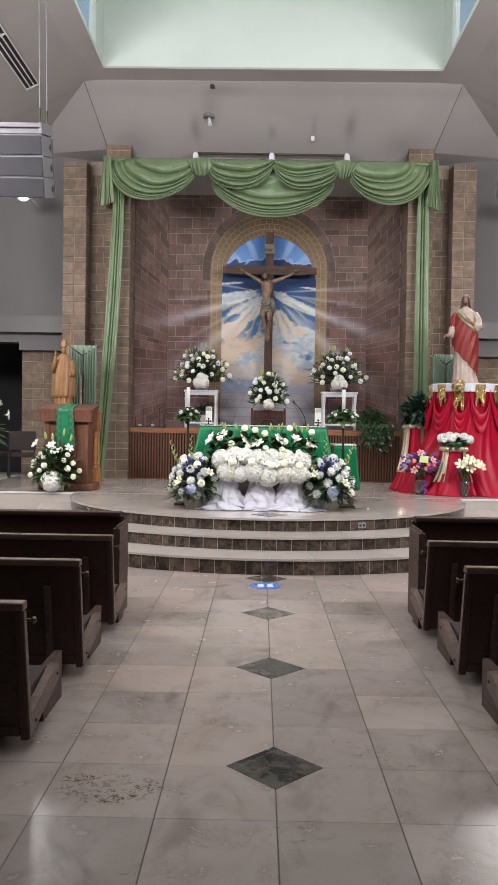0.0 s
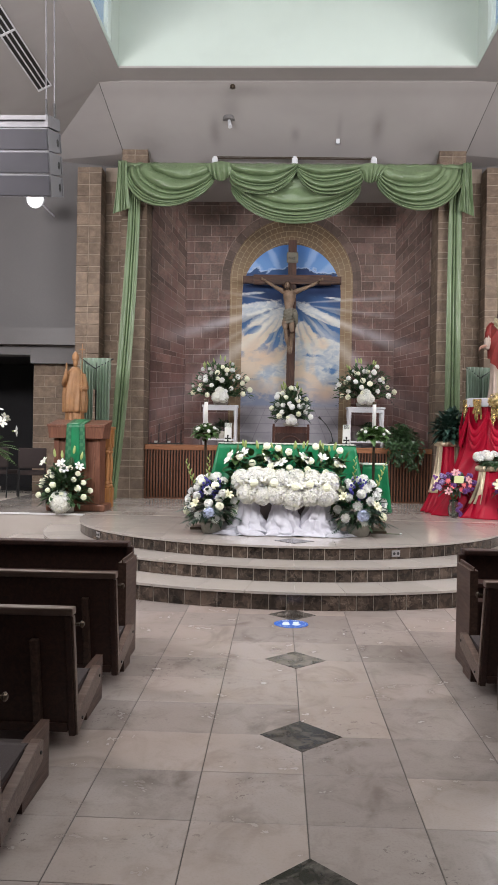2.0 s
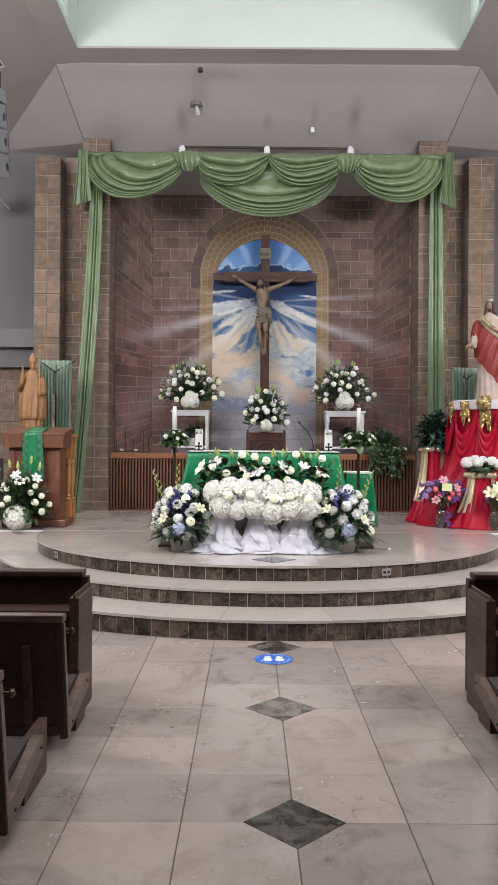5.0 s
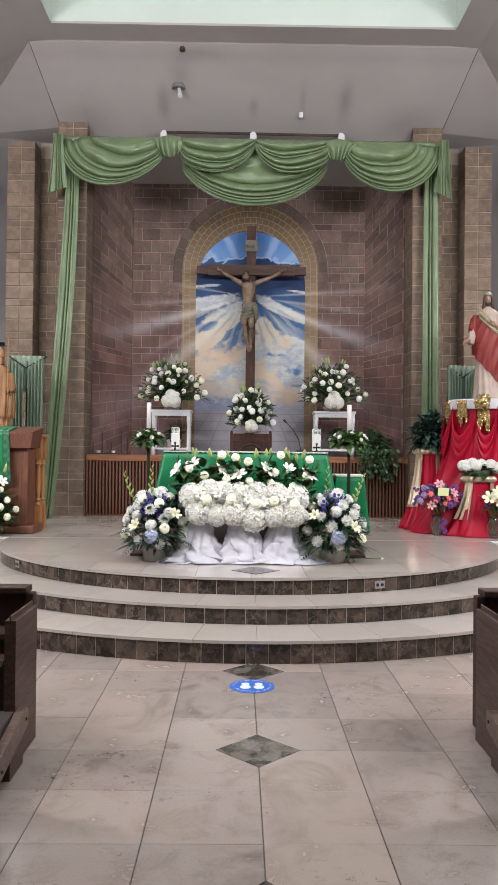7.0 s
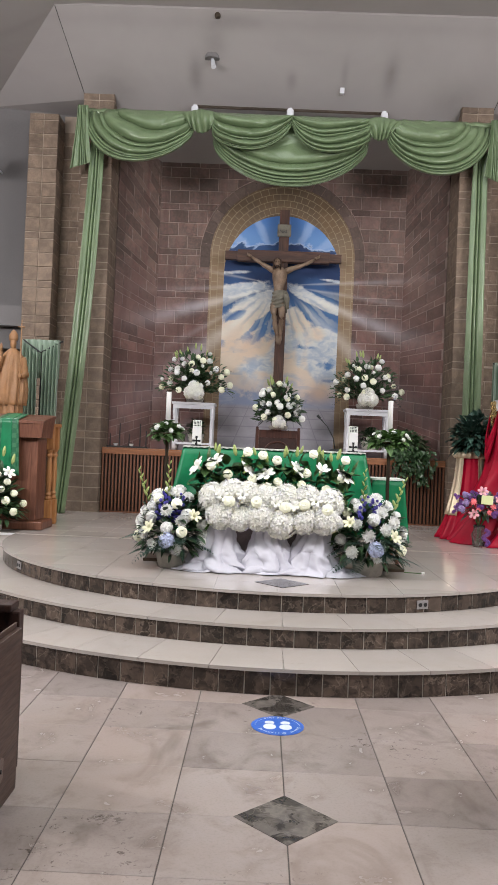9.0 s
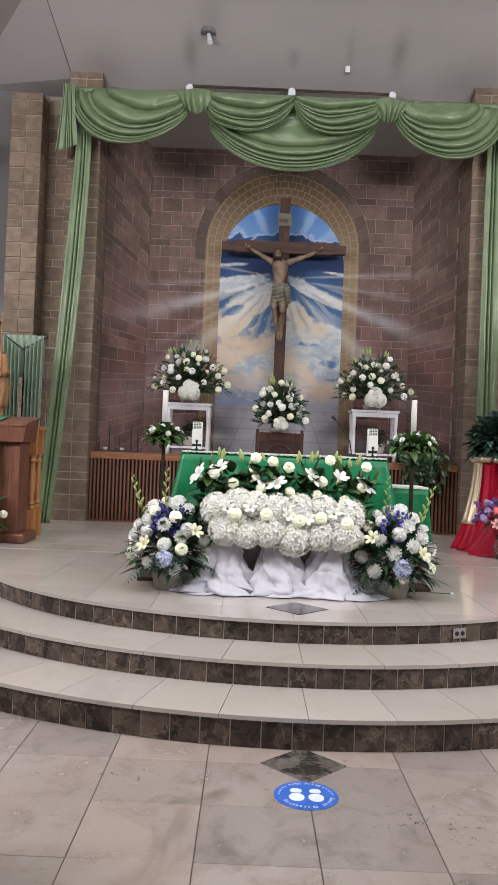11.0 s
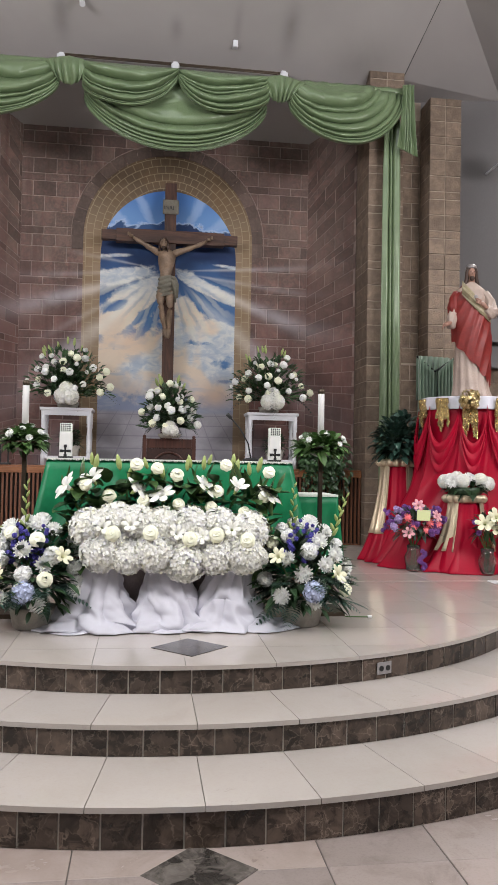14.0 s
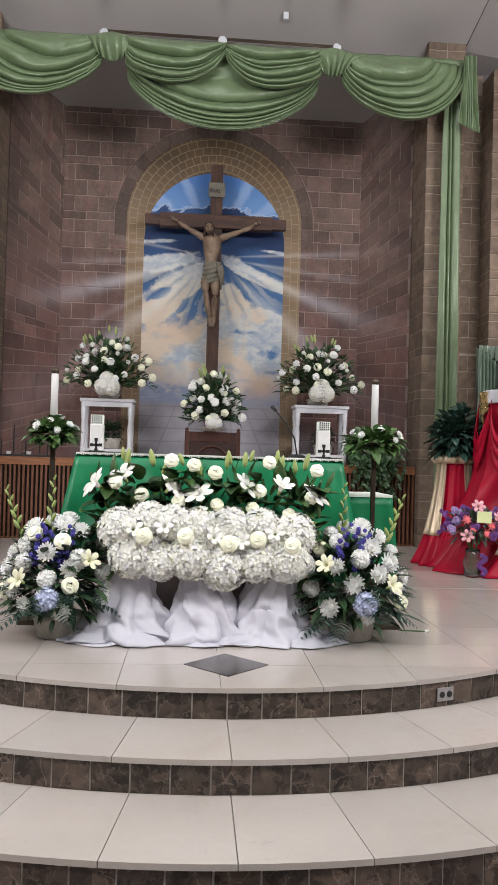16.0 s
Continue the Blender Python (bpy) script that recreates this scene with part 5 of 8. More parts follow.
# ---- flowers and leaves ----
LEAF = plain("dark_green_leaf", (0.026, 0.058, 0.023), vary=0.3, coarse=20, rough=0.42, island=0.45)
LEAF_MID = plain("mid_green_leaf", (0.052, 0.105, 0.042), vary=0.3, coarse=20, rough=0.36, island=0.5, through_light=0.25)
LEAF_LIGHT = plain("fresh_green_leaf", (0.080, 0.155, 0.045), vary=0.3, coarse=20, rough=0.40, island=0.45, through_light=0.25)
LEAF_BLUE = plain("blue_green_leaf", (0.026, 0.062, 0.046), vary=0.3, coarse=20, rough=0.4, island=0.5)
LEAF_GREY = plain("grey_eucalyptus", (0.065, 0.085, 0.068), vary=0.3, coarse=20, rough=0.6, island=0.4)
PETAL = plain("white_petal", (0.90, 0.90, 0.87), vary=0.03, coarse=30, rough=0.5, island=0.08, through_light=0.15)
PETAL_CREAM = plain("cream_petal", (0.90, 0.90, 0.70), vary=0.03, coarse=30, rough=0.5, island=0.1, through_light=0.15)
PETAL_HYDR = plain("hydrangea_white_petal", (0.88, 0.87, 0.81), vary=0.05, coarse=30, rough=0.6, island=0.08, through_light=0.45)
PETAL_BLUE = plain("violet_blue_petal", (0.10, 0.085, 0.42), vary=0.2, coarse=30, rough=0.5, island=0.4)
PETAL_LILAC = plain("pale_blue_petal", (0.50, 0.55, 0.74), vary=0.15, coarse=30, rough=0.5, island=0.3)
PETAL_PURPLE = plain("purple_petal", (0.20, 0.07, 0.30), vary=0.2, coarse=30, rough=0.5, island=0.4)
PETAL_PINK = plain("coral_pink_petal", (0.86, 0.24, 0.26), vary=0.15, coarse=30, rough=0.5, island=0.2)
PETAL_YELLOW = plain("pale_yellow_petal", (0.86, 0.84, 0.60), vary=0.1, coarse=30, rough=0.5, island=0.15)
STEM = plain("green_stem", (0.06, 0.13, 0.03), rough=0.5)
BUD = plain("yellow_green_bud", (0.40, 0.48, 0.17), vary=0.2, rough=0.5)
POT = plain("woven_grey_pot", (0.42, 0.39, 0.34), vary=0.15, coarse=20, fine=120, rough=0.7)
rng = random.Random(7)


def petal(bm, base, tip_dir, up, length, width, curl, index=0, nl=3):
    """A cupped petal from base along tip_dir, bending towards up."""
    d, u = Vector(tip_dir).normalized(), Vector(up).normalized()
    s = d.cross(u).normalized()
    rows = []
    for i in range(nl + 1):
        t = i / nl
        c = Vector(base) + d * (length * t) + u * (curl * t * t * length)
        w = width * (0.35 + 1.3 * t * (1.35 - t)) * 0.5 if t < 1 else width * 0.18
        cup = u * (0.18 * width)
        rows.append([bm.verts.new(c - s * w + cup), bm.verts.new(c), bm.verts.new(c + s * w + cup)])
    for a, b in zip(rows, rows[1:]):
        for k in range(2):
            bm.faces.new((a[k], a[k + 1], b[k + 1], b[k])).material_index = index


def rose_mesh(r, material, seed):
    """A half-open rose as one surface: petal rims climb round it in a spiral, each standing a little off the next."""
    rd = random.Random(seed)
    bm = bmesh.new()
    turn, wave = rd.uniform(0, 6), rd.uniform(0, 6)
    def fn(u, v):
        a = 2 * math.pi * u
        ring = 4.4 * v + u + 0.26 * math.sin(2.5 * a * (1 if v > 0.5 else 0.8) + wave + 5 * v)
        f = ring - math.floor(ring)
        rim = f ** 1.6 * min(1.0, (1 - f) * 9) * (0.55 + 0.45 * v)
        polar = math.pi * 0.78 * v
        q = r * (0.87 + 0.32 * rim) * (0.93 + 0.14 * abs(math.sin(2.5 * a + turn + 4 * v)) * v) * (1 + 0.05 * math.sin(5 * a + turn) * v * v)
        return Vector((q * math.sin(polar) * math.cos(a), q * math.sin(polar) * math.sin(a), r * 0.62 + q * 0.86 * math.cos(polar) + 0.05 * r * rim))
    sheet(bm, fn, 44, 52)
    bmesh.ops.remove_doubles(bm, verts=bm.verts[:], dist=1e-5)
    return as_mesh("rose", bm, material, True)


def daisy_mesh(r, material, n=38, seed=0):
    rd = random.Random(seed)
    bm = bmesh.new()
    for k in range(n):
        a = k * 2.39996
        t = (k + 2) / (n + 2)
        out = Vector((math.cos(a), math.sin(a), 0))
        d = (out * (0.25 + 1.6 * t) + Vector((0, 0, 1.25 - 1.1 * t)) + Vector((rd.uniform(-.1, .1), rd.uniform(-.1, .1), 0))).normalized()
        petal(bm, (0, 0, 0), d, Vector((0, 0, 1)) - out * 0.3, r * (0.55 + 0.45 * t), r * 0.30, 0.22, 0, 2)
    ball(bm, (0, 0, r * 0.22), r * 0.46, (1, 1, 0.8), 10)
    return as_mesh("chrysanthemum", bm, material, True)


def lily_mesh(r, material, open_=1.0):
    """A trumpet whose rim parts into six recurved points."""
    bm = bmesh.new()
    def fn(u, v):
        a = 2 * math.pi * u
        tip = abs(math.cos(3 * a)) ** 0.55
        part_ = max(0.0, (v - 0.5) / 0.5)
        reach = 1 - 0.45 * part_ * (1 - tip)
        q = r * (0.08 + 0.26 * v + 0.72 * open_ * part_ ** 1.25 * tip)
        z = r * 1.25 * v * reach - 0.45 * r * open_ * part_ ** 2.5 * tip
        return Vector((q * math.cos(a), q * math.sin(a), z))
    sheet(bm, fn, 72, 8)
    for f in bm.faces:
        f.material_index = 1 if f.calc_center_median().z < 0.36 * r else 0
    return as_mesh("lily", bm, [material, BUD], True)


def hydrangea_mesh(r, material, n=85, seed=0, size=0.24):
    rd = random.Random(seed)
    bm = bmesh.new()
    for k in range(n):
        z = 1 - 1.5 * (k + 0.5) / n
        a = k * 2.39996
        q = math.sqrt(max(0, 1 - z * z))
        nrm = Vector((q * math.cos(a), q * math.sin(a), z))
        c = nrm * r * rd.uniform(0.90, 1.08)
        side = nrm.orthogonal().normalized()
        side.rotate(Matrix.Rotation(rd.uniform(0, 6), 3, nrm))
        other = nrm.cross(side)
        for j in range(4):
            d = (side * math.cos(j * math.pi / 2) + other * math.sin(j * math.pi / 2) + nrm * 0.24).normalized()
            s = d.cross(nrm).normalized()
            w = r * size * 0.5
            p0, p1, p2, p3 = c, c + d * w + s * w * 0.85, c + d * w * 1.9 + nrm * w * 0.25, c + d * w - s * w * 0.85
            bm.faces.new([bm.verts.new(p) for p in (p0, p1, p2, p3)])
    ball(bm, (0, 0, 0), r * 0.94, (1, 1, 1), 12)
    return as_mesh("hydrangea", bm, material, False)


def bud_mesh(length, r):
    return as_mesh("bud", lathe(bmesh.new(), [(r * 0.3, 0), (r * 0.9, length * 0.2), (r, length * 0.5), (r * 0.6, length * 0.85), (r * 0.05, length)], n=8), BUD, True)


ROSES = [rose_mesh(0.040, PETAL_CREAM, k) for k in range(3)]
WHITE_ROSES = [rose_mesh(0.040, PETAL, 10 + k) for k in range(3)]
CARNATIONS = [hydrangea_mesh(0.036, PETAL, 80, 40 + k, 0.40) for k in range(2)]
MUMS = [daisy_mesh(0.062, PETAL, 64, k) for k in range(3)]
LILIES = [lily_mesh(0.10, PETAL_HYDR), lily_mesh(0.095, PETAL_HYDR, 0.55)]
BURIED_LILY = lily_mesh(0.075, PETAL_HYDR, 0.7)
PALE_PINK_LILY = lily_mesh(0.085, plain("pale_pink_petal", (0.84, 0.42, 0.46), vary=0.15, coarse=30, rough=0.5, island=0.2), 0.9)
YELLOW_LILY = lily_mesh(0.10, PETAL_YELLOW, 0.8)
PETAL_MAUVE = plain("mauve_petal", (0.44, 0.33, 0.60), vary=0.2, coarse=30, rough=0.5, island=0.3)
PINK_DAISY = daisy_mesh(0.055, PETAL_PINK, 30, 5)
HYDR = [hydrangea_mesh(0.105, PETAL_HYDR, 250, k, 0.25) for k in range(3)]
HYDR_BLUE = hydrangea_mesh(0.06, PETAL_LILAC, 60, 9, 0.35)
LARKSPUR = hydrangea_mesh(0.026, PETAL_BLUE, 20, 12, 0.95)
STATICE = hydrangea_mesh(0.024, PETAL_PURPLE, 22, 13, 0.85)
STATICE_PALE = hydrangea_mesh(0.026, PETAL_MAUVE, 22, 14, 0.85)
BUDS = bud_mesh(0.10, 0.017)


def leaf(bm, base, direction, up, length, width, droop=0.25, n=3, index=0):
    d = Vector(direction).normalized()
    s = d.cross(Vector(up))
    s = s.normalized() if s.length > 1e-4 else d.orthogonal().normalized()
    nrm = s.cross(d).normalized()
    rows = []
    for i in range(n + 1):
        t = i / n
        c = Vector(base) + d * (length * t) - nrm * 0 - Vector((0, 0, 1)) * (droop * t * t * length)
        w = width * 0.5 * math.sin(math.pi * min(1, 0.12 + 0.88 * t)) if i < n else 0.0
        if i < n:
            rows.append([bm.verts.new(c - s * w + nrm * w * 0.35), bm.verts.new(c), bm.verts.new(c + s * w + nrm * w * 0.35)])
        else:
            rows.append([bm.verts.new(c)])
    for a, b in zip(rows, rows[1:]):
        if len(b) == 3:
            for k in range(2):
                bm.faces.new((a[k], a[k + 1], b[k + 1], b[k])).material_index = index
        else:
            bm.faces.new((a[0], a[1], b[0])).material_index = index
            bm.faces.new((a[1], a[2], b[0])).material_index = index


def frond(bm, base, direction, length, width, n=12, droop=0.5, index=0):
    """A fern frond or leafy twig."""
    d = Vector(direction).normalized()
    s = d.cross(Vector((0, 0, 1)))
    s = s.normalized() if s.length > 1e-3 else Vector((1, 0, 0))
    prev = None
    for i in range(n + 1):
        t = i / n
        c = Vector(base) + d * (length * t) - Vector((0, 0, 1)) * (droop * t * t * length)
        if prev is not None:
            along = (c - prev).normalized()
            for k in (-1, 1):
                w = width * math.sin(math.pi * (0.12 + 0.8 * t))
                leaf(bm, c, along * 0.55 + s * k, Vector((0, 0, 1)), w, w * 0.32, 0.15, 2, index)
        prev = c


def dome_direction(k, n, spread, rd, front=0.0):
    z = 1 - spread * (k + 0.5) / n
    a = k * 2.39996 + rd.uniform(-0.25, 0.25)
    q = math.sqrt(max(0.0, 1 - z * z))
    d = Vector((q * math.cos(a), q * math.sin(a) - front, z))
    return d.normalized()


def bloom(mesh, ob, at, facing, scale=1.0, name=None, label=""):
    o = part(name or mesh.name.split(".")[0], mesh, None, ob, label)
    q = Vector(facing).to_track_quat("Z", "Y")
    o.matrix_basis = Matrix.LocRotScale(Vector(at), q @ Euler((0, 0, rng.uniform(0, 6))).to_quaternion(), Vector((scale,) * 3))
    return o


def foliage_dome(bm, centre, rx, rz, n, rd, length=(0.10, 0.18), width=0.35, spread=1.45, inner=0.35, droop=0.2, index=0):
    c = Vector(centre)
    for k in range(n):
        d = dome_direction(k, n, spread, rd)
        base = c + Vector((d.x * rx, d.y * rx, d.z * rz)) * rd.uniform(inner, 0.85)
        dd = d + Vector((rd.uniform(-.5, .5), rd.uniform(-.5, .5), rd.uniform(-.3, .4)))
        l = rd.uniform(*length)
        leaf(bm, base, dd, Vector((0, 0, 1)) + d * 0.3, l, l * width, droop, 3, index)


def urn_arrangement(at, label, pot_h, rx, rz, seed, group, roses=15, small=5, tall=True):
    """A fanned bouquet of white roses and greenery over one large hydrangea."""
    rd = random.Random(seed)
    ob = root("flower_arrangement", at, label, "flowers", group)
    part("bowl", lathe(bmesh.new(), [(0.10, 0.0), (0.12, 0.01), (0.14, pot_h * 0.9), (0.13, pot_h)], n=18), POT, ob, smooth=True)
    c = Vector((0, 0, pot_h + rz * 0.12))
    deep = rx * 0.55
    def at_dome(d, k):
        return c + Vector((d.x * rx, d.y * deep, d.z * rz)) * k
    bm = bmesh.new()
    for k in range(700):
        d = dome_direction(k, 700, 1.0, rd)
        l = rd.uniform(0.06, 0.125)
        leaf(bm, at_dome(d, rd.uniform(0.25, 0.95)), d + Vector((rd.uniform(-.6, .6), rd.uniform(-.6, .3), rd.uniform(-.3, .4))), Vector((0, -0.5, 1)), l, l * 0.5, 0.15, 3)
    part("foliage", bm, LEAF_MID, ob)
    for k in range(24):
        d = dome_direction(k, 24, 1.02, rd)
        bm = bmesh.new()
        frond(bm, at_dome(d, 0.62), d + Vector((0, 0, rd.uniform(-.25, .3))), rd.uniform(0.16, 0.34) * (rx / 0.45), 0.055, 9, 0.3 if d.z > 0.5 else 0.7)
        part("eucalyptus", bm, LEAF_GREY, ob, "grey-green eucalyptus twig")
    n = int(roses * 2.5)
    for k in range(n):
        d = dome_direction(k, n, 1.0, rd)
        if d.y > 0.15:
            continue
        bloom(rd.choice(ROSES + WHITE_ROSES), ob, at_dome(d, rd.uniform(0.70, 0.98)), d + Vector((0, -0.9, 0.3)), rd.uniform(0.95, 1.22), "rose")
    for k in range(small):
        d = dome_direction(k, small, 0.8, rd)
        bloom(rd.choice(CARNATIONS), ob, at_dome(Vector((d.x, -abs(d.y), d.z)), 0.98), d + Vector((0, -0.6, 0)), rd.uniform(0.5, 0.8), "carnation")
    for hx, hy, hz, hs in ((-0.045, -0.02, 0.05, 0.80), (0.055, -0.03, 0.045, 0.82), (0.005, 0.0, 0.125, 0.80)):
        bloom(HYDR[(seed + int(hz * 100)) % 3], ob, (hx * rx / 0.5, -deep * 0.80 + hy, pot_h + hz * rx / 0.5), (hx * 4, -1, 0.4), hs * rx / 0.5, "hydrangea")
    if tall:
        for k in range(7):
            a = rd.uniform(-0.8, 0.8)
            bloom(BUDS, ob, c + Vector((math.sin(a) * rx * 0.75, rd.uniform(-0.1, 0.0), rz * rd.uniform(0.88, 1.02) * math.cos(a * 0.7))), (math.sin(a) * 0.6, 0, 1), rd.uniform(0.8, 1.2), "bud")
    return ob


for (a, b), seed, shift in zip(STANDS, (3, 8), (0.0, -0.03)):
    urn_arrangement(((a + b) / 2 + shift, 14.50, 2.096), "rounded bouquet of white roses and greenery on a white stand", 0.08, 0.53, 0.63, seed, "bouquets before the mural", 17)
urn_arrangement((0.06, 13.88, 1.736), "white rose bouquet with a hydrangea on the tall chair", 0.05, 0.34, 0.56, 5, "bouquets before the mural", 15)


leaf_cache = {}


def leaf_mesh(rd, length, width, material):
    key = (round(length, 2), width, material.name)
    if key not in leaf_cache:
        bm = bmesh.new()
        leaf(bm, (0, 0, 0), (1, 0, 0), (0, 0, 1), key[0], key[0] * width, 0.22, 4)
        leaf_cache[key] = as_mesh("leaf", bm, material, True)
    return leaf_cache[key]


def casket_spray():
    """The long spray that hangs before the altar: hydrangeas below, roses and lilies above."""
    rd = random.Random(21)
    ob = root("floral_spray", (-0.06, 9.50, STAGE), "long spray of white hydrangeas, roses and lilies before the altar", "flowers")
    for x in (-0.44, -0.02, 0.40):
        bm = bmesh.new()
        for s in (-1, 1):
            tube(bm, [(x + s * 0.16, 0.02, 0.0), (x + s * 0.02, 0.05, 0.40)], 0.013, 6)
        part("easel_leg", bm, AMBO_WOOD, ob)
    part("tray", boxed((-0.62, -0.06, 0.38), (0.58, 0.12, 0.43), 0.01), AMBO_WOOD, ob)
    for k in range(260):
        x = rd.uniform(-0.66, 0.64)
        z = rd.uniform(0.46, 0.92) - 0.12 * abs(x)
        d = Vector((x * 0.6 + rd.uniform(-.8, .8), -0.6 + rd.uniform(-.4, .6), rd.uniform(-0.3, 0.9) if z > 0.55 else rd.uniform(-1.0, 0.2)))
        l = rd.uniform(0.10, 0.19)
        d.y -= 0.35
        part("leaf", leaf_mesh(rd, l, 0.60, LEAF_LIGHT if k % 5 < 3 else LEAF_MID), None, ob).matrix_basis = Matrix.LocRotScale(Vector((x, rd.uniform(-0.06, 0.07), z)), d.to_track_quat("X", "Z"), None)
    for k in range(90):
        x = rd.uniform(-0.66, 0.66)
        d = Vector((rd.uniform(-.6, .6), rd.uniform(-.6, .1), 1))
        part("lily_leaf", leaf_mesh(rd, rd.uniform(0.09, 0.15), 0.22, LEAF_LIGHT), None, ob).matrix_basis = Matrix.LocRotScale(Vector((x, rd.uniform(-0.08, 0.05), rd.uniform(0.66, 0.90))), d.to_track_quat("X", "Y"), None)
    for x, z, size in ((-0.41, 0.465, 1.0), (-0.25, 0.44, 0.85), (-0.09, 0.465, 1.0), (0.09, 0.42, 1.08), (0.27, 0.45, 0.98), (0.44, 0.455, 1.0), (0.53, 0.43, 0.55),
                       (-0.48, 0.60, 0.98), (-0.33, 0.65, 0.9), (-0.19, 0.64, 0.88), (-0.04, 0.62, 0.92), (0.12, 0.62, 0.95), (0.29, 0.625, 0.9), (0.48, 0.59, 1.0), (-0.34, 0.54, 0.8), (0.18, 0.53, 0.8), (0.36, 0.54, 0.75), (0.0, 0.54, 0.8)):
        bloom(HYDR[int((x + z) * 97) % 3], ob, (x, -0.15 + 0.25 * (z - 0.45) + rd.uniform(-0.015, 0.015), z), (rd.uniform(-.3, .3), -1, 0.35), size * 1.11, "hydrangea")
    for x, z in ((-0.336, 0.577), (-0.118, 0.58), (0.108, 0.545), (0.274, 0.57), (0.46, 0.54)):
        bloom(rd.choice(ROSES), ob, (x, -0.235, z), (rd.uniform(-.3, .3), -1, 0.25), 1.12, "rose")
    for x, z in ((-0.41, 0.60), (-0.23, 0.615), (0.02, 0.565), (0.19, 0.54), (0.366, 0.59)):
        bloom(BURIED_LILY, ob, (x, -0.205, z), (rd.uniform(-.5, .5), -1, 0.6), 0.85, "lily")
    for x, z in ((-0.21, 0.975), (-0.09, 0.955), (0.03, 0.915), (0.33, 0.98), (-0.50, 0.85), (-0.37, 0.785), (-0.166, 0.755), (0.044, 0.74), (0.24, 0.725), (0.28, 0.82), (0.45, 0.69), (0.60, 0.94), (0.57, 0.79)):
        bloom(rd.choice(ROSES), ob, (x, -0.10 + rd.uniform(-.02, .02), z), (x * 0.4 + rd.uniform(-.3, .3), -0.9, 0.55), rd.uniform(0.90, 1.02), "rose")
    for x, z, turn in ((-0.24, 0.86, 0.9), (-0.04, 0.81, -0.3), (0.175, 0.865, 0.8), (0.39, 0.865, 0.3), (-0.45, 0.91, -0.5), (0.565, 0.82, 0.6), (-0.58, 0.87, -1.2)):
        bloom(LILIES[int(x * 50) % 2], ob, (x, -0.09, z - 0.05), (turn * 1.0, -0.5, 0.8), rd.uniform(0.8, 0.95), "lily")
    for x, z in ((-0.48, 0.98), (-0.46, 0.95), (-0.31, 0.95), (-0.145, 0.96), (-0.05, 0.90), (0.10, 0.95), (0.12, 0.97), (0.20, 0.96), (0.23, 0.99), (0.40, 0.93), (0.38, 0.97), (0.54, 0.95), (0.49, 0.93), (-0.26, 0.90)):
        bloom(BUDS, ob, (x, -0.04, z), (rd.uniform(-.35, .35), -0.25, 1), rd.uniform(0.7, 1.1), "bud")
    return ob


casket_spray()


INNER_GREY = cloth("grey_textured_cloth", (0.20, 0.165, 0.165), 0.7, 0.0, 0.35, 120)


def spray_cloth():
    """White cloth bunched under the spray, spilling over the floor."""
    ob = root("white_drape", (-0.06, 9.40, STAGE), "white satin cloth gathered below the altar spray", "drapery")
    for x, w, seed in ((-0.43, 0.27, 0.3), (-0.02, 0.26, 2.1), (0.38, 0.27, 4.4)):
        def fn(u, v, x=x, w=w, seed=seed):
            a = (u - 0.5) * math.pi * 1.1
            spread = 0.40 + 0.16 * v + 0.46 * v ** 2.6
            ph = 4.2 * u + 0.55 * math.sin(2.6 * v + seed) + 0.25 * math.sin(6 * v + 2 * seed + 5 * u)
            deep = 0.30 * (pleat(ph - math.floor(ph)) - 0.5) * (0.4 + 0.8 * v)
            crease = 1 - abs(noise.noise(Vector((u * 5.5 + seed - v * 2.5, v * 3.0 + u * 3, seed)))) * 2.2
            rough = 0.30 * crease + 0.12 * noise.noise(Vector((u * 14 - v * 6, v * 10 + seed, 2.0)))
            r = w * spread * (1 + deep + rough * (0.25 + 0.75 * v))
            lift = 0.035 * max(0.0, noise.noise(Vector((u * 7 + seed, v * 6, 5.0)))) * (v > 0.55)
            return Vector((x + r * math.sin(a) + 0.05 * v * math.sin(seed), 0.06 - 0.62 * r * math.cos(a) - 0.03 * v, max(0.006, 0.43 * (1 - v) ** 1.25 + lift + 0.006)))
        bm = bmesh.new()
        sheet(bm, fn, 110, 34)
        part("gather", bm, TULLE, ob, smooth=True).modifiers.new("thickness", "SOLIDIFY").thickness = 0.003
    part("inner_panel", boxed((-0.52, 0.085, 0.004), (0.48, 0.10, 0.40), 0.004), INNER_GREY, ob, "grey textured cloth behind the gathers")
    def puddle(u, v):
        s = 2 * u - 1
        z = 0.034 + 0.055 * noise.noise(Vector((s * 5, v * 2.2, 1.0))) + 0.035 * noise.noise(Vector((s * 13 + v * 3, v * 5, 4.0)))
        edge = min(1, (1 - abs(s)) * 8) * min(1, (1 - v) * 4)
        return Vector((s * 0.80, 0.10 - 0.27 * v * (0.75 + 0.25 * math.cos(9 * s)) - 0.03, max(0.004, z * (0.25 + 0.75 * edge) * (1 - 0.3 * v))))
    bm = bmesh.new()
    sheet(bm, puddle, 200, 26)
    part("puddled_hem", bm, TULLE, ob, smooth=True).modifiers.new("thickness", "SOLIDIFY").thickness = 0.003
    return ob


spray_cloth()


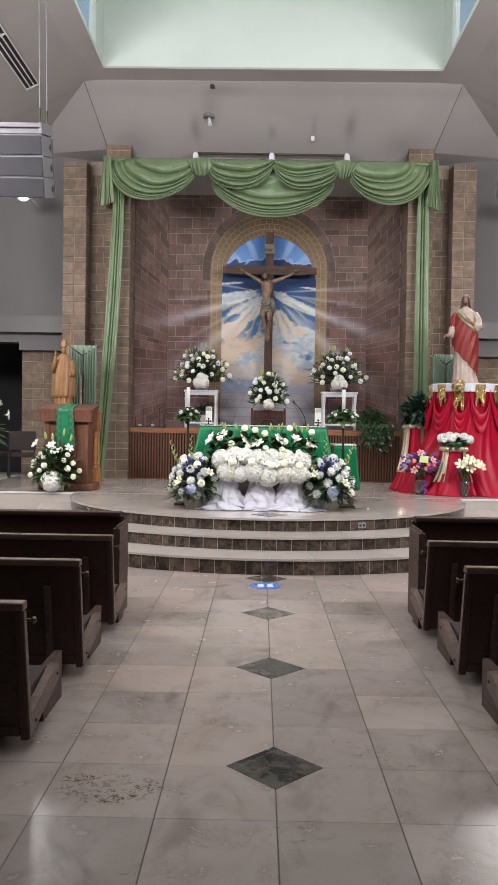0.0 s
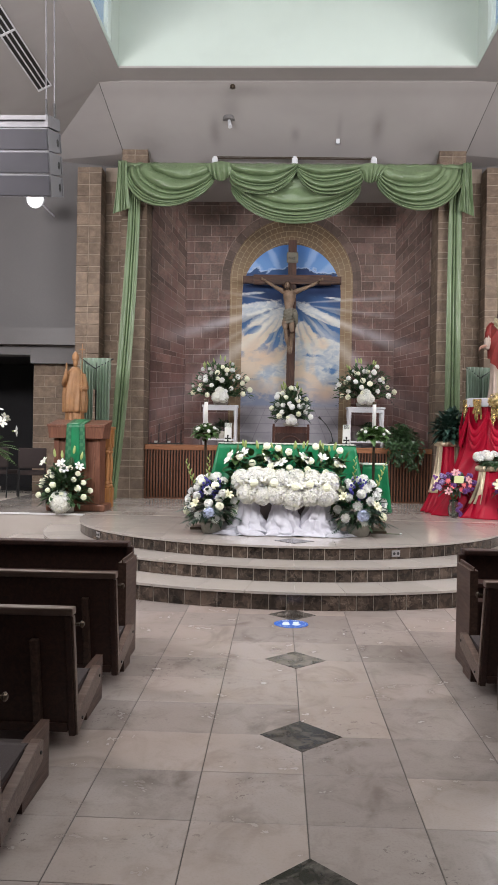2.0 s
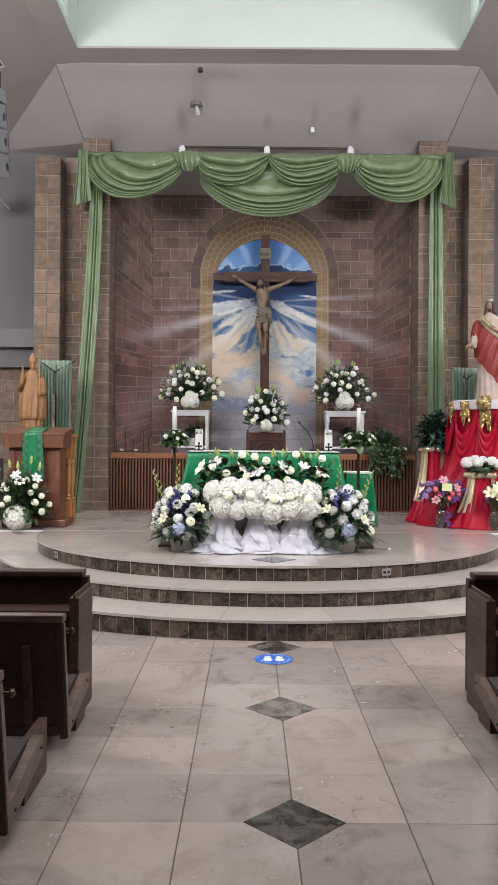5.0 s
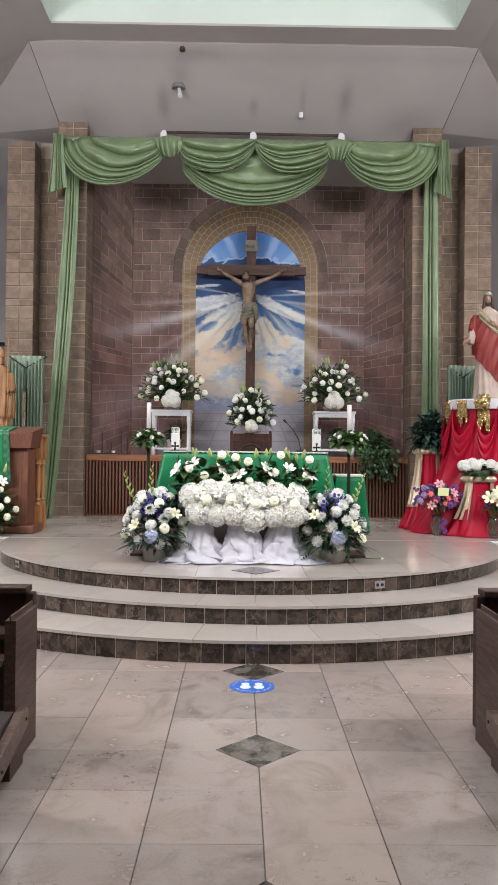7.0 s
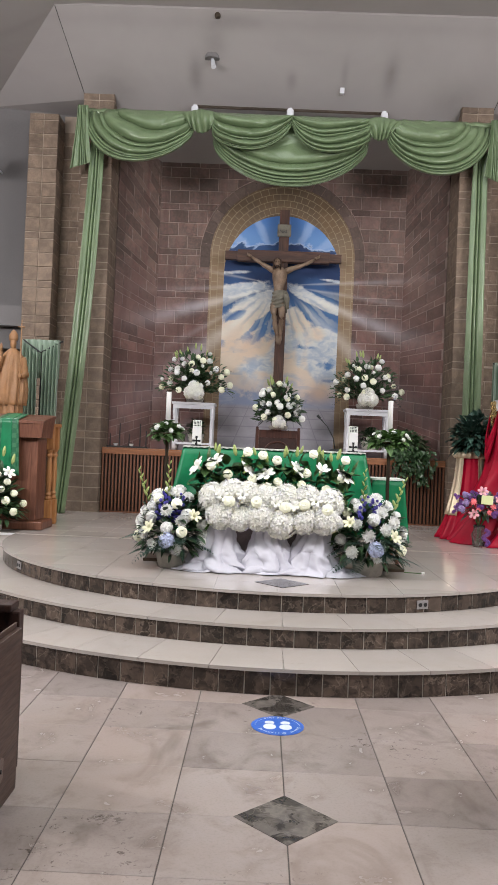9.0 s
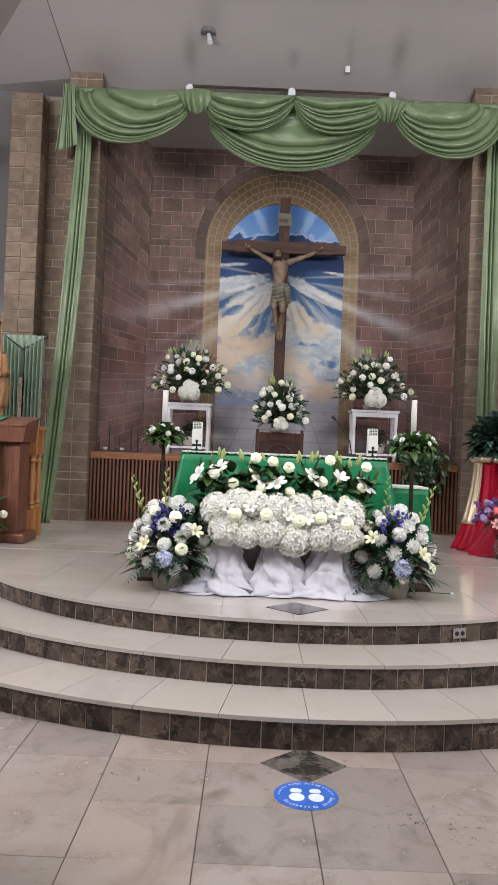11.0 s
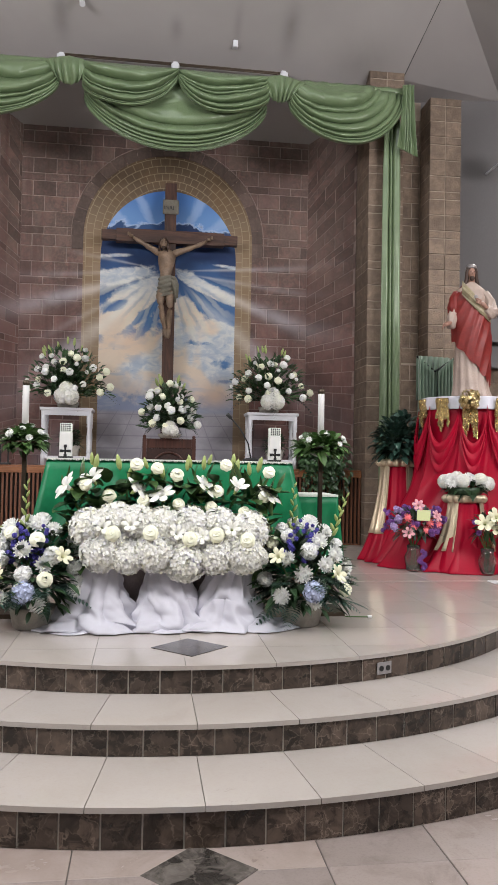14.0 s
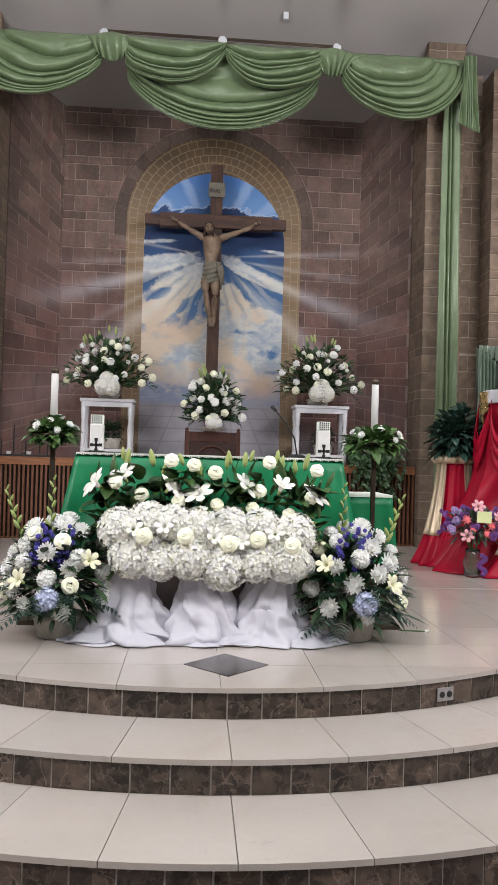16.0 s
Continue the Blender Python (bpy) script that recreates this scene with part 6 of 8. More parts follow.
def floor_basket(x, y, seed, label, flip):
    """A tall basket of chrysanthemums, carnations, blue larkspur and gladioli."""
    rd = random.Random(seed)
    ob = root("flower_basket", (x, y, STAGE), label, "flowers", "baskets before the altar")
    part("basket", lathe(bmesh.new(), [(0.10, 0.0), (0.115, 0.01), (0.135, 0.10), (0.14, 0.13), (0.125, 0.13)], n=20), POT, ob, smooth=True)
    c = Vector((0, 0, 0.30))
    bm = bmesh.new()
    foliage_dome(bm, c, 0.32, 0.36, 520, rd, (0.07, 0.13), 0.38, 1.6)
    part("foliage", bm, LEAF, ob)
    bm = bmesh.new()
    for k in range(34):
        d = dome_direction(k, 34, 1.6, rd)
        d.z *= 0.45
        frond(bm, c + Vector((d.x * 0.13, d.y * 0.13, -0.10 + rd.uniform(-0.05, 0.1))), d + Vector((0, 0, 0.12)), rd.uniform(0.22, 0.34), 0.07, 12, 0.35)
    part("fern", bm, LEAF_BLUE, ob, "dark fern fronds")
    for k in range(46):
        d = dome_direction(k, 46, 1.3, rd)
        if d.y > 0.3:
            continue
        p = c + Vector((d.x * 0.27, d.y * 0.25, d.z * 0.36 - 0.02))
        mesh = rd.choice((MUMS[0], MUMS[1], MUMS[2], MUMS[0], CARNATIONS[0], CARNATIONS[1], ROSES[0]))
        bloom(mesh, ob, p, d + Vector((0, -0.7, 0)), rd.uniform(0.9, 1.15) * (1.15 if mesh in CARNATIONS else 1.0))
    for k in range(3):
        bx, bz = rd.uniform(-0.16, 0.16), rd.uniform(0.44, 0.50)
        for j in range(11):
            bloom(LARKSPUR, ob, (bx + 0.022 * math.sin(j * 2.4) + 0.006 * j * (-1) ** k, -0.17 + 0.02 * math.cos(j * 2.4), bz - 0.04 + 0.021 * j), (math.sin(j * 2.4), -1, 0.2), 0.62 - 0.03 * j, "larkspur")
    bloom(HYDR_BLUE, ob, (flip * 0.02, -0.28, 0.25), (0, -1, 0.2), 1.0, "hydrangea", "pale blue hydrangea")
    bloom(YELLOW_LILY, ob, (flip * 0.14, -0.25, 0.33), (flip * 0.9, -1, 0.8), 0.7, "lily", "pale yellow lily")
    bloom(YELLOW_LILY, ob, (-flip * 0.17, -0.22, 0.43), (-flip * 0.9, -1, 0.9), 0.65, "lily", "pale yellow lily")
    for gx, lean, gh in ((-0.22, -0.22, 0.80), (-0.06, 0.02, 0.86), (0.20, 0.22, 0.80)):
        pts = [(gx * 0.4, 0.0, 0.3), (gx, 0.02, 0.55), (gx + lean * 0.4, 0.02, gh)]
        spike = part("gladiolus", tube(bmesh.new(), pts, [0.008, 0.007, 0.003], 6), STEM, ob)
        for j in range(9):
            t = j / 8
            p = Vector(pts[1]).lerp(Vector(pts[2]), t)
            o = part("bud", BUDS, None, spike)
            o.matrix_basis = Matrix.LocRotScale(p, Vector((0.5 * (-1) ** j, -0.5, 1)).to_track_quat("Z", "Y"), Vector((0.75 - 0.35 * t,) * 3))
    return ob


floor_basket(-0.87, 9.46, 31, "low basket of white chrysanthemums, blue larkspur and ferns", -1)
floor_basket(0.77, 9.47, 37, "low basket of white chrysanthemums, pale lilies and ferns", 1)


def candle_stand(x, label, wide):
    ob = root("candle_stand", (x, 9.86, STAGE), label, "candlestick", "candle stands beside the altar")
    part("post", boxed((-0.014, -0.014, 0.03), (0.014, 0.014, 1.09), 0.003), BRONZE, ob)
    part("foot", boxed((-0.15, -0.15, 0.0), (0.15, 0.15, 0.03), 0.006), BRONZE, ob)
    part("dish", lathe(bmesh.new(), [(0.03, 1.06), (0.11, 1.10), (0.13, 1.115), (0.13, 1.125), (0.04, 1.12)], n=22), BRONZE, ob, smooth=True)
    part("candle", lathe(bmesh.new(), [(0.0225, 1.12), (0.022, 1.50), (0.019, 1.505)], n=18), WAX, ob, "tall white candle", True)
    part("follower", lathe(bmesh.new(), [(0.0235, 1.490), (0.0235, 1.520), (0.010, 1.524)], n=16), BRONZE, ob, "small bronze candle cap", True)
    rd = random.Random(int(x * 100) + 500)
    bm = bmesh.new()
    foliage_dome(bm, (0, 0, 1.11), wide, 0.11, 320, rd, (0.05, 0.095), 0.72, 1.3, 0.3, 0.35)
    part("foliage", bm, LEAF_LIGHT, ob, "fresh green leaves")
    for k in range(11):
        d = dome_direction(k, 11, 0.95, rd)
        bloom(rd.choice(MUMS), ob, Vector((d.x * wide * 0.95, d.y * wide * 0.95, 1.135 + d.z * 0.085)), d + Vector((rd.uniform(-.4, .4), -0.5, 0.4)), rd.uniform(0.36, 0.58), "chrysanthemum")
    return ob


candle_stand(-1.0, "bronze candle stand ringed with leaves and white flowers", 0.14)
candle_stand(0.97, "bronze candle stand ringed with leaves and white flowers", 0.19)


def ambo_bouquet():
    rd = random.Random(77)
    ob = root("flower_arrangement", (-3.10, 11.44, STAGE), "standing bouquet of white roses and lilies before the ambo", "flowers")
    part("bowl", lathe(bmesh.new(), [(0.11, 0.0), (0.13, 0.01), (0.14, 0.12), (0.12, 0.12)], n=18), POT, ob, smooth=True)
    c = Vector((0, 0, 0.28))
    bm = bmesh.new()
    foliage_dome(bm, c, 0.35, 0.46, 520, rd, (0.09, 0.17), 0.42, 1.4)
    part("foliage", bm, LEAF_MID, ob)
    for k in range(30):
        d = dome_direction(k, 30, 1.2, rd)
        if d.y > 0.3:
            continue
        bloom(rd.choice(ROSES), ob, c + Vector((d.x * 0.34, d.y * 0.26, d.z * 0.36 - 0.03)), d + Vector((0, -0.7, 0)), rd.uniform(0.9, 1.12), "rose")
    for x, z in ((-0.22, 0.68), (0.0, 0.66), (0.22, 0.62), (0.02, 0.58)):
        bloom(LILIES[0], ob, (x, -0.15, z), (x * 4 + rd.uniform(-.5, .5), -0.8, 0.8), 0.72, "lily")
    bloom(HYDR[0], ob, (0.0, -0.20, 0.16), (0, -1, 0.3), 1.35, "hydrangea")
    for x in (-0.14, -0.04, 0.12, 0.22):
        bloom(BUDS, ob, (x, 0.0, 0.78 + 0.05 * math.sin(x * 20)), (x, 0, 1), 1.2, "bud")
    return ob


ambo_bouquet()

# ---- the draped pedestal with the painted statue ----


def hanging(bm, centre, r0, r1, z0, z1, a0, a1, folds, depth, n=80, m=30, seed=0.0, curve=1.6, squash=0.8):
    c = Vector(centre)
    def fn(u, v):
        a = a0 + (a1 - a0) * u
        ph = folds * 2 * math.pi * u + seed
        r = (r0 + (r1 - r0) * v ** curve) * (1 + depth * (0.25 + v) * math.copysign(abs(math.sin(ph)) ** 0.8, math.sin(ph)) + 0.3 * depth * math.sin(2.3 * ph + 4 * v))
        return c + Vector((r * math.sin(a), -squash * r * math.cos(a), z0 + (z1 - z0) * v))
    return sheet(bm, fn, n, m)


def robed_statue():
    """A painted robed figure with one hand held out; plain forms only."""
    bm = bmesh.new()
    robe(bm, [(0.0, 0.225, 0.19, 0.02, 0), (0.10, 0.20, 0.17, 0.01, 0), (0.35, 0.175, 0.15, 0, 0), (0.70, 0.17, 0.13, 0, 0), (0.92, 0.175, 0.12, 0, 0), (1.06, 0.185, 0.115, 0, 0), (1.135, 0.165, 0.10, 0, 0), (1.185, 0.10, 0.08, 0, 0), (1.22, 0.052, 0.055, 0, 0)], 56, 13, 0.07, 0)
    # the red mantle, from one shoulder across the body and down the far side
    def mantle(u, v):
        a = -2.1 + 4.3 * u
        top = 1.06 - 0.13 * math.sin(a * 0.75) - 0.04 * math.cos(a)
        low = 0.36 - 0.26 * math.sin(a * 0.8)
        z = top + (low - top) * v
        ph = 7 * a + 5.5 * v + 1.5 * math.sin(2 * v)
        w = 0.205 + 0.010 * v + 0.013 * (1 - 2 * abs(math.sin(ph + 0.9 * math.sin(3 * a))) ** 0.7) + 0.02 * math.sin(math.pi * v)
        w *= 1 - 0.42 * max(0.0, (z - 0.98) / 0.20) ** 1.4
        return Vector((w * math.sin(a), -0.74 * w * math.cos(a) - 0.012, z + 0.012 * math.sin(9 * a) * v))
    sheet(bm, mantle, 90, 30, 1)
    # the pale gold fold round the neck and down to the far elbow
    def sash(u, v):
        x = -0.135 + 0.34 * u
        y = -0.735 * math.sqrt(max(0.0, 0.212 ** 2 - x * x * 0.88)) - 0.020 - 0.018 * math.sin(math.pi * v)
        z = 1.145 - 0.40 * u + 0.10 * u * u + (0.15 - 0.04 * u) * (0.5 - v) + 0.004 * math.sin(7 * math.pi * v + 3 * u)
        return Vector((x, y - 0.006 * math.sin(4 * math.pi * v + 5 * u), z))
    sheet(bm, sash, 30, 30, 2)
    def sleeve(points, radii, index, folds=7):
        pts = [Vector(p) for p in points]
        loops = []
        for k, p in enumerate(pts):
            d = (pts[min(k + 1, len(pts) - 1)] - pts[max(k - 1, 0)]).normalized()
            q = d.to_track_quat("Z", "Y")
            loops.append([p + q @ Vector(((radii[k] * (1 + 0.10 * math.sin(folds * 2 * math.pi * j / 28 + k))) * math.cos(2 * math.pi * j / 28), (radii[k] * (1 + 0.10 * math.sin(folds * 2 * math.pi * j / 28 + k))) * math.sin(2 * math.pi * j / 28), 0)) for j in range(28)])
        rings(bm, loops, index=index)
    sleeve([(-0.145, 0.0, 1.10), (-0.185, -0.02, 1.03), (-0.205, -0.04, 0.95), (-0.215, -0.06, 0.88)], [0.060, 0.070, 0.068, 0.062], 1)
    sleeve([(-0.208, -0.05, 0.93), (-0.225, -0.08, 0.85), (-0.245, -0.12, 0.77), (-0.25, -0.13, 0.73)], [0.052, 0.056, 0.052, 0.046], 0)
    tube(bm, [(-0.245, -0.13, 0.78), (-0.285, -0.18, 0.765), (-0.315, -0.20, 0.755), (-0.345, -0.22, 0.735)], [0.024, 0.022, 0.026, 0.016], 10, 3)
    for f in range(4):
        tube(bm, [(-0.325 - 0.008 * f, -0.215, 0.765 - 0.012 * f), (-0.355 - 0.004 * f, -0.24, 0.745 - 0.016 * f), (-0.365, -0.255, 0.725 - 0.014 * f)], [0.009, 0.008, 0.005], 6, 3)
    sleeve([(0.145, 0.0, 1.10), (0.20, -0.03, 1.00), (0.235, -0.06, 0.89), (0.19, -0.13, 0.875), (0.145, -0.165, 0.925)], [0.062, 0.072, 0.072, 0.060, 0.046], 0)
    tube(bm, [(0.15, -0.16, 0.92), (0.10, -0.185, 0.96), (0.065, -0.195, 0.975)], [0.024, 0.026, 0.020], 10, 3)
    for f in range(4):
        tube(bm, [(0.075, -0.20, 0.962 + 0.012 * f), (0.035, -0.205, 0.972 + 0.014 * f), (0.012, -0.20, 0.980 + 0.014 * f)], [0.009, 0.008, 0.005], 6, 3)
    ball(bm, (0.015, -0.185, 1.035), 0.026, (1, 0.5, 1.1), 10, 5)
    # head
    tube(bm, [(0, 0, 1.17), (0, -0.012, 1.26)], 0.038, 10, 3)
    ball(bm, (0, -0.028, 1.315), 0.050, (0.84, 0.92, 1.32), 16, 3)
    tube(bm, [(0, -0.072, 1.332), (0, -0.084, 1.302)], [0.005, 0.010], 6, 3)
    for s in (-1, 1):
        ball(bm, (s * 0.019, -0.066, 1.326), 0.009, (1.2, 0.6, 0.55), 6, 4)
        tube(bm, [(s * 0.034, -0.03, 1.375), (s * 0.052, -0.018, 1.33), (s * 0.055, -0.015, 1.26), (s * 0.075, -0.02, 1.19), (s * 0.085, -0.03, 1.155)], [0.018, 0.022, 0.024, 0.022, 0.008], 8, 4)
    ball(bm, (0, -0.050, 1.262), 0.029, (1.0, 0.85, 1.05), 10, 4)
    ball(bm, (0, 0.012, 1.335), 0.060, (0.96, 0.9, 1.1), 14, 4)
    lathe(bm, [(0.060, 1.368), (0.063, 1.380), (0.056, 1.400), (0.036, 1.415), (0.006, 1.420)], (0, -0.006, 0), 20, index=5)
    mats = [plain("ivory_painted_plaster", (0.44, 0.34, 0.285), vary=0.12, coarse=8, rough=0.45, local=True), plain("brick_red_painted_plaster", (0.22, 0.020, 0.016), vary=0.18, coarse=14, rough=0.52, local=True),
            plain("gilt_painted_plaster", (0.30, 0.25, 0.15), vary=0.3, coarse=14, rough=0.4, local=True), plain("flesh_painted_plaster", (0.34, 0.19, 0.14), vary=0.15, rough=0.45, local=True), HAIR, plain("silver_crown", (0.30, 0.27, 0.26), rough=0.35, metal=0.5)]
    return whole("robed_statue", bm, mats, "painted plaster statue in ivory robe and red mantle", "statue", smooth=True, at=pose(3.14, 12.42, 2.165, 0, 0, -12) @ Matrix.Diagonal((0.9, 0.95, 1, 1)))


robed_statue()

LAME = plain("gold_sequin_fringe", (0.60, 0.44, 0.20), vary=0.6, coarse=60, fine=160, rough=0.25, metal=0.9, bump=1.0, depth=0.01)


BOW = plain("gold_lame_ribbon", (0.62, 0.48, 0.24), vary=0.25, coarse=30, fine=120, rough=0.28, metal=0.75)


def draped_pedestal():
    cx, cy = 3.20, 12.40
    ob = root("draped_pedestal", (cx, cy, STAGE), "tall pedestal draped in crimson satin with white and gold trim", "pedestal")
    h = 2.16 - STAGE
    part("core", boxed((-0.35, -0.25, 0), (0.35, 0.27, h - 0.02)), PEW_WOOD, ob)
    top = bmesh.new()
    hanging(top, (0, 0, 0), 0.565, 0.59, h, h - 0.13, -1.9, 1.9, 9, 0.02, 90, 8, 0.4, 1.0, 0.74)
    part("white_cloth_edge", thicken(top, 0.003), TULLE, ob, "white satin cloth", True)
    part("white_cloth_top", lathe(bmesh.new(), [(0.56, h - 0.015), (0.56, h), (0.30, h + 0.004)], n=40, squash=0.72), TULLE, ob)
    under = bmesh.new()
    hanging(under, (0, 0, 0), 0.555, 0.56, h - 0.02, h - 0.75, -1.9, 1.9, 8, 0.012, 90, 8, 0.9, 1.0, 0.73)
    part("under_cloth", thicken(under, 0.003), RED, ob, smooth=True)
    # a crimson fall hung from four peaks, spreading on the floor
    peaks = (-1.75, -1.22, -0.60, -0.137, 0.40, 0.95, 1.45, 1.8)
    def top_edge(a):
        for p, q in zip(peaks, peaks[1:]):
            if p <= a <= q:
                t = (a - p) / (q - p)
                return h - 0.09 - 0.38 * math.sin(math.pi * t) ** 0.6
        return h - 0.5
    def fall(u, v):
        a = -1.74 + 3.53 * u
        ph = a * 9 + 1.6 * math.sin(3 * v + a) + 0.8 * math.sin(4 * a)
        z0 = top_edge(a)
        near = (h - 0.09 - z0) / 0.42
        r = (0.585 + 0.42 * v ** 2.2) * (1 + (0.030 + 0.085 * v) * (2 * pleat((ph / (2 * math.pi)) % 1.0) - 1) + 0.02 * math.sin(2.1 * ph + 5 * v)) + 0.05 * near * (1 - v) ** 3
        return Vector((r * math.sin(a), -0.76 * r * math.cos(a), max(0.006, z0 * (1 - v) ** 1.05)))
    bm = bmesh.new()
    sheet(bm, fall, 220, 40)
    part("crimson_fall", thicken(bm, 0.004), RED, ob, "crimson satin in peaked folds", True)
    for p, q in zip(peaks, peaks[1:]):
        def fn(u, v, p=p, q=q):
            a = p + (q - p) * u
            s = math.sin(math.pi * u) ** 0.65
            ridge = abs(math.sin(math.pi * (2.0 + 0.6 * math.sin(9 * p)) * v + 0.8 * u)) ** 0.8
            r = 0.60 + 0.05 * s + 0.03 * ridge * s
            return Vector((r * math.sin(a), -0.77 * r * math.cos(a), h - 0.09 - 0.10 * v - 0.38 * s - 0.20 * v * s))
        b = bmesh.new()
        sheet(b, fn, 30, 40)
        part("crimson_swag", thicken(b, 0.003), RED, ob, smooth=True)
    for a, l, w in ((-1.48, 0.30, 0.20), (-0.92, 0.34, 0.20), (-0.42, 0.42, 0.20), (0.13, 0.34, 0.20), (0.67, 0.36, 0.20), (1.2, 0.34, 0.20)):
        for k in range(7):
            q = (k - 3) / 3
            aa = a + q * w * 0.5
            ll = l * (0.80 + 0.20 * math.sin(5 * k + 9 * a))
            pts = [((0.600 + 0.012 * math.cos(k * 5 + j)) * math.sin(aa + q * 0.012 * j / 6), -0.755 * (0.600 + 0.012 * math.cos(k * 5 + j)) * math.cos(aa + q * 0.012 * j / 6), h - 0.02 - ll * j / 6) for j in range(7)]
            part("gold_fringe", tube(bmesh.new(), pts, [0.014, 0.019, 0.017, 0.020, 0.017, 0.019, 0.010], 7), LAME, ob, "gold sequin fringe")
    # a bow of many ribbon loops fanned from one knot
    bow = bmesh.new()
    rd = random.Random(15)
    knot = Vector((-0.27, -0.455, h - 0.045))
    for k in range(22):
        d = dome_direction(k, 22, 1.05, rd)
        d = Vector((d.x * 1.15, -d.z * 0.75, d.y))
        side = d.cross(Vector((rd.uniform(-1, 1), rd.uniform(-1, 1), rd.uniform(-1, 1)))).normalized()
        across = d.cross(side).normalized()
        reach, wide = rd.uniform(0.085, 0.115), rd.uniform(0.020, 0.028)
        def loop(u, v, d=d, side=side, across=across, reach=reach, wide=wide):
            t = math.pi * v
            return knot + d * (reach * math.sin(t) ** 0.8) + side * (0.030 * math.sin(2 * t)) + across * (wide * (2 * u - 1) * (0.35 + 0.65 * math.sin(t)))
        sheet(bow, loop, 3, 14)
    part("gold_bow", thicken(bow, 0.002), BOW, ob, "crumpled gold ribbon bow", True)
    return ob


draped_pedestal()


def skirted_stand(x, y, h, r0, r1, label, squash=0.85, gold=((-1.55, -0.75), (0.15, 0.60))):
    ob = root("draped_stand", (x, y, STAGE), label, "stand", "draped plant stands")
    part("core", lathe(bmesh.new(), [(r0 * 0.7, 0), (r0 * 0.7, h - 0.01), (r0 * 0.9, h)], n=16), PEW_WOOD, ob)
    bm = bmesh.new()
    hanging(bm, (0, 0, 0), r0, r1, h - 0.004, 0.006, -math.pi, math.pi, 9, 0.07, 120, 26, x, 2.2, squash)
    part("crimson_skirt", thicken(bm, 0.004), RED, ob, "crimson satin skirt", True)
    for a0, a1 in gold:
        bm = bmesh.new()
        hanging(bm, (0, 0, 0), r0 + 0.025, r0 + (r1 - r0) * 0.45 + 0.03, h, h * 0.28, a0, a1, 2, 0.05, 24, 16, 1.0, 1.7, squash)
        part("gold_ribbon", thicken(bm, 0.003), GOLD, ob, "champagne satin ribbon", True)
    bm = bmesh.new()
    def collar(u, v):
        a = 2 * math.pi * u
        r = r0 + 0.03 + 0.018 * math.sin(15 * a) + 0.03 * math.sin(math.pi * v)
        return Vector((r * math.sin(a), -squash * r * math.cos(a), h + 0.02 - 0.08 * v))
    sheet(bm, collar, 120, 6)
    part("gold_collar", thicken(bm, 0.003), GOLD, ob, "gathered champagne satin collar", True)
    return ob


skirted_stand(2.47, 12.72, 1.06, 0.17, 0.40, "plant stand skirted in crimson and champagne satin")
skirted_stand(3.98, 12.60, 1.06, 0.17, 0.40, "plant stand skirted in crimson and champagne satin")
skirted_stand(2.90, 11.96, 0.72, 0.16, 0.46, "low plant stand skirted in crimson and champagne satin", 0.7, ((-1.35, -0.62), (0.55, 1.15)))


def leafy_plant(x, y, z, label, seed, rx=0.30, rz=0.40, material=LEAF_BLUE, size=(0.08, 0.15), n=520, wide=0.55, group="potted plants"):
    rd = random.Random(seed)
    ob = root("potted_plant", (x, y, z), label, "plant", group)
    part("pot", lathe(bmesh.new(), [(0.09, 0.0), (0.10, 0.01), (0.125, 0.13), (0.11, 0.13)], n=18), POT, ob, smooth=True)
    bm = bmesh.new()
    foliage_dome(bm, (0, 0, 0.18), rx, rz, n, rd, size, wide, 1.55, 0.2, 0.3)
    part("foliage", bm, material, ob)
    bm = bmesh.new()
    for k in range(24):
        d = dome_direction(k, 24, 0.9, rd)
        frond(bm, (d.x * 0.05, d.y * 0.05, 0.2), d + Vector((0, 0, 0.4)), rd.uniform(0.30, 0.44) * rz / 0.4, 0.05, 12, 0.2)
    part("fronds", bm, LEAF, ob, "upright feathery fronds")
    return ob


leafy_plant(2.47, 12.72, STAGE + 1.06, "bushy dark green potted plant on a draped stand", 51, 0.29, 0.38)
leafy_plant(3.98, 12.60, STAGE + 1.06, "bushy dark green potted plant on a draped stand", 52, 0.29, 0.38)


def ivy(x, y, z):
    rd = random.Random(61)
    ob = root("trailing_ivy", (x, y, z), "trailing green ivy spilling over the slatted cabinet", "plant")
    part("pot", lathe(bmesh.new(), [(0.11, 0.0), (0.12, 0.01), (0.14, 0.15), (0.12, 0.15)], n=18), POT, ob, smooth=True)
    bm = bmesh.new()
    foliage_dome(bm, (0, -0.02, 0.16), 0.34, 0.30, 800, rd, (0.05, 0.10), 0.7, 1.6, 0.25, 0.4)
    part("foliage", bm, LEAF_MID, ob)
    for k in range(34):
        x0 = rd.uniform(-0.33, 0.34)
        l = rd.uniform(0.10, 0.50)
        steps_ = int(l / 0.03)
        def along(j, x0=x0, k=k):
            return Vector((x0 + 0.05 * math.sin(j * 0.7 + k), -0.24 - 0.03 * math.sin(k), 0.12 - 0.034 * j))
        bm = tube(bmesh.new(), [along(j) for j in range(steps_ + 2)], 0.003, 4)
        for j in range(steps_):
            leaf(bm, along(j), (rd.uniform(-1, 1), -0.5, rd.uniform(-0.8, 0.1)), (0, -1, 0.3), rd.uniform(0.045, 0.08), 0.048, 0.2, 3)
        part("trailing_stem", bm, LEAF_MID, ob)
    return ob


ivy(1.98, 14.42, SHELF)


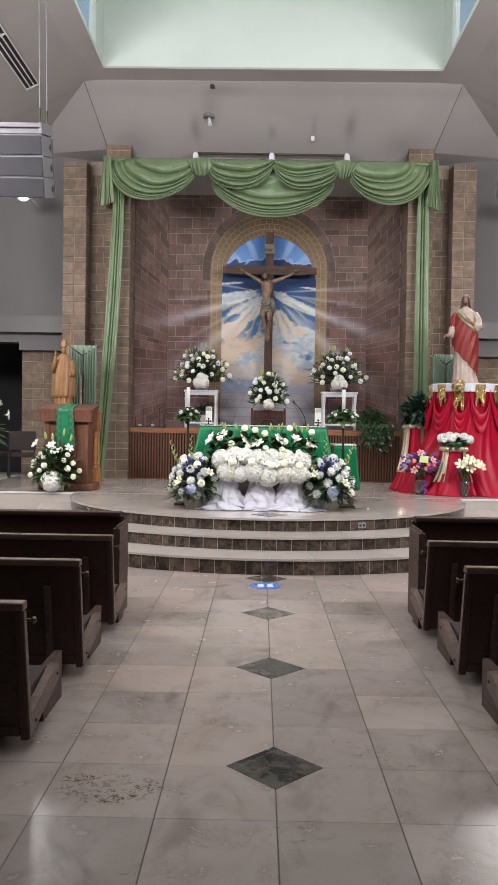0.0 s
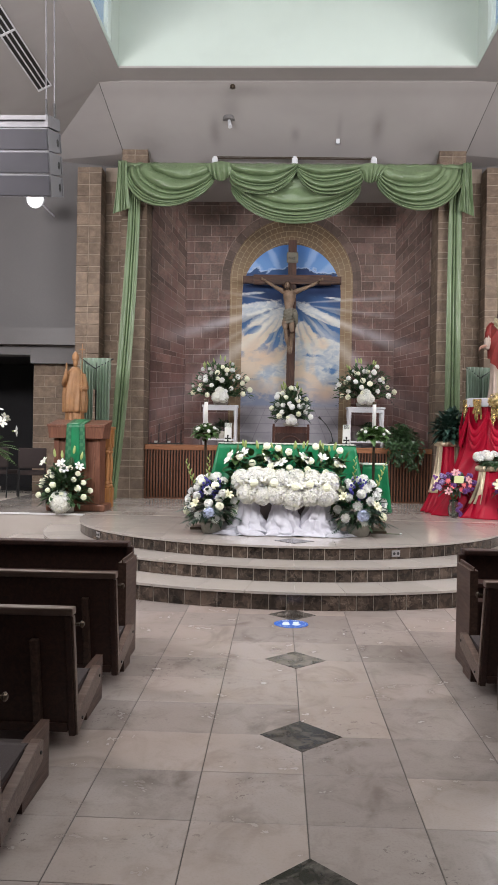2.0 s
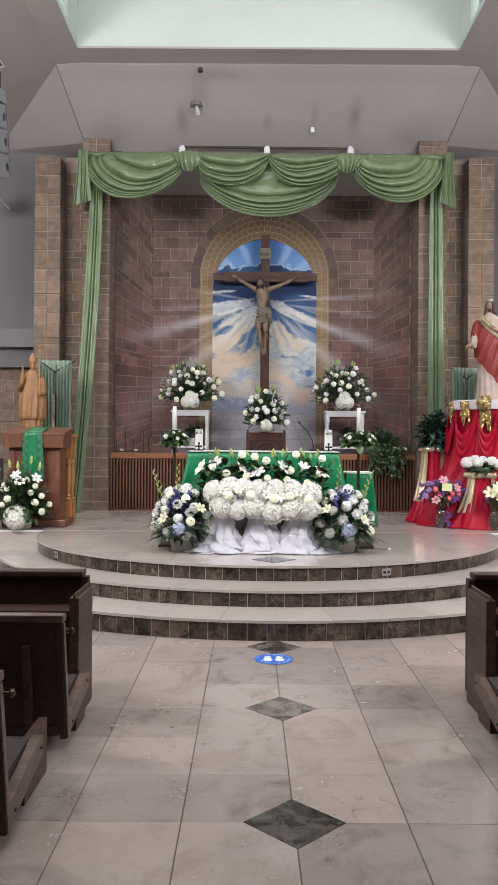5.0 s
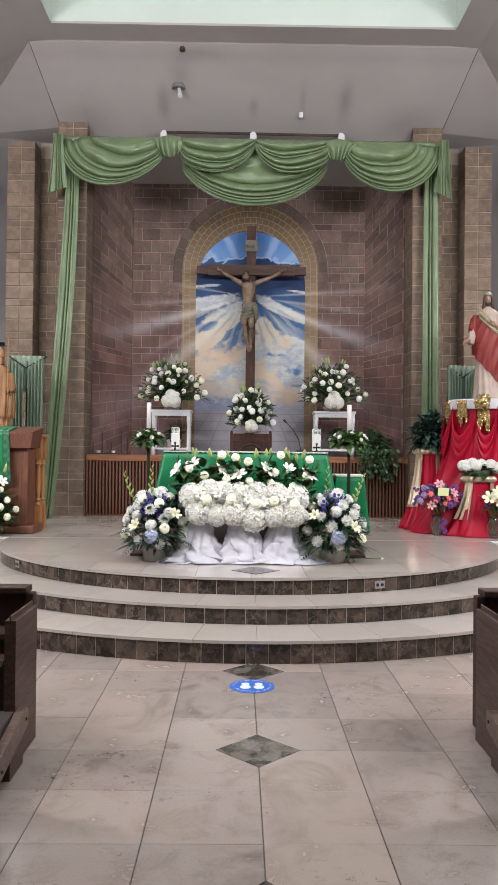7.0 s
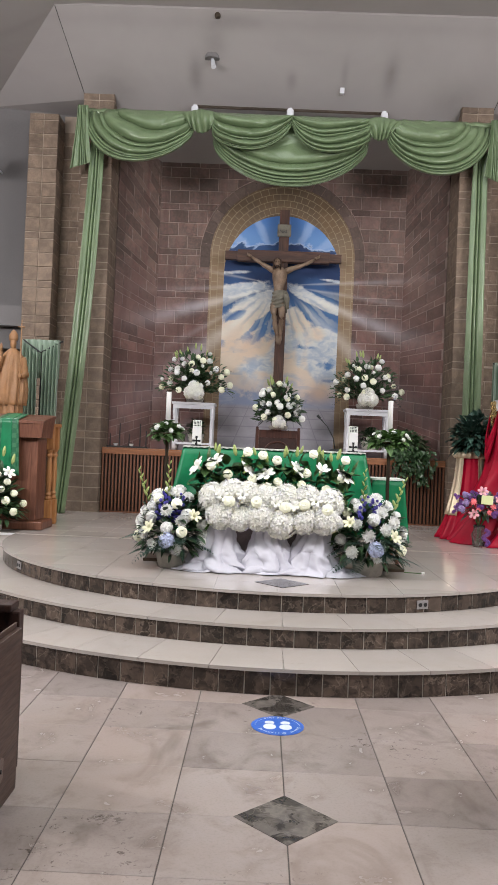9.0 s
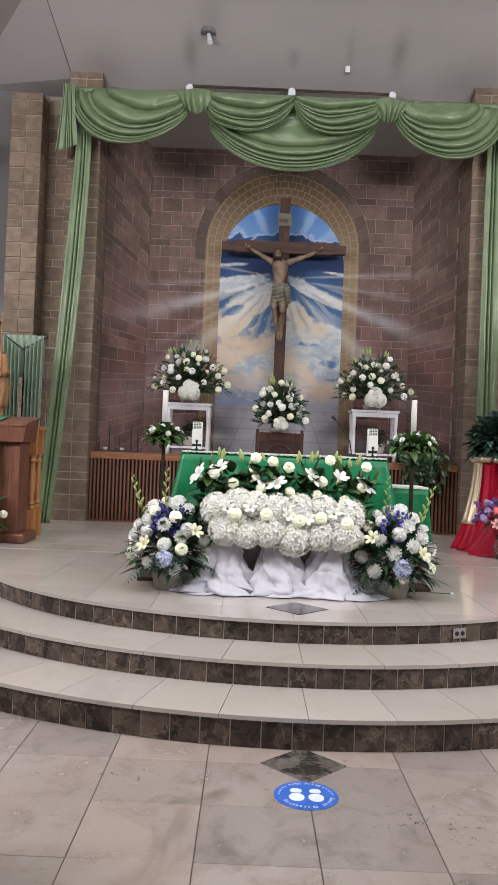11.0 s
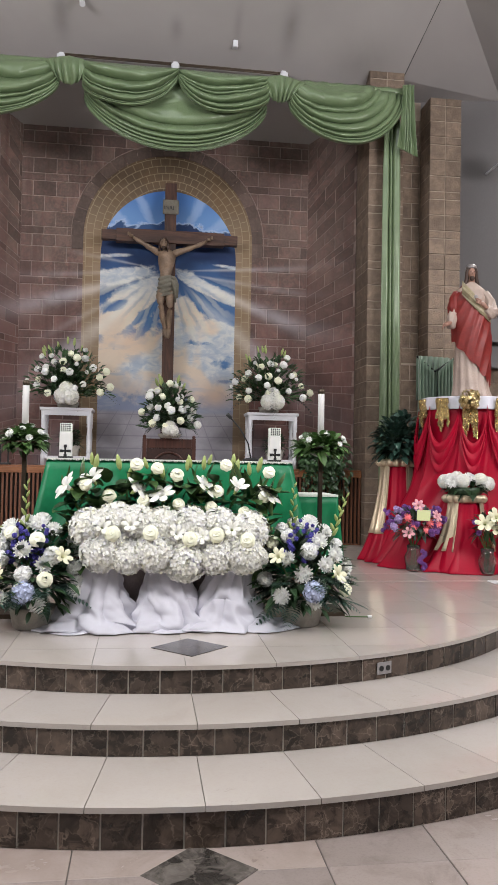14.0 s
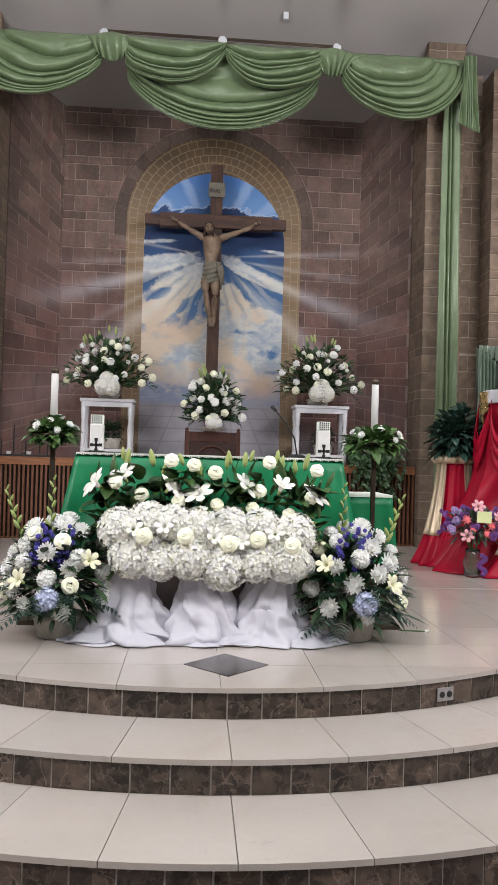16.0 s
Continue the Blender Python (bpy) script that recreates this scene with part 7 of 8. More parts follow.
def bowl_bouquet():
    rd = random.Random(91)
    ob = root("flower_bowl", (2.90, 11.96, STAGE + 0.722), "low bowl of white flowers on a draped stand", "flowers")
    part("bowl", lathe(bmesh.new(), [(0.12, 0.0), (0.16, 0.03), (0.18, 0.09), (0.16, 0.09)], n=20), LEAF, ob, smooth=True)
    bm = bmesh.new()
    foliage_dome(bm, (0, 0, 0.07), 0.20, 0.06, 70, rd, (0.07, 0.12), 0.5, 1.7, 0.5, 0.3)
    part("foliage", bm, LEAF, ob)
    for k in range(15):
        d = dome_direction(k, 15, 1.0, rd)
        bloom(HYDR[k % 3] if k % 2 else MUMS[k % 3], ob, Vector((d.x * 0.22, d.y * 0.15, 0.12 + d.z * 0.06)), d + Vector((0, -0.6, 0.3)), 0.62 if k % 2 else 1.2)
    return ob


bowl_bouquet()


def vase_bouquet(x, y, label, seed, mixed):
    rd = random.Random(seed)
    ob = root("vase_of_flowers", (x, y, STAGE), label, "flowers", "vases on the floor")
    part("vase", lathe(bmesh.new(), [(0.055, 0.0), (0.065, 0.01), (0.085, 0.14), (0.06, 0.20), (0.065, 0.25), (0.058, 0.25), (0.053, 0.20), (0.075, 0.14), (0.055, 0.02)], n=20), VASE_GLASS, ob, "faceted clear glass vase", True)
    for k in range(14):
        a = rd.uniform(0, 6.28)
        stem = tube(bmesh.new(), [(0.03 * math.cos(a), 0.03 * math.sin(a), 0.02), (0.02 * math.cos(a), 0.02 * math.sin(a), 0.24), (0.12 * math.cos(a), 0.12 * math.sin(a), 0.42)], 0.004, 5)
        part("stem", stem, STEM, ob)
    c = Vector((0, 0, 0.44))
    bm = bmesh.new()
    foliage_dome(bm, c, 0.20 if mixed else 0.15, 0.16, 80, rd, (0.07, 0.12), 0.35, 1.7)
    part("foliage", bm, LEAF, ob)
    if mixed:
        bm = bmesh.new()
        foliage_dome(bm, c, 0.25, 0.19, 150, rd, (0.06, 0.13), 0.30, 1.6)
        part("filler_leaves", bm, LEAF_GREY, ob, "grey-green filler leaves")
        for k in range(24):
            d = dome_direction(k, 24, 1.25, rd)
            far = rd.uniform(0.75, 1.15)
            for j in range(5):
                p = c + Vector((d.x * 0.27, d.y * 0.18, d.z * 0.20)) * (far + 0.05 * j) + Vector((rd.uniform(-1, 1), rd.uniform(-1, 1), rd.uniform(-1, 1))) * 0.022
                bloom(STATICE_PALE if k % 4 == 0 else STATICE, ob, p, d, rd.uniform(0.5, 0.95), "statice")
        for x2, z2 in ((-0.02, 0.62), (0.14, 0.52), (-0.10, 0.36)):
            bloom(PALE_PINK_LILY, ob, (x2, -0.15, z2), (x2 * 4, -1, 0.6), 0.75, "lily", "pale pink lily")
        for x2, z2 in ((-0.06, 0.44), (0.09, 0.47), (0.02, 0.56), (-0.12, 0.52), (0.13, 0.39), (0.17, 0.46), (0.06, 0.40)):
            bloom(PINK_DAISY, ob, (x2, -0.17, z2), (x2 * 2, -1, 0.3), 0.95, "gerbera", "coral pink gerbera")
        part("card", boxed((-0.075, -0.225, 0.50), (0.055, -0.222, 0.60), 0.0, Matrix.Rotation(0.05, 4, "Y")), CARD, ob, "pale yellow-green gift card")
        for k in range(10):
            bloom(STATICE, ob, (0.06 + 0.03 * math.sin(k), -0.08, 0.20 - 0.018 * k), (0.5, -1, 0), 0.7, "statice")
    else:
        for x2, y2, z2 in ((-0.08, -0.12, 0.46), (0.09, -0.12, 0.47), (0.0, -0.14, 0.52), (0.02, -0.10, 0.40), (0.17, -0.06, 0.44)):
            bloom(YELLOW_LILY, ob, (x2, y2, z2), (x2 * 6, -1, 0.7), 1.0, "lily")
        for x2, z2 in ((-0.16, 0.5), (-0.12, 0.40)):
            bloom(STATICE, ob, (x2, -0.08, z2), (-1, -1, 0.3), 0.8, "statice")
    return ob


def vase_glass():
    m, nt, bsdf = begin("smoky_vase_glass")
    bsdf.inputs["Transmission Weight"].default_value, bsdf.inputs["Roughness"].default_value = 0.95, 0.04
    a = grain(nt, 40, 3)
    finish(nt, bsdf, blend(nt, a, (0.62, 0.64, 0.58), (0.80, 0.80, 0.76)), None, a, 0.004, 0.4)
    return m


VASE_GLASS = vase_glass()
CARD = plain("pale_card", (0.66, 0.70, 0.36), rough=0.7, vary=0.05)
vase_bouquet(2.36, 11.90, "glass vase of purple statice and coral gerberas with a card", 71, True)
vase_bouquet(2.98, 11.62, "glass vase of pale yellow lilies", 72, False)


def edge_fern():
    rd = random.Random(101)
    ob = root("tall_flower_basket", (-4.27, 11.75, STAGE), "tall basket of ferns and white gladioli beside the ambo", "flowers")
    part("basket", lathe(bmesh.new(), [(0.12, 0), (0.15, 0.3), (0.15, 0.32), (0.13, 0.32)], n=18), POT, ob, smooth=True)
    part("column", tube(bmesh.new(), [(0, 0, 0.02), (0, 0, 1.1)], 0.02, 8), STEM, ob)
    bm = bmesh.new()
    for k in range(30):
        d = dome_direction(k, 30, 1.3, rd)
        frond(bm, (0, 0, 0.85), d + Vector((0, 0, 0.1)), rd.uniform(0.35, 0.5), 0.09, 14, 0.4)
    part("fern", bm, LEAF_LIGHT, ob)
    for k in range(9):
        d = dome_direction(k, 9, 1.0, rd)
        bloom(LILIES[0], ob, Vector((d.x * 0.3, d.y * 0.3, 1.10 + d.z * 0.3)), d, 0.8, "lily")
    return ob


edge_fern()

# ---- small things on the cabinet ----


def votive_rack(x):
    ob = root("votive_rack", (x, 14.40, SHELF), "low black iron rack of thin upright tapers", "candle rack")
    part("tray", boxed((-0.30, -0.06, 0), (0.30, 0.06, 0.025), 0.004), BLACK, ob)
    for k, dx in enumerate((-0.26, -0.12, 0.02, 0.18, 0.27)):
        part("spike", tube(bmesh.new(), [(dx, 0.0, 0.02), (dx, 0.0, 0.20 + 0.16 * (k % 2) + 0.06 * (k == 4))], [0.010, 0.007], 8), BLACK, ob)
    for dx in (-0.17, 0.06):
        part("cup", lathe(bmesh.new(), [(0.025, 0.025), (0.035, 0.06), (0.03, 0.06)], (dx, -0.03, 0), 12), WAX, ob, "white votive cup")
    return ob


votive_rack(-2.13)

for x, seed in ((-1.26, 201), (1.30, 205)):
    o = leafy_plant(x + 0.12, 14.50, SHELF + 0.117, "small leafy plant inside a white stand", seed, 0.15, 0.18, LEAF, (0.06, 0.1), 90)

# ---- loudspeakers, air diffuser, flood lamps ----


def line_array(x, side):
    ob = root("loudspeaker_array", Matrix.Translation((x, 8.25, 3.84)) @ Matrix.Diagonal((side, 1, 1, 1)) @ Matrix.Rotation(radians(15), 4, "X"), "hanging stack of three white loudspeakers with grey grilles", "loudspeaker", "hanging loudspeakers")
    for k in range(3):
        z = 0.212 * k
        cab = bmesh.new()
        rings(cab, [[(a, 0.0, z), (a, 0.44, z + 0.012), (a, 0.44, z + 0.197), (a, 0.0, z + 0.207)] for a in (-0.95, 0.0)])
        body = part("cabinet", cab, SPEAKER_PAINT, ob)
        part("grille", boxed((-0.935, -0.012, z + 0.010), (-0.010, -0.001, z + 0.197), 0.004), GREY_GRILLE, body)
        part("badge", boxed((-0.13, -0.015, z + 0.165), (-0.05, -0.0125, z + 0.185)), BLACK, body)
        part("handle_hole", tube(bmesh.new(), [(-0.001, 0.32, z + 0.10), (0.004, 0.32, z + 0.10)], 0.036, 14), BLACK, body)
        part("hinge", boxed((0.001, 0.39, z + 0.02), (0.010, 0.42, z + 0.19), 0.002), SPEAKER_PAINT, body)
    fr = bmesh.new()
    for y in (0.02, 0.36):
        box(fr, (-0.93, y, 0.640), (-0.02, y + 0.05, 0.70), 0.004)
    box(fr, (-0.95, -0.01, 0.70), (0.0, 0.42, 0.745), 0.006)
    box(fr, (-0.02, -0.005, 0.640), (0.008, 0.42, 0.75), 0.004)
    part("rigging_frame", fr, SPEAKER_PAINT, ob)
    # black plate: shade between the frame's bars, put in as a part
    part("frame_shadow_gap", boxed((-0.90, 0.03, 0.645), (-0.05, 0.04, 0.69)), BLACK, ob)
    for y in (0.08, 0.36):
        part("shackle", tube(bmesh.new(), [(-0.03, y, 0.745), (-0.03, y + 0.03, 0.90)], 0.010, 6), BLACK, ob)
        part("cable", tube(bmesh.new(), [(-0.03, y + 0.03, 0.90), (-0.06, y + 1.05, 5.45)], 0.006, 6), SPEAKER_PAINT, ob)
    return ob


line_array(-2.40, 1)
line_array(2.47, -1)


def diffuser():
    slope = math.atan(FALL)
    ob = root("slot_diffuser", Matrix.Translation((-3.80, 10.9, ZC - FALL * 0.70 - 0.034)) @ Euler((0, -slope, 0)).to_matrix().to_4x4(), "long white slot air diffuser with black slots in the ceiling", "air diffuser")
    part("backing", boxed((-0.11, -1.6, 0.0), (0.11, 1.6, 0.012)), BLACK, ob)
    for x in (-0.115, -0.045, 0.025, 0.095):
        part("bar", boxed((x, -1.62, -0.012), (x + 0.02, 1.62, 0.004), 0.002), WHITE_PAINT, ob)
    for y in (-1.62, -0.05, 1.58):
        part("cross_bar", boxed((-0.115, y, -0.014), (0.115, y + 0.04, -0.002), 0.002), WHITE_PAINT, ob)
    return ob


diffuser()


def glow(name, colour, power):
    m, nt, bsdf = begin(name)
    bsdf.inputs["Emission Color"].default_value, bsdf.inputs["Emission Strength"].default_value = (*colour, 1), power
    return m


LAMP_GLOW = glow("lit_lamp_face", (1.0, 0.99, 1.0), 6.0)


def flood(x):
    ob = root("flood_lamp", (x, 13.60, 5.44), "round lit flood lamp on a wall bracket", "lamp", "flood lamps")
    part("housing", tube(bmesh.new(), [(0, 0.22, 0.03), (0, 0.10, 0.02), (0, 0.0, 0.0)], [0.06, 0.13, 0.15], 20), WHITE_PAINT, ob, smooth=True)
    part("face", tube(bmesh.new(), [(0, -0.002, 0.0), (0, -0.02, -0.004)], [0.135, 0.12], 20), LAMP_GLOW, ob, "glowing lamp face")
    part("bracket", tube(bmesh.new(), [(0, 0.20, 0.03), (0, 1.13, 0.03)], 0.015, 8), WHITE_PAINT, ob)
    return ob


flood(-4.27)
# unseen counterpart, added by mirroring the left lamp
flood(4.33)


def ceiling_bits():
    ob = root("ceiling_fitting", (-1.06, 13.64, 6.805), "small metal fitting hanging from the sloping ceiling", "ceiling fitting", "ceiling fittings")
    part("plate", lathe(bmesh.new(), [(0.10, -0.03), (0.10, 0.03), (0.02, 0.06)], n=16), PLASTER_WALL, ob)
    part("stem", tube(bmesh.new(), [(0, 0, 0), (0.03, -0.08, -0.17)], [0.02, 0.035], 8), WHITE_PAINT, ob)
    ob = root("ceiling_fitting", (-0.97, 13.12, 7.13), "small dark fitting on the sloping ceiling", "ceiling fitting", "ceiling fittings")
    part("plate", lathe(bmesh.new(), [(0.035, -0.06), (0.045, 0.0), (0.045, 0.04)], n=12), BRONZE, ob)
    ob = root("ceiling_hook", (0.77, 13.98, 6.60), "small white hook fixed to the sloping ceiling", "ceiling fitting", "ceiling fittings")
    part("plate", boxed((-0.03, -0.02, -0.08), (0.03, 0.05, 0.06), 0.006), WHITE_PAINT, ob)
    part("hook", tube(bmesh.new(), [(0, -0.02, 0.05), (0, -0.05, 0.16)], [0.010, 0.006], 6), WHITE_PAINT, ob)


ceiling_bits()

# ---- stacked side-room chairs ----


def stacking_chair(x, y, turn):
    ob = root("upholstered_chair", pose(x, y, STAGE - 0.012, 0, 0, turn), "grey-brown upholstered chair beside the dark opening", "chair", "side chairs")
    part("seat", boxed((-0.23, -0.22, 0.40), (0.23, 0.22, 0.47), 0.02), PEW_SEAT, ob)
    part("backrest", boxed((-0.23, 0.20, 0.52), (0.23, 0.25, 0.86), 0.02), PEW_SEAT, ob)
    for a in (-0.21, 0.21):
        part("front_leg", tube(bmesh.new(), [(a, -0.2, 0), (a, -0.2, 0.41)], 0.012, 8), BLACK, ob)
        part("back_leg", tube(bmesh.new(), [(a, 0.24, 0), (a, 0.22, 0.86)], 0.012, 8), BLACK, ob)
    return ob


stacking_chair(-4.35, 13.9, -160)
stacking_chair(-4.95, 14.1, 175)

# ---- floor sticker and sockets ----
STICKER_BLUE = plain("blue_vinyl", (0.030, 0.13, 0.55), rough=0.35, vary=0.12, coarse=12)
STICKER_WHITE = plain("white_vinyl", (0.74, 0.79, 0.84), rough=0.4, vary=0.08, coarse=12)


def sticker():
    ob = root("floor_sticker", pose(-0.012, 7.065, 0.0005, 0, 0, 180), "round blue vinyl floor sticker with white footprints", "sticker")
    part("disc", lathe(bmesh.new(), [(0.140, 0.0), (0.140, 0.0022)], n=48), STICKER_BLUE, ob)
    for s in (-1, 1):
        bm = bmesh.new()
        lathe(bm, [(0.034, 0.0023), (0.034, 0.0032)], (s * 0.042, 0.022, 0), 20, 1.15)
        part("footprint", bm, STICKER_WHITE, ob)
        bm = bmesh.new()
        pts = [(s * 0.042 + 0.026 * math.cos(t), -0.040 + 0.026 * math.sin(t)) for t in [math.pi * 2 * k / 16 for k in range(16)]]
        prism(bm, [(x, min(y, -0.022)) for x, y in pts], 0.0023, 0.0032)
        part("heel", bm, STICKER_WHITE, ob)
    def round_text(text, start, stepping, radius, top):
        for k, ch in enumerate(text):
            if ch == " ":
                continue
            a = radians(start + stepping * k)
            turn = -90 if top else 90
            m = pose(radius * math.cos(a), radius * math.sin(a), 0.0026, 0, 0, math.degrees(a) + turn)
            lettering(ch, 0.026, ob, m @ Matrix.Translation((-0.008, -0.007, 0)), STICKER_WHITE)
    round_text("Social Distancing", 168, -8.6, 0.112, True)
    round_text("Stand Here", 238, 7.4, 0.118, False)
    dots = bmesh.new()
    for a0 in (186, 318):
        for k in range(6):
            a = radians(a0 + k * 8)
            lathe(dots, [(0.0035, 0.0023), (0.0035, 0.003)], (0.118 * math.cos(a), 0.118 * math.sin(a), 0), 8)
    part("dots", dots, STICKER_WHITE, ob)
    return ob


sticker()


def socket(angle, r, z, label):
    p = arc_point(r + 0.002, angle, z)
    ob = root("wall_socket", Matrix.Translation(p) @ Euler((0, 0, angle)).to_matrix().to_4x4(), label, "socket", "floor sockets")
    part("plate", boxed((-0.048, -0.008, -0.032), (0.048, 0.0, 0.032), 0.003), WHITE_PLATE, ob)
    for x in (-0.022, 0.022):
        part("outlet", tube(bmesh.new(), [(x, -0.011, 0), (x, -0.006, 0)], 0.015, 12), BLACK, ob)
    return ob


WHITE_PLATE = plain("grey_white_plate", (0.30, 0.28, 0.28), rough=0.4, vary=0.05)
socket(math.asin((1.075 - CX) / RADII[2]), RADII[2], 0.362, "pale double socket set in the top riser")
socket(math.asin((-2.20 - CX) / RADII[2]), RADII[2], 0.372, "pale double socket set in the top riser")

stick = root("cut_stem", (1.20, 9.66, STAGE + 0.006), "cut flower stem lying on the sanctuary floor", "stem")
part("stalk", tube(bmesh.new(), [(-0.09, 0.02, 0), (0.06, 0.0, 0)], 0.004, 6), STEM, stick)
part("tip", tube(bmesh.new(), [(0.06, 0, 0), (0.085, -0.004, 0.004)], [0.010, 0.006], 8), PETAL, stick)

# ---- pieces: tiles, treads, risers, blocks ----


def chamfered(w, d, t, c=0.0015):
    bm = bmesh.new()
    rings(bm, [[(-w, -d, -t), (w, -d, -t), (w, d, -t), (-w, d, -t)], [(-w, -d, -c), (w, -d, -c), (w, d, -c), (-w, d, -c)],
               [(-w + c, -d + c, 0), (w - c, -d + c, 0), (w - c, d - c, 0), (-w + c, d - c, 0)]])
    return bm


floor_tile = as_mesh("tile", chamfered(TILE / 2 - 0.0022, TILE / 2 - 0.0013, 0.004), FLOOR_TILE)
for i in range(-5, 5):
    for j in range(-10, 4):
        o = part("tile", floor_tile, None, floor)
        o.matrix_basis = Matrix.Translation(((i + 0.5) * TILE, ROW0 + (j + 0.5) * TILE, rng.uniform(-0.0006, 0.0006)))
verts, faces = [], []
for i in range(-19, 19):
    for j in range(-24, 12):
        if -5 <= i < 5 and -10 <= j < 4:
            continue
        x0, y0 = i * TILE + 0.0022, ROW0 + j * TILE + 0.0013
        x1, y1 = x0 + TILE - 0.0044, y0 + TILE - 0.0026
        n = len(verts)
        verts += [(x0, y0, -0.004), (x1, y0, -0.004), (x1, y1, -0.004), (x0, y1, -0.004), (x0, y0, 0), (x1, y0, 0), (x1, y1, 0), (x0, y1, 0)]
        faces += [(n + 4, n + 5, n + 6, n + 7), (n, n + 1, n + 5, n + 4), (n + 1, n + 2, n + 6, n + 5), (n + 2, n + 3, n + 7, n + 6), (n + 3, n, n + 4, n + 7)]
rest = bpy.data.meshes.new("outer_tiles")
rest.from_pydata(verts, [], faces)
rest.materials.append(FLOOR_TILE)
tagged(part("outer_tiles", rest, None, floor), kind="stuff")

HALF = 0.208
diamond = as_mesh("inlay", prism(bmesh.new(), [(0, -HALF), (HALF, 0), (0, HALF), (-HALF, 0)], -0.002, 0.0025), INLAY)
for k in range(-3, 3):
    if k < 2:
        part("inlay", diamond, None, floor, "dark grey-brown marble diamond").matrix_basis = Matrix.Translation((0, ROW0 + 3 * TILE * k, 0))
part("inlay", diamond, None, steps[2], "dark grey marble diamond").matrix_basis = Matrix.Translation((0.04, 8.89, STAGE + 0.001))

for k, r in enumerate(RADII):
    z0, z1 = TOPS[k], TOPS[k + 1]
    n = int(math.pi * r / 0.155)
    da = math.pi / n
    half_gap = 0.0035 / r
    riser = as_mesh("riser_tile", sector(r - 0.012, r, -da / 2 + half_gap, da / 2 - half_gap, z0 + 0.002, z1 - 0.026, 1), RISER_TILE)
    for j in range(n):
        o = part("riser_tile", riser, None, steps[k])
        a = -math.pi / 2 + (j + 0.5) * da
        turn = Matrix.Translation((CX, CY, 0)) @ Matrix.Rotation(a, 4, "Z") @ Matrix.Translation((-CX, -CY, 0))
        o.matrix_basis = turn
    if k < 2:
        m = int(math.pi * r / 0.445) // 2 * 2
        db = math.pi / m
        gap = 0.002 / r
        tread = as_mesh("tread_tile", sector(RADII[k + 1] - 0.006, r + 0.012, -db / 2 + gap, db / 2 - gap, z1 - 0.022, z1, 4), STEP_TILE)
        for j in range(m):
            o = part("tread_tile", tread, None, steps[k])
            a = -math.pi / 2 + (j + 0.5) * db
            o.matrix_basis = Matrix.Translation((CX, CY, 0)) @ Matrix.Rotation(a, 4, "Z") @ Matrix.Translation((-CX, -CY, 0))


def clip(poly, inside, cut):
    out = []
    for a, b in zip(poly, poly[1:] + poly[:1]):
        ia, ib = inside(a), inside(b)
        if ia:
            out.append(a)
        if ia != ib:
            out.append(cut(a, b))
    return out


def platform_tile(x0, y0, x1, y1, r):
    """A square tile trimmed to the platform's rim."""
    poly = []
    n = 6
    for (ax, ay), (bx, by) in (((x0, y0), (x1, y0)), ((x1, y0), (x1, y1)), ((x1, y1), (x0, y1)), ((x0, y1), (x0, y0))):
        poly += [(ax + (bx - ax) * k / n, ay + (by - ay) * k / n) for k in range(n)]
    far = max(math.hypot(x - CX, y - CY) for x, y in poly)
    if min(math.hypot(x - CX, y - CY) for x, y in poly) > r:
        return None
    if far <= r:
        return [(x0, y0), (x1, y0), (x1, y1), (x0, y1)]
    for k in range(64):
        a = math.pi * (k + 0.5) / 64 - math.pi / 2
        nx, ny = math.sin(a), -math.cos(a)
        def side(p):
            return (p[0] - CX) * nx + (p[1] - CY) * ny - r
        def cut(p, q):
            sp, sq = side(p), side(q)
            t = sp / (sp - sq)
            return (p[0] + (q[0] - p[0]) * t, p[1] + (q[1] - p[1]) * t)
        poly = clip(poly, lambda p: side(p) <= 0, cut)
        if len(poly) < 3:
            return None
    return poly


r_top = RADII[2] + 0.012
for i in range(-7, 7):
    for j in range(0, 8):
        y0 = 8.43 + j * TILE - 0.46
        x0, x1, y1 = i * TILE + 0.0015, (i + 1) * TILE - 0.0015, min(y0 + TILE - 0.0015, 11.234)
        y0 += 0.0015
        if y1 - y0 < 0.02:
            continue
        p = platform_tile(x0, y0, x1, y1, r_top)
        if p:
            cx, cy = sum(q[0] for q in p) / len(p), sum(q[1] for q in p) / len(p)
            me = as_mesh("platform_tile", prism(bmesh.new(), [(a - cx, b - cy) for a, b in p], -0.022, 0.0), STEP_TILE)
            part("platform_tile", me, None, steps[2]).matrix_basis = Matrix.Translation((cx, cy, STAGE))
stage_tile = as_mesh("stage_tile", chamfered(TILE / 2 - 0.0015, TILE / 2 - 0.0015, 0.012), STEP_TILE)
for i in range(-10, 10):
    for j in range(8):
        part("stage_tile", stage_tile, None, stage).matrix_basis = Matrix.Translation(((i + 0.5) * TILE, 11.28 + (j + 0.5) * TILE, STAGE))


def courses(z0, z1, pattern):
    z, k = z1, 0
    while z > z0 + 0.02:
        h = pattern[k % len(pattern)]
        yield max(z0, z - h), z, k
        z, k = z - h, k + 1


FULL, LOW = 0.203, 0.102
PATTERN = (FULL, FULL, FULL, LOW)
block_cache = {}


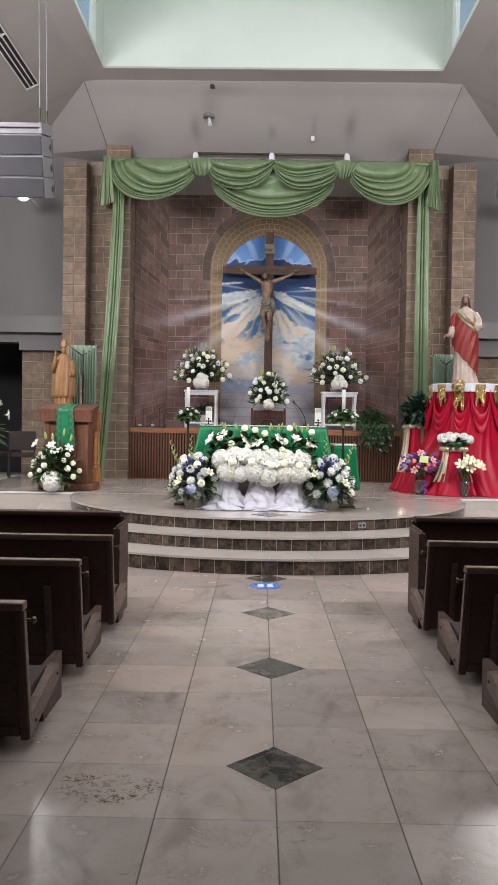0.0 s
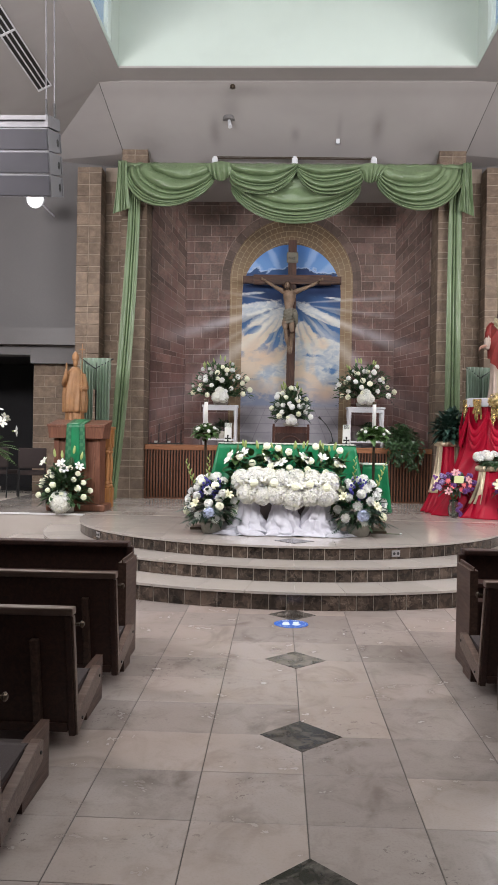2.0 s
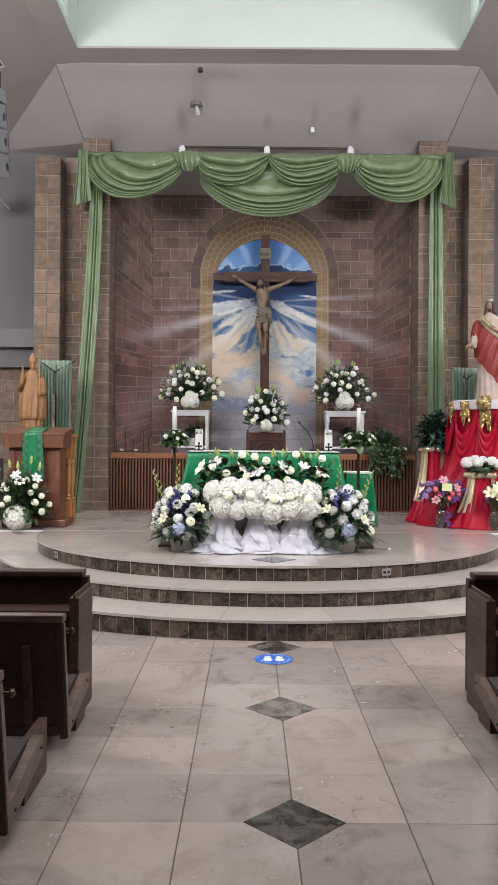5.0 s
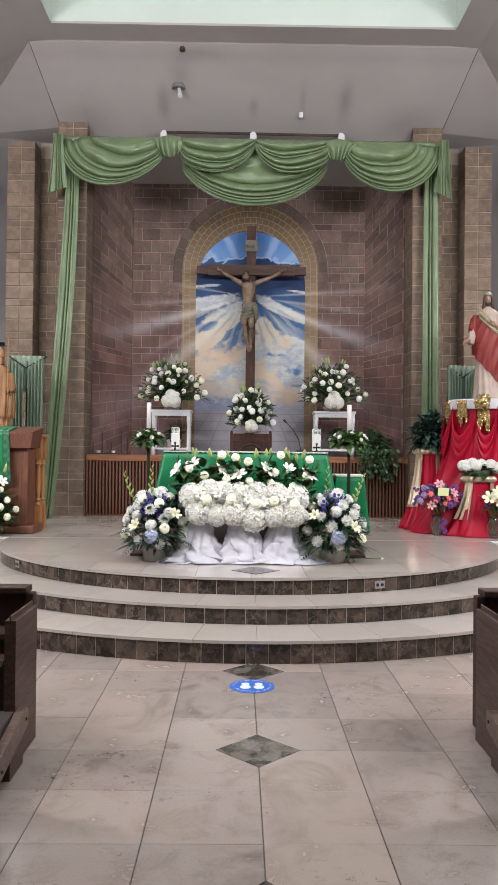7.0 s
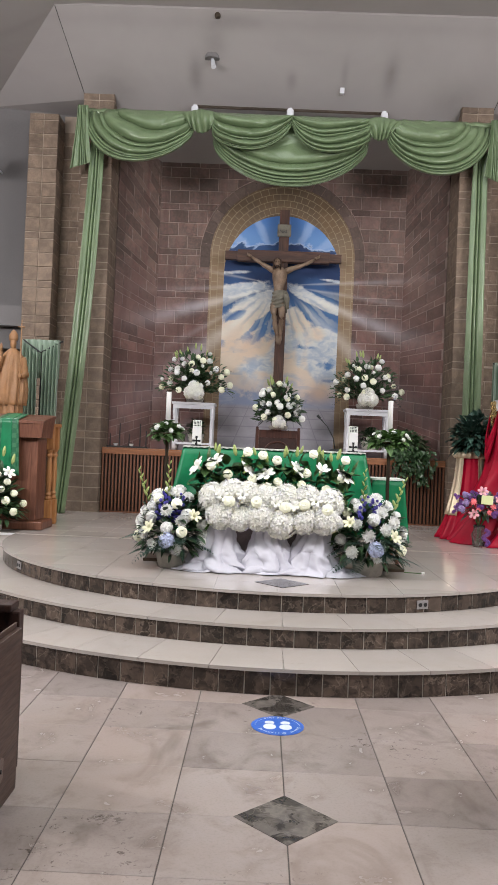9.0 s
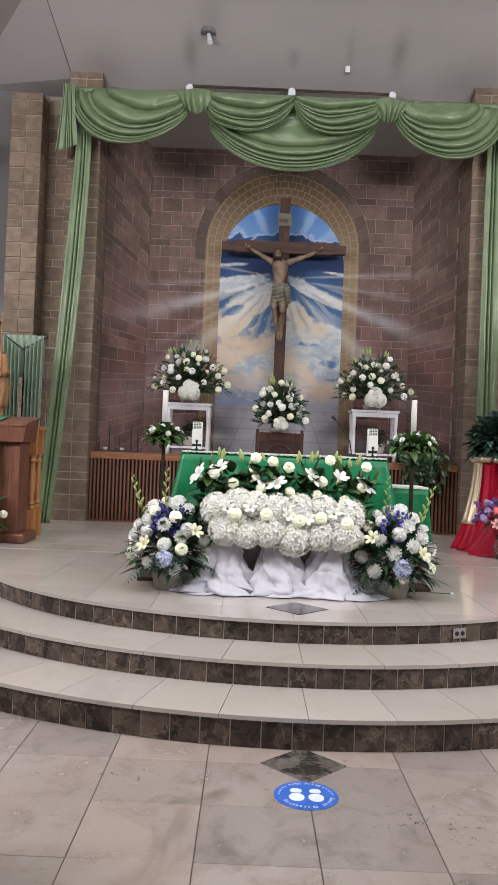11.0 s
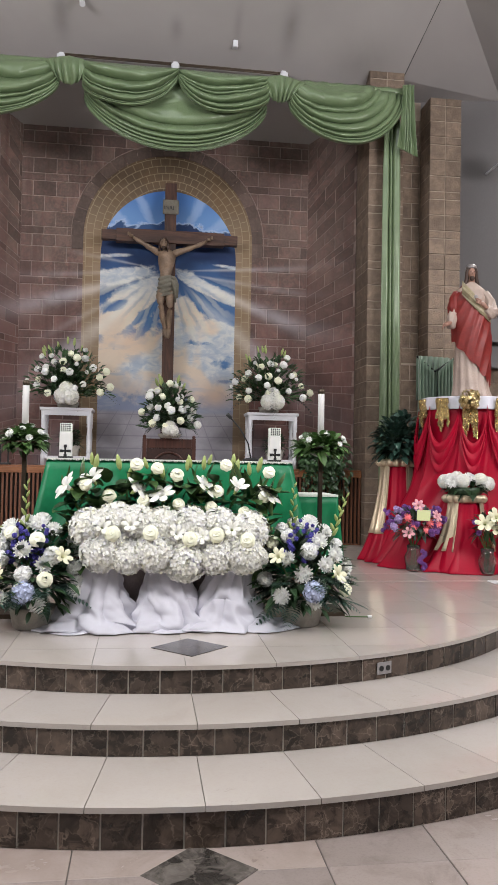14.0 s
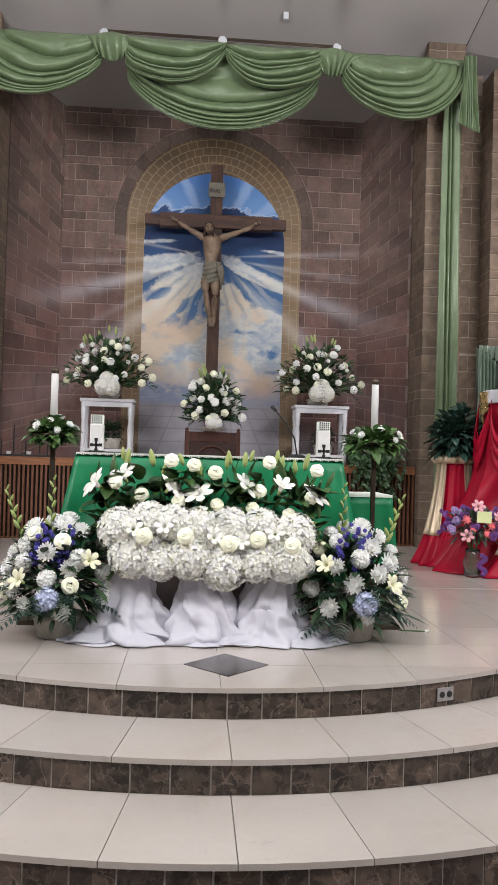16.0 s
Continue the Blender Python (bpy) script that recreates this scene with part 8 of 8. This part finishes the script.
def block(w, d, h, material, rough_face=0.004):
    """A block with its front towards -y, a slightly uneven face; origin at the middle."""
    key = (round(w, 3), round(d, 3), round(h, 3), material.name, rng.randrange(3))
    if key not in block_cache:
        bm = bmesh.new()
        n = 2
        loops = []
        for y, e in ((-d / 2, 0.004), (-d / 2 + 0.006, 0.0), (d / 2, 0.0)):
            loops.append([(-w / 2 + e, y, -h / 2 + e), (w / 2 - e, y, -h / 2 + e), (w / 2 - e, y, h / 2 - e), (-w / 2 + e, y, h / 2 - e)])
        rings(bm, loops)
        for v in bm.verts:
            v.co += Vector((rng.uniform(-1, 1) * 0.002, rng.uniform(-1, 0.6) * rough_face * (v.co.y < 0), rng.uniform(-1, 1) * 0.002))
        block_cache[key] = as_mesh("block", bm, material)
    return block_cache[key]


def pillar(name, x0, x1, y0, y1, z1, label, cols=2, deep=1):
    ob = whole(name, boxed((x0 + 0.009, y0 + 0.011, STAGE - 0.01), (x1 - 0.009, y1 - 0.002, z1 - 0.006)), MORTAR, label, "pillar", kind="structure")
    w, d = (x1 - x0) / cols, (y1 - y0) / deep
    for a, b, k in courses(STAGE, z1, (LOW, FULL, FULL, LOW, FULL, FULL, FULL)):
        for c in range(cols):
            for e in range(deep):
                me = block(w - 0.010, d - (0.010 if deep > 1 else 0.0), b - a - 0.012, BLOCK)
                o = part("block", me, None, ob)
                o.matrix_basis = Matrix.Translation((x0 + w * (c + 0.5), y0 + d * (e + 0.5), (a + b) / 2))
    return ob


pillar("pillar_inner_left", -2.935, X0, YP, YN, 6.485, "tan split-face block pillar beside the niche", 2, 2)
pillar("pillar_inner_right", X1, 2.972, YP, YN, 6.475, "tan split-face block pillar beside the niche", 2, 2)
pillar("pillar_outer_left", -3.722, -3.292, 14.19, 14.75, 6.19, "tan split-face block outer pillar", 2, 1)
pillar("pillar_outer_right", 3.325, 3.752, 14.19, 14.75, 6.21, "tan split-face block outer pillar", 2, 1)


def block_wall(parent, origin, along, length, z0, z1, material, size=0.406, proud=0.012, pattern=PATTERN, depth=0.03, gap=0.010, skip=None):
    """Running bond along a plan direction; the wall's face is to the right of it."""
    o2, d2 = Vector(origin), Vector(along).normalized()
    turn = math.atan2(d2.y, d2.x)
    for a, b, k in courses(z0, z1, pattern):
        s = -size / 2 * (k % 2)
        while s < length - 0.02:
            e0, e1 = max(0, s), min(length, s + size)
            s += size
            if e1 - e0 < 0.03 or (skip and skip(o2.x + d2.x * e0, o2.x + d2.x * e1, a, b)):
                continue
            p = o2 + d2 * ((e0 + e1) / 2)
            o = part("block", block(e1 - e0 - gap, depth, b - a - gap, material, 0.0015), None, parent)
            nrm = Vector((d2.y, -d2.x))
            q = p + nrm * (proud - depth / 2)
            o.matrix_basis = Matrix.Translation((q.x, q.y, (a + b) / 2)) @ Matrix.Rotation(turn, 4, "Z")


ARX, ARZ = 0.04, 4.45
HORIZON, DRAWN = 2.67, 0.23


def under_arch(x0, x1, z0, z1):
    """A block that the painted arch covers wholly."""
    return all(abs(x - ARX) < 1.10 and (z < ARZ or math.hypot(x - ARX, z - ARZ) < 1.10) for x in (x0, x1) for z in (z0, z1))


def painted_courses(parent, a, b, z0, z1, falls):
    """Masonry drawn on a niche side in false perspective: its courses run together towards the back wall at one painted horizon."""
    a, b = Vector(a), Vector(b)
    length = (b - a).length
    d = (b - a) / length
    nrm = Vector((d.y, -d.x))
    def drawn(s, z):
        k = 1 - DRAWN * (s / length if falls else 1 - s / length)
        return HORIZON + (z - HORIZON) * k
    def at(s, z, out):
        p = a + d * s + nrm * out
        return Vector((p.x, p.y, z))
    size, g = 0.28, 0.006
    for lo, hi, k in courses(z0 - 0.4, 7.3, MURAL_PATTERN):
        s = -size * (0.5 if k % 2 else 0.04)
        while s < length:
            e0, e1 = max(0.0015, s + g), min(length - 0.0015, s + size - g)
            s += size
            if e1 - e0 < 0.03:
                continue
            poly = [(e0, drawn(e0, lo) + g), (e1, drawn(e1, lo) + g), (e1, drawn(e1, hi) - g), (e0, drawn(e0, hi) - g)]
            for limit, sign in ((z0, 1), (z1, -1)):
                poly = clip(poly, lambda p: (p[1] - limit) * sign >= 0, lambda p, q: (p[0] + (q[0] - p[0]) * (limit - p[1]) / (q[1] - p[1]), limit)) if poly else poly
            if len(poly) < 3:
                continue
            mid = at((e0 + e1) / 2, sum(p[1] for p in poly) / len(poly), 0)
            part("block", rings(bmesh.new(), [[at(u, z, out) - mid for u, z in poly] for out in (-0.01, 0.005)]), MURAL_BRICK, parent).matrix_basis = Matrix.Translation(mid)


MURAL_PATTERN = (LOW, 0.16, FULL, FULL, LOW, FULL, FULL, FULL)
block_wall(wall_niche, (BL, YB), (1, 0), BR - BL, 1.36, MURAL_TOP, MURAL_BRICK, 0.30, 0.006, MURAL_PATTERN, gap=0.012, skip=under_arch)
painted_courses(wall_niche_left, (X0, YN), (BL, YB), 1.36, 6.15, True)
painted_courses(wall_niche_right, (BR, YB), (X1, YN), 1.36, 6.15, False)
for side, pier in zip((-1, 1), piers):
    lo, hi = sorted((side * 2.94, side * 4.60))
    block_wall(pier, (lo, YE), (1, 0), hi - lo, 0.44, 2.80, BLOCK, 0.406, 0.006)
for name, lo, hi in (("wall_recess_left", -3.30, -2.93), ("wall_recess_right", 2.97, 3.33)):
    rec = whole(name, boxed((lo, 14.56, 2.80), (hi, 14.70, 6.30)), MORTAR, "tan block wall in the recess between two pillars", "wall", kind="structure")
    block_wall(rec, (lo, 14.56), (1, 0), hi - lo, 2.80, 6.06, BLOCK, 0.25, 0.006)
    low = whole(name + "_lower", boxed((lo, 14.56, STAGE - 0.01), (hi, 14.70, 2.799)), MORTAR, "tan block wall in the recess between two pillars", "wall", kind="structure")
    block_wall(low, (lo, 14.56), (1, 0), hi - lo, STAGE, 2.79, BLOCK, 0.25, 0.006)

# the painted arch: ochre soffit, dark voussoirs, sky


def arch_outline(half, zc, zb, n=40, cx=ARX):
    return [(cx - half, zb), (cx + half, zb)] + [(cx + half * math.cos(math.pi * k / n), zc + half * math.sin(math.pi * k / n)) for k in range(n + 1)]


part("painted_soffit", slab(bmesh.new(), arch_outline(1.13, ARZ, 1.38), YB - 0.014, YB - 0.0005), MURAL_VAULT, wall_niche, "ochre painted arch soffit")
part("painted_sky", slab(bmesh.new(), arch_outline(0.905, 4.20, 1.38, 40, 0.045), YB - 0.019, YB - 0.0145), MURAL_SKY, wall_niche, "painted blue sky with sunlit clouds")
n = 21
for k in range(n):
    a0, a1 = math.pi * k / n + 0.006, math.pi * (k + 1) / n - 0.006
    pts = [(ARX + r * math.cos(a), ARZ + r * math.sin(a)) for r, a in ((1.135, a0), (1.275, a0), (1.275, (a0 + a1) / 2), (1.275, a1), (1.135, a1), (1.135, (a0 + a1) / 2))]
    part("voussoir", slab(bmesh.new(), pts, YB - 0.014, YB - 0.001), MURAL_RING, wall_niche)
for side in (-1, 1):
    for k in range(1):
        x0, x1 = sorted((ARX + side * 1.135, ARX + side * 1.275))
        part("voussoir", boxed((x0, YB - 0.014, ARZ - 0.19 * (k + 1) + 0.006), (x1, YB - 0.001, ARZ - 0.19 * k - 0.004)), MURAL_RING, wall_niche)
bm = bmesh.new()
line = [(ARX + 1.29 * math.cos(math.pi * k / 48), YB - 0.012, ARZ + 1.29 * math.sin(math.pi * k / 48)) for k in range(49)]
part("painted_line", tube(bm, [(ARX + 1.29, YB - 0.012, ARZ - 0.2), *line, (ARX - 1.29, YB - 0.012, ARZ - 0.2)], 0.006, 6), MURAL_JOINT, wall_niche, "thin pale painted outline of the arch")
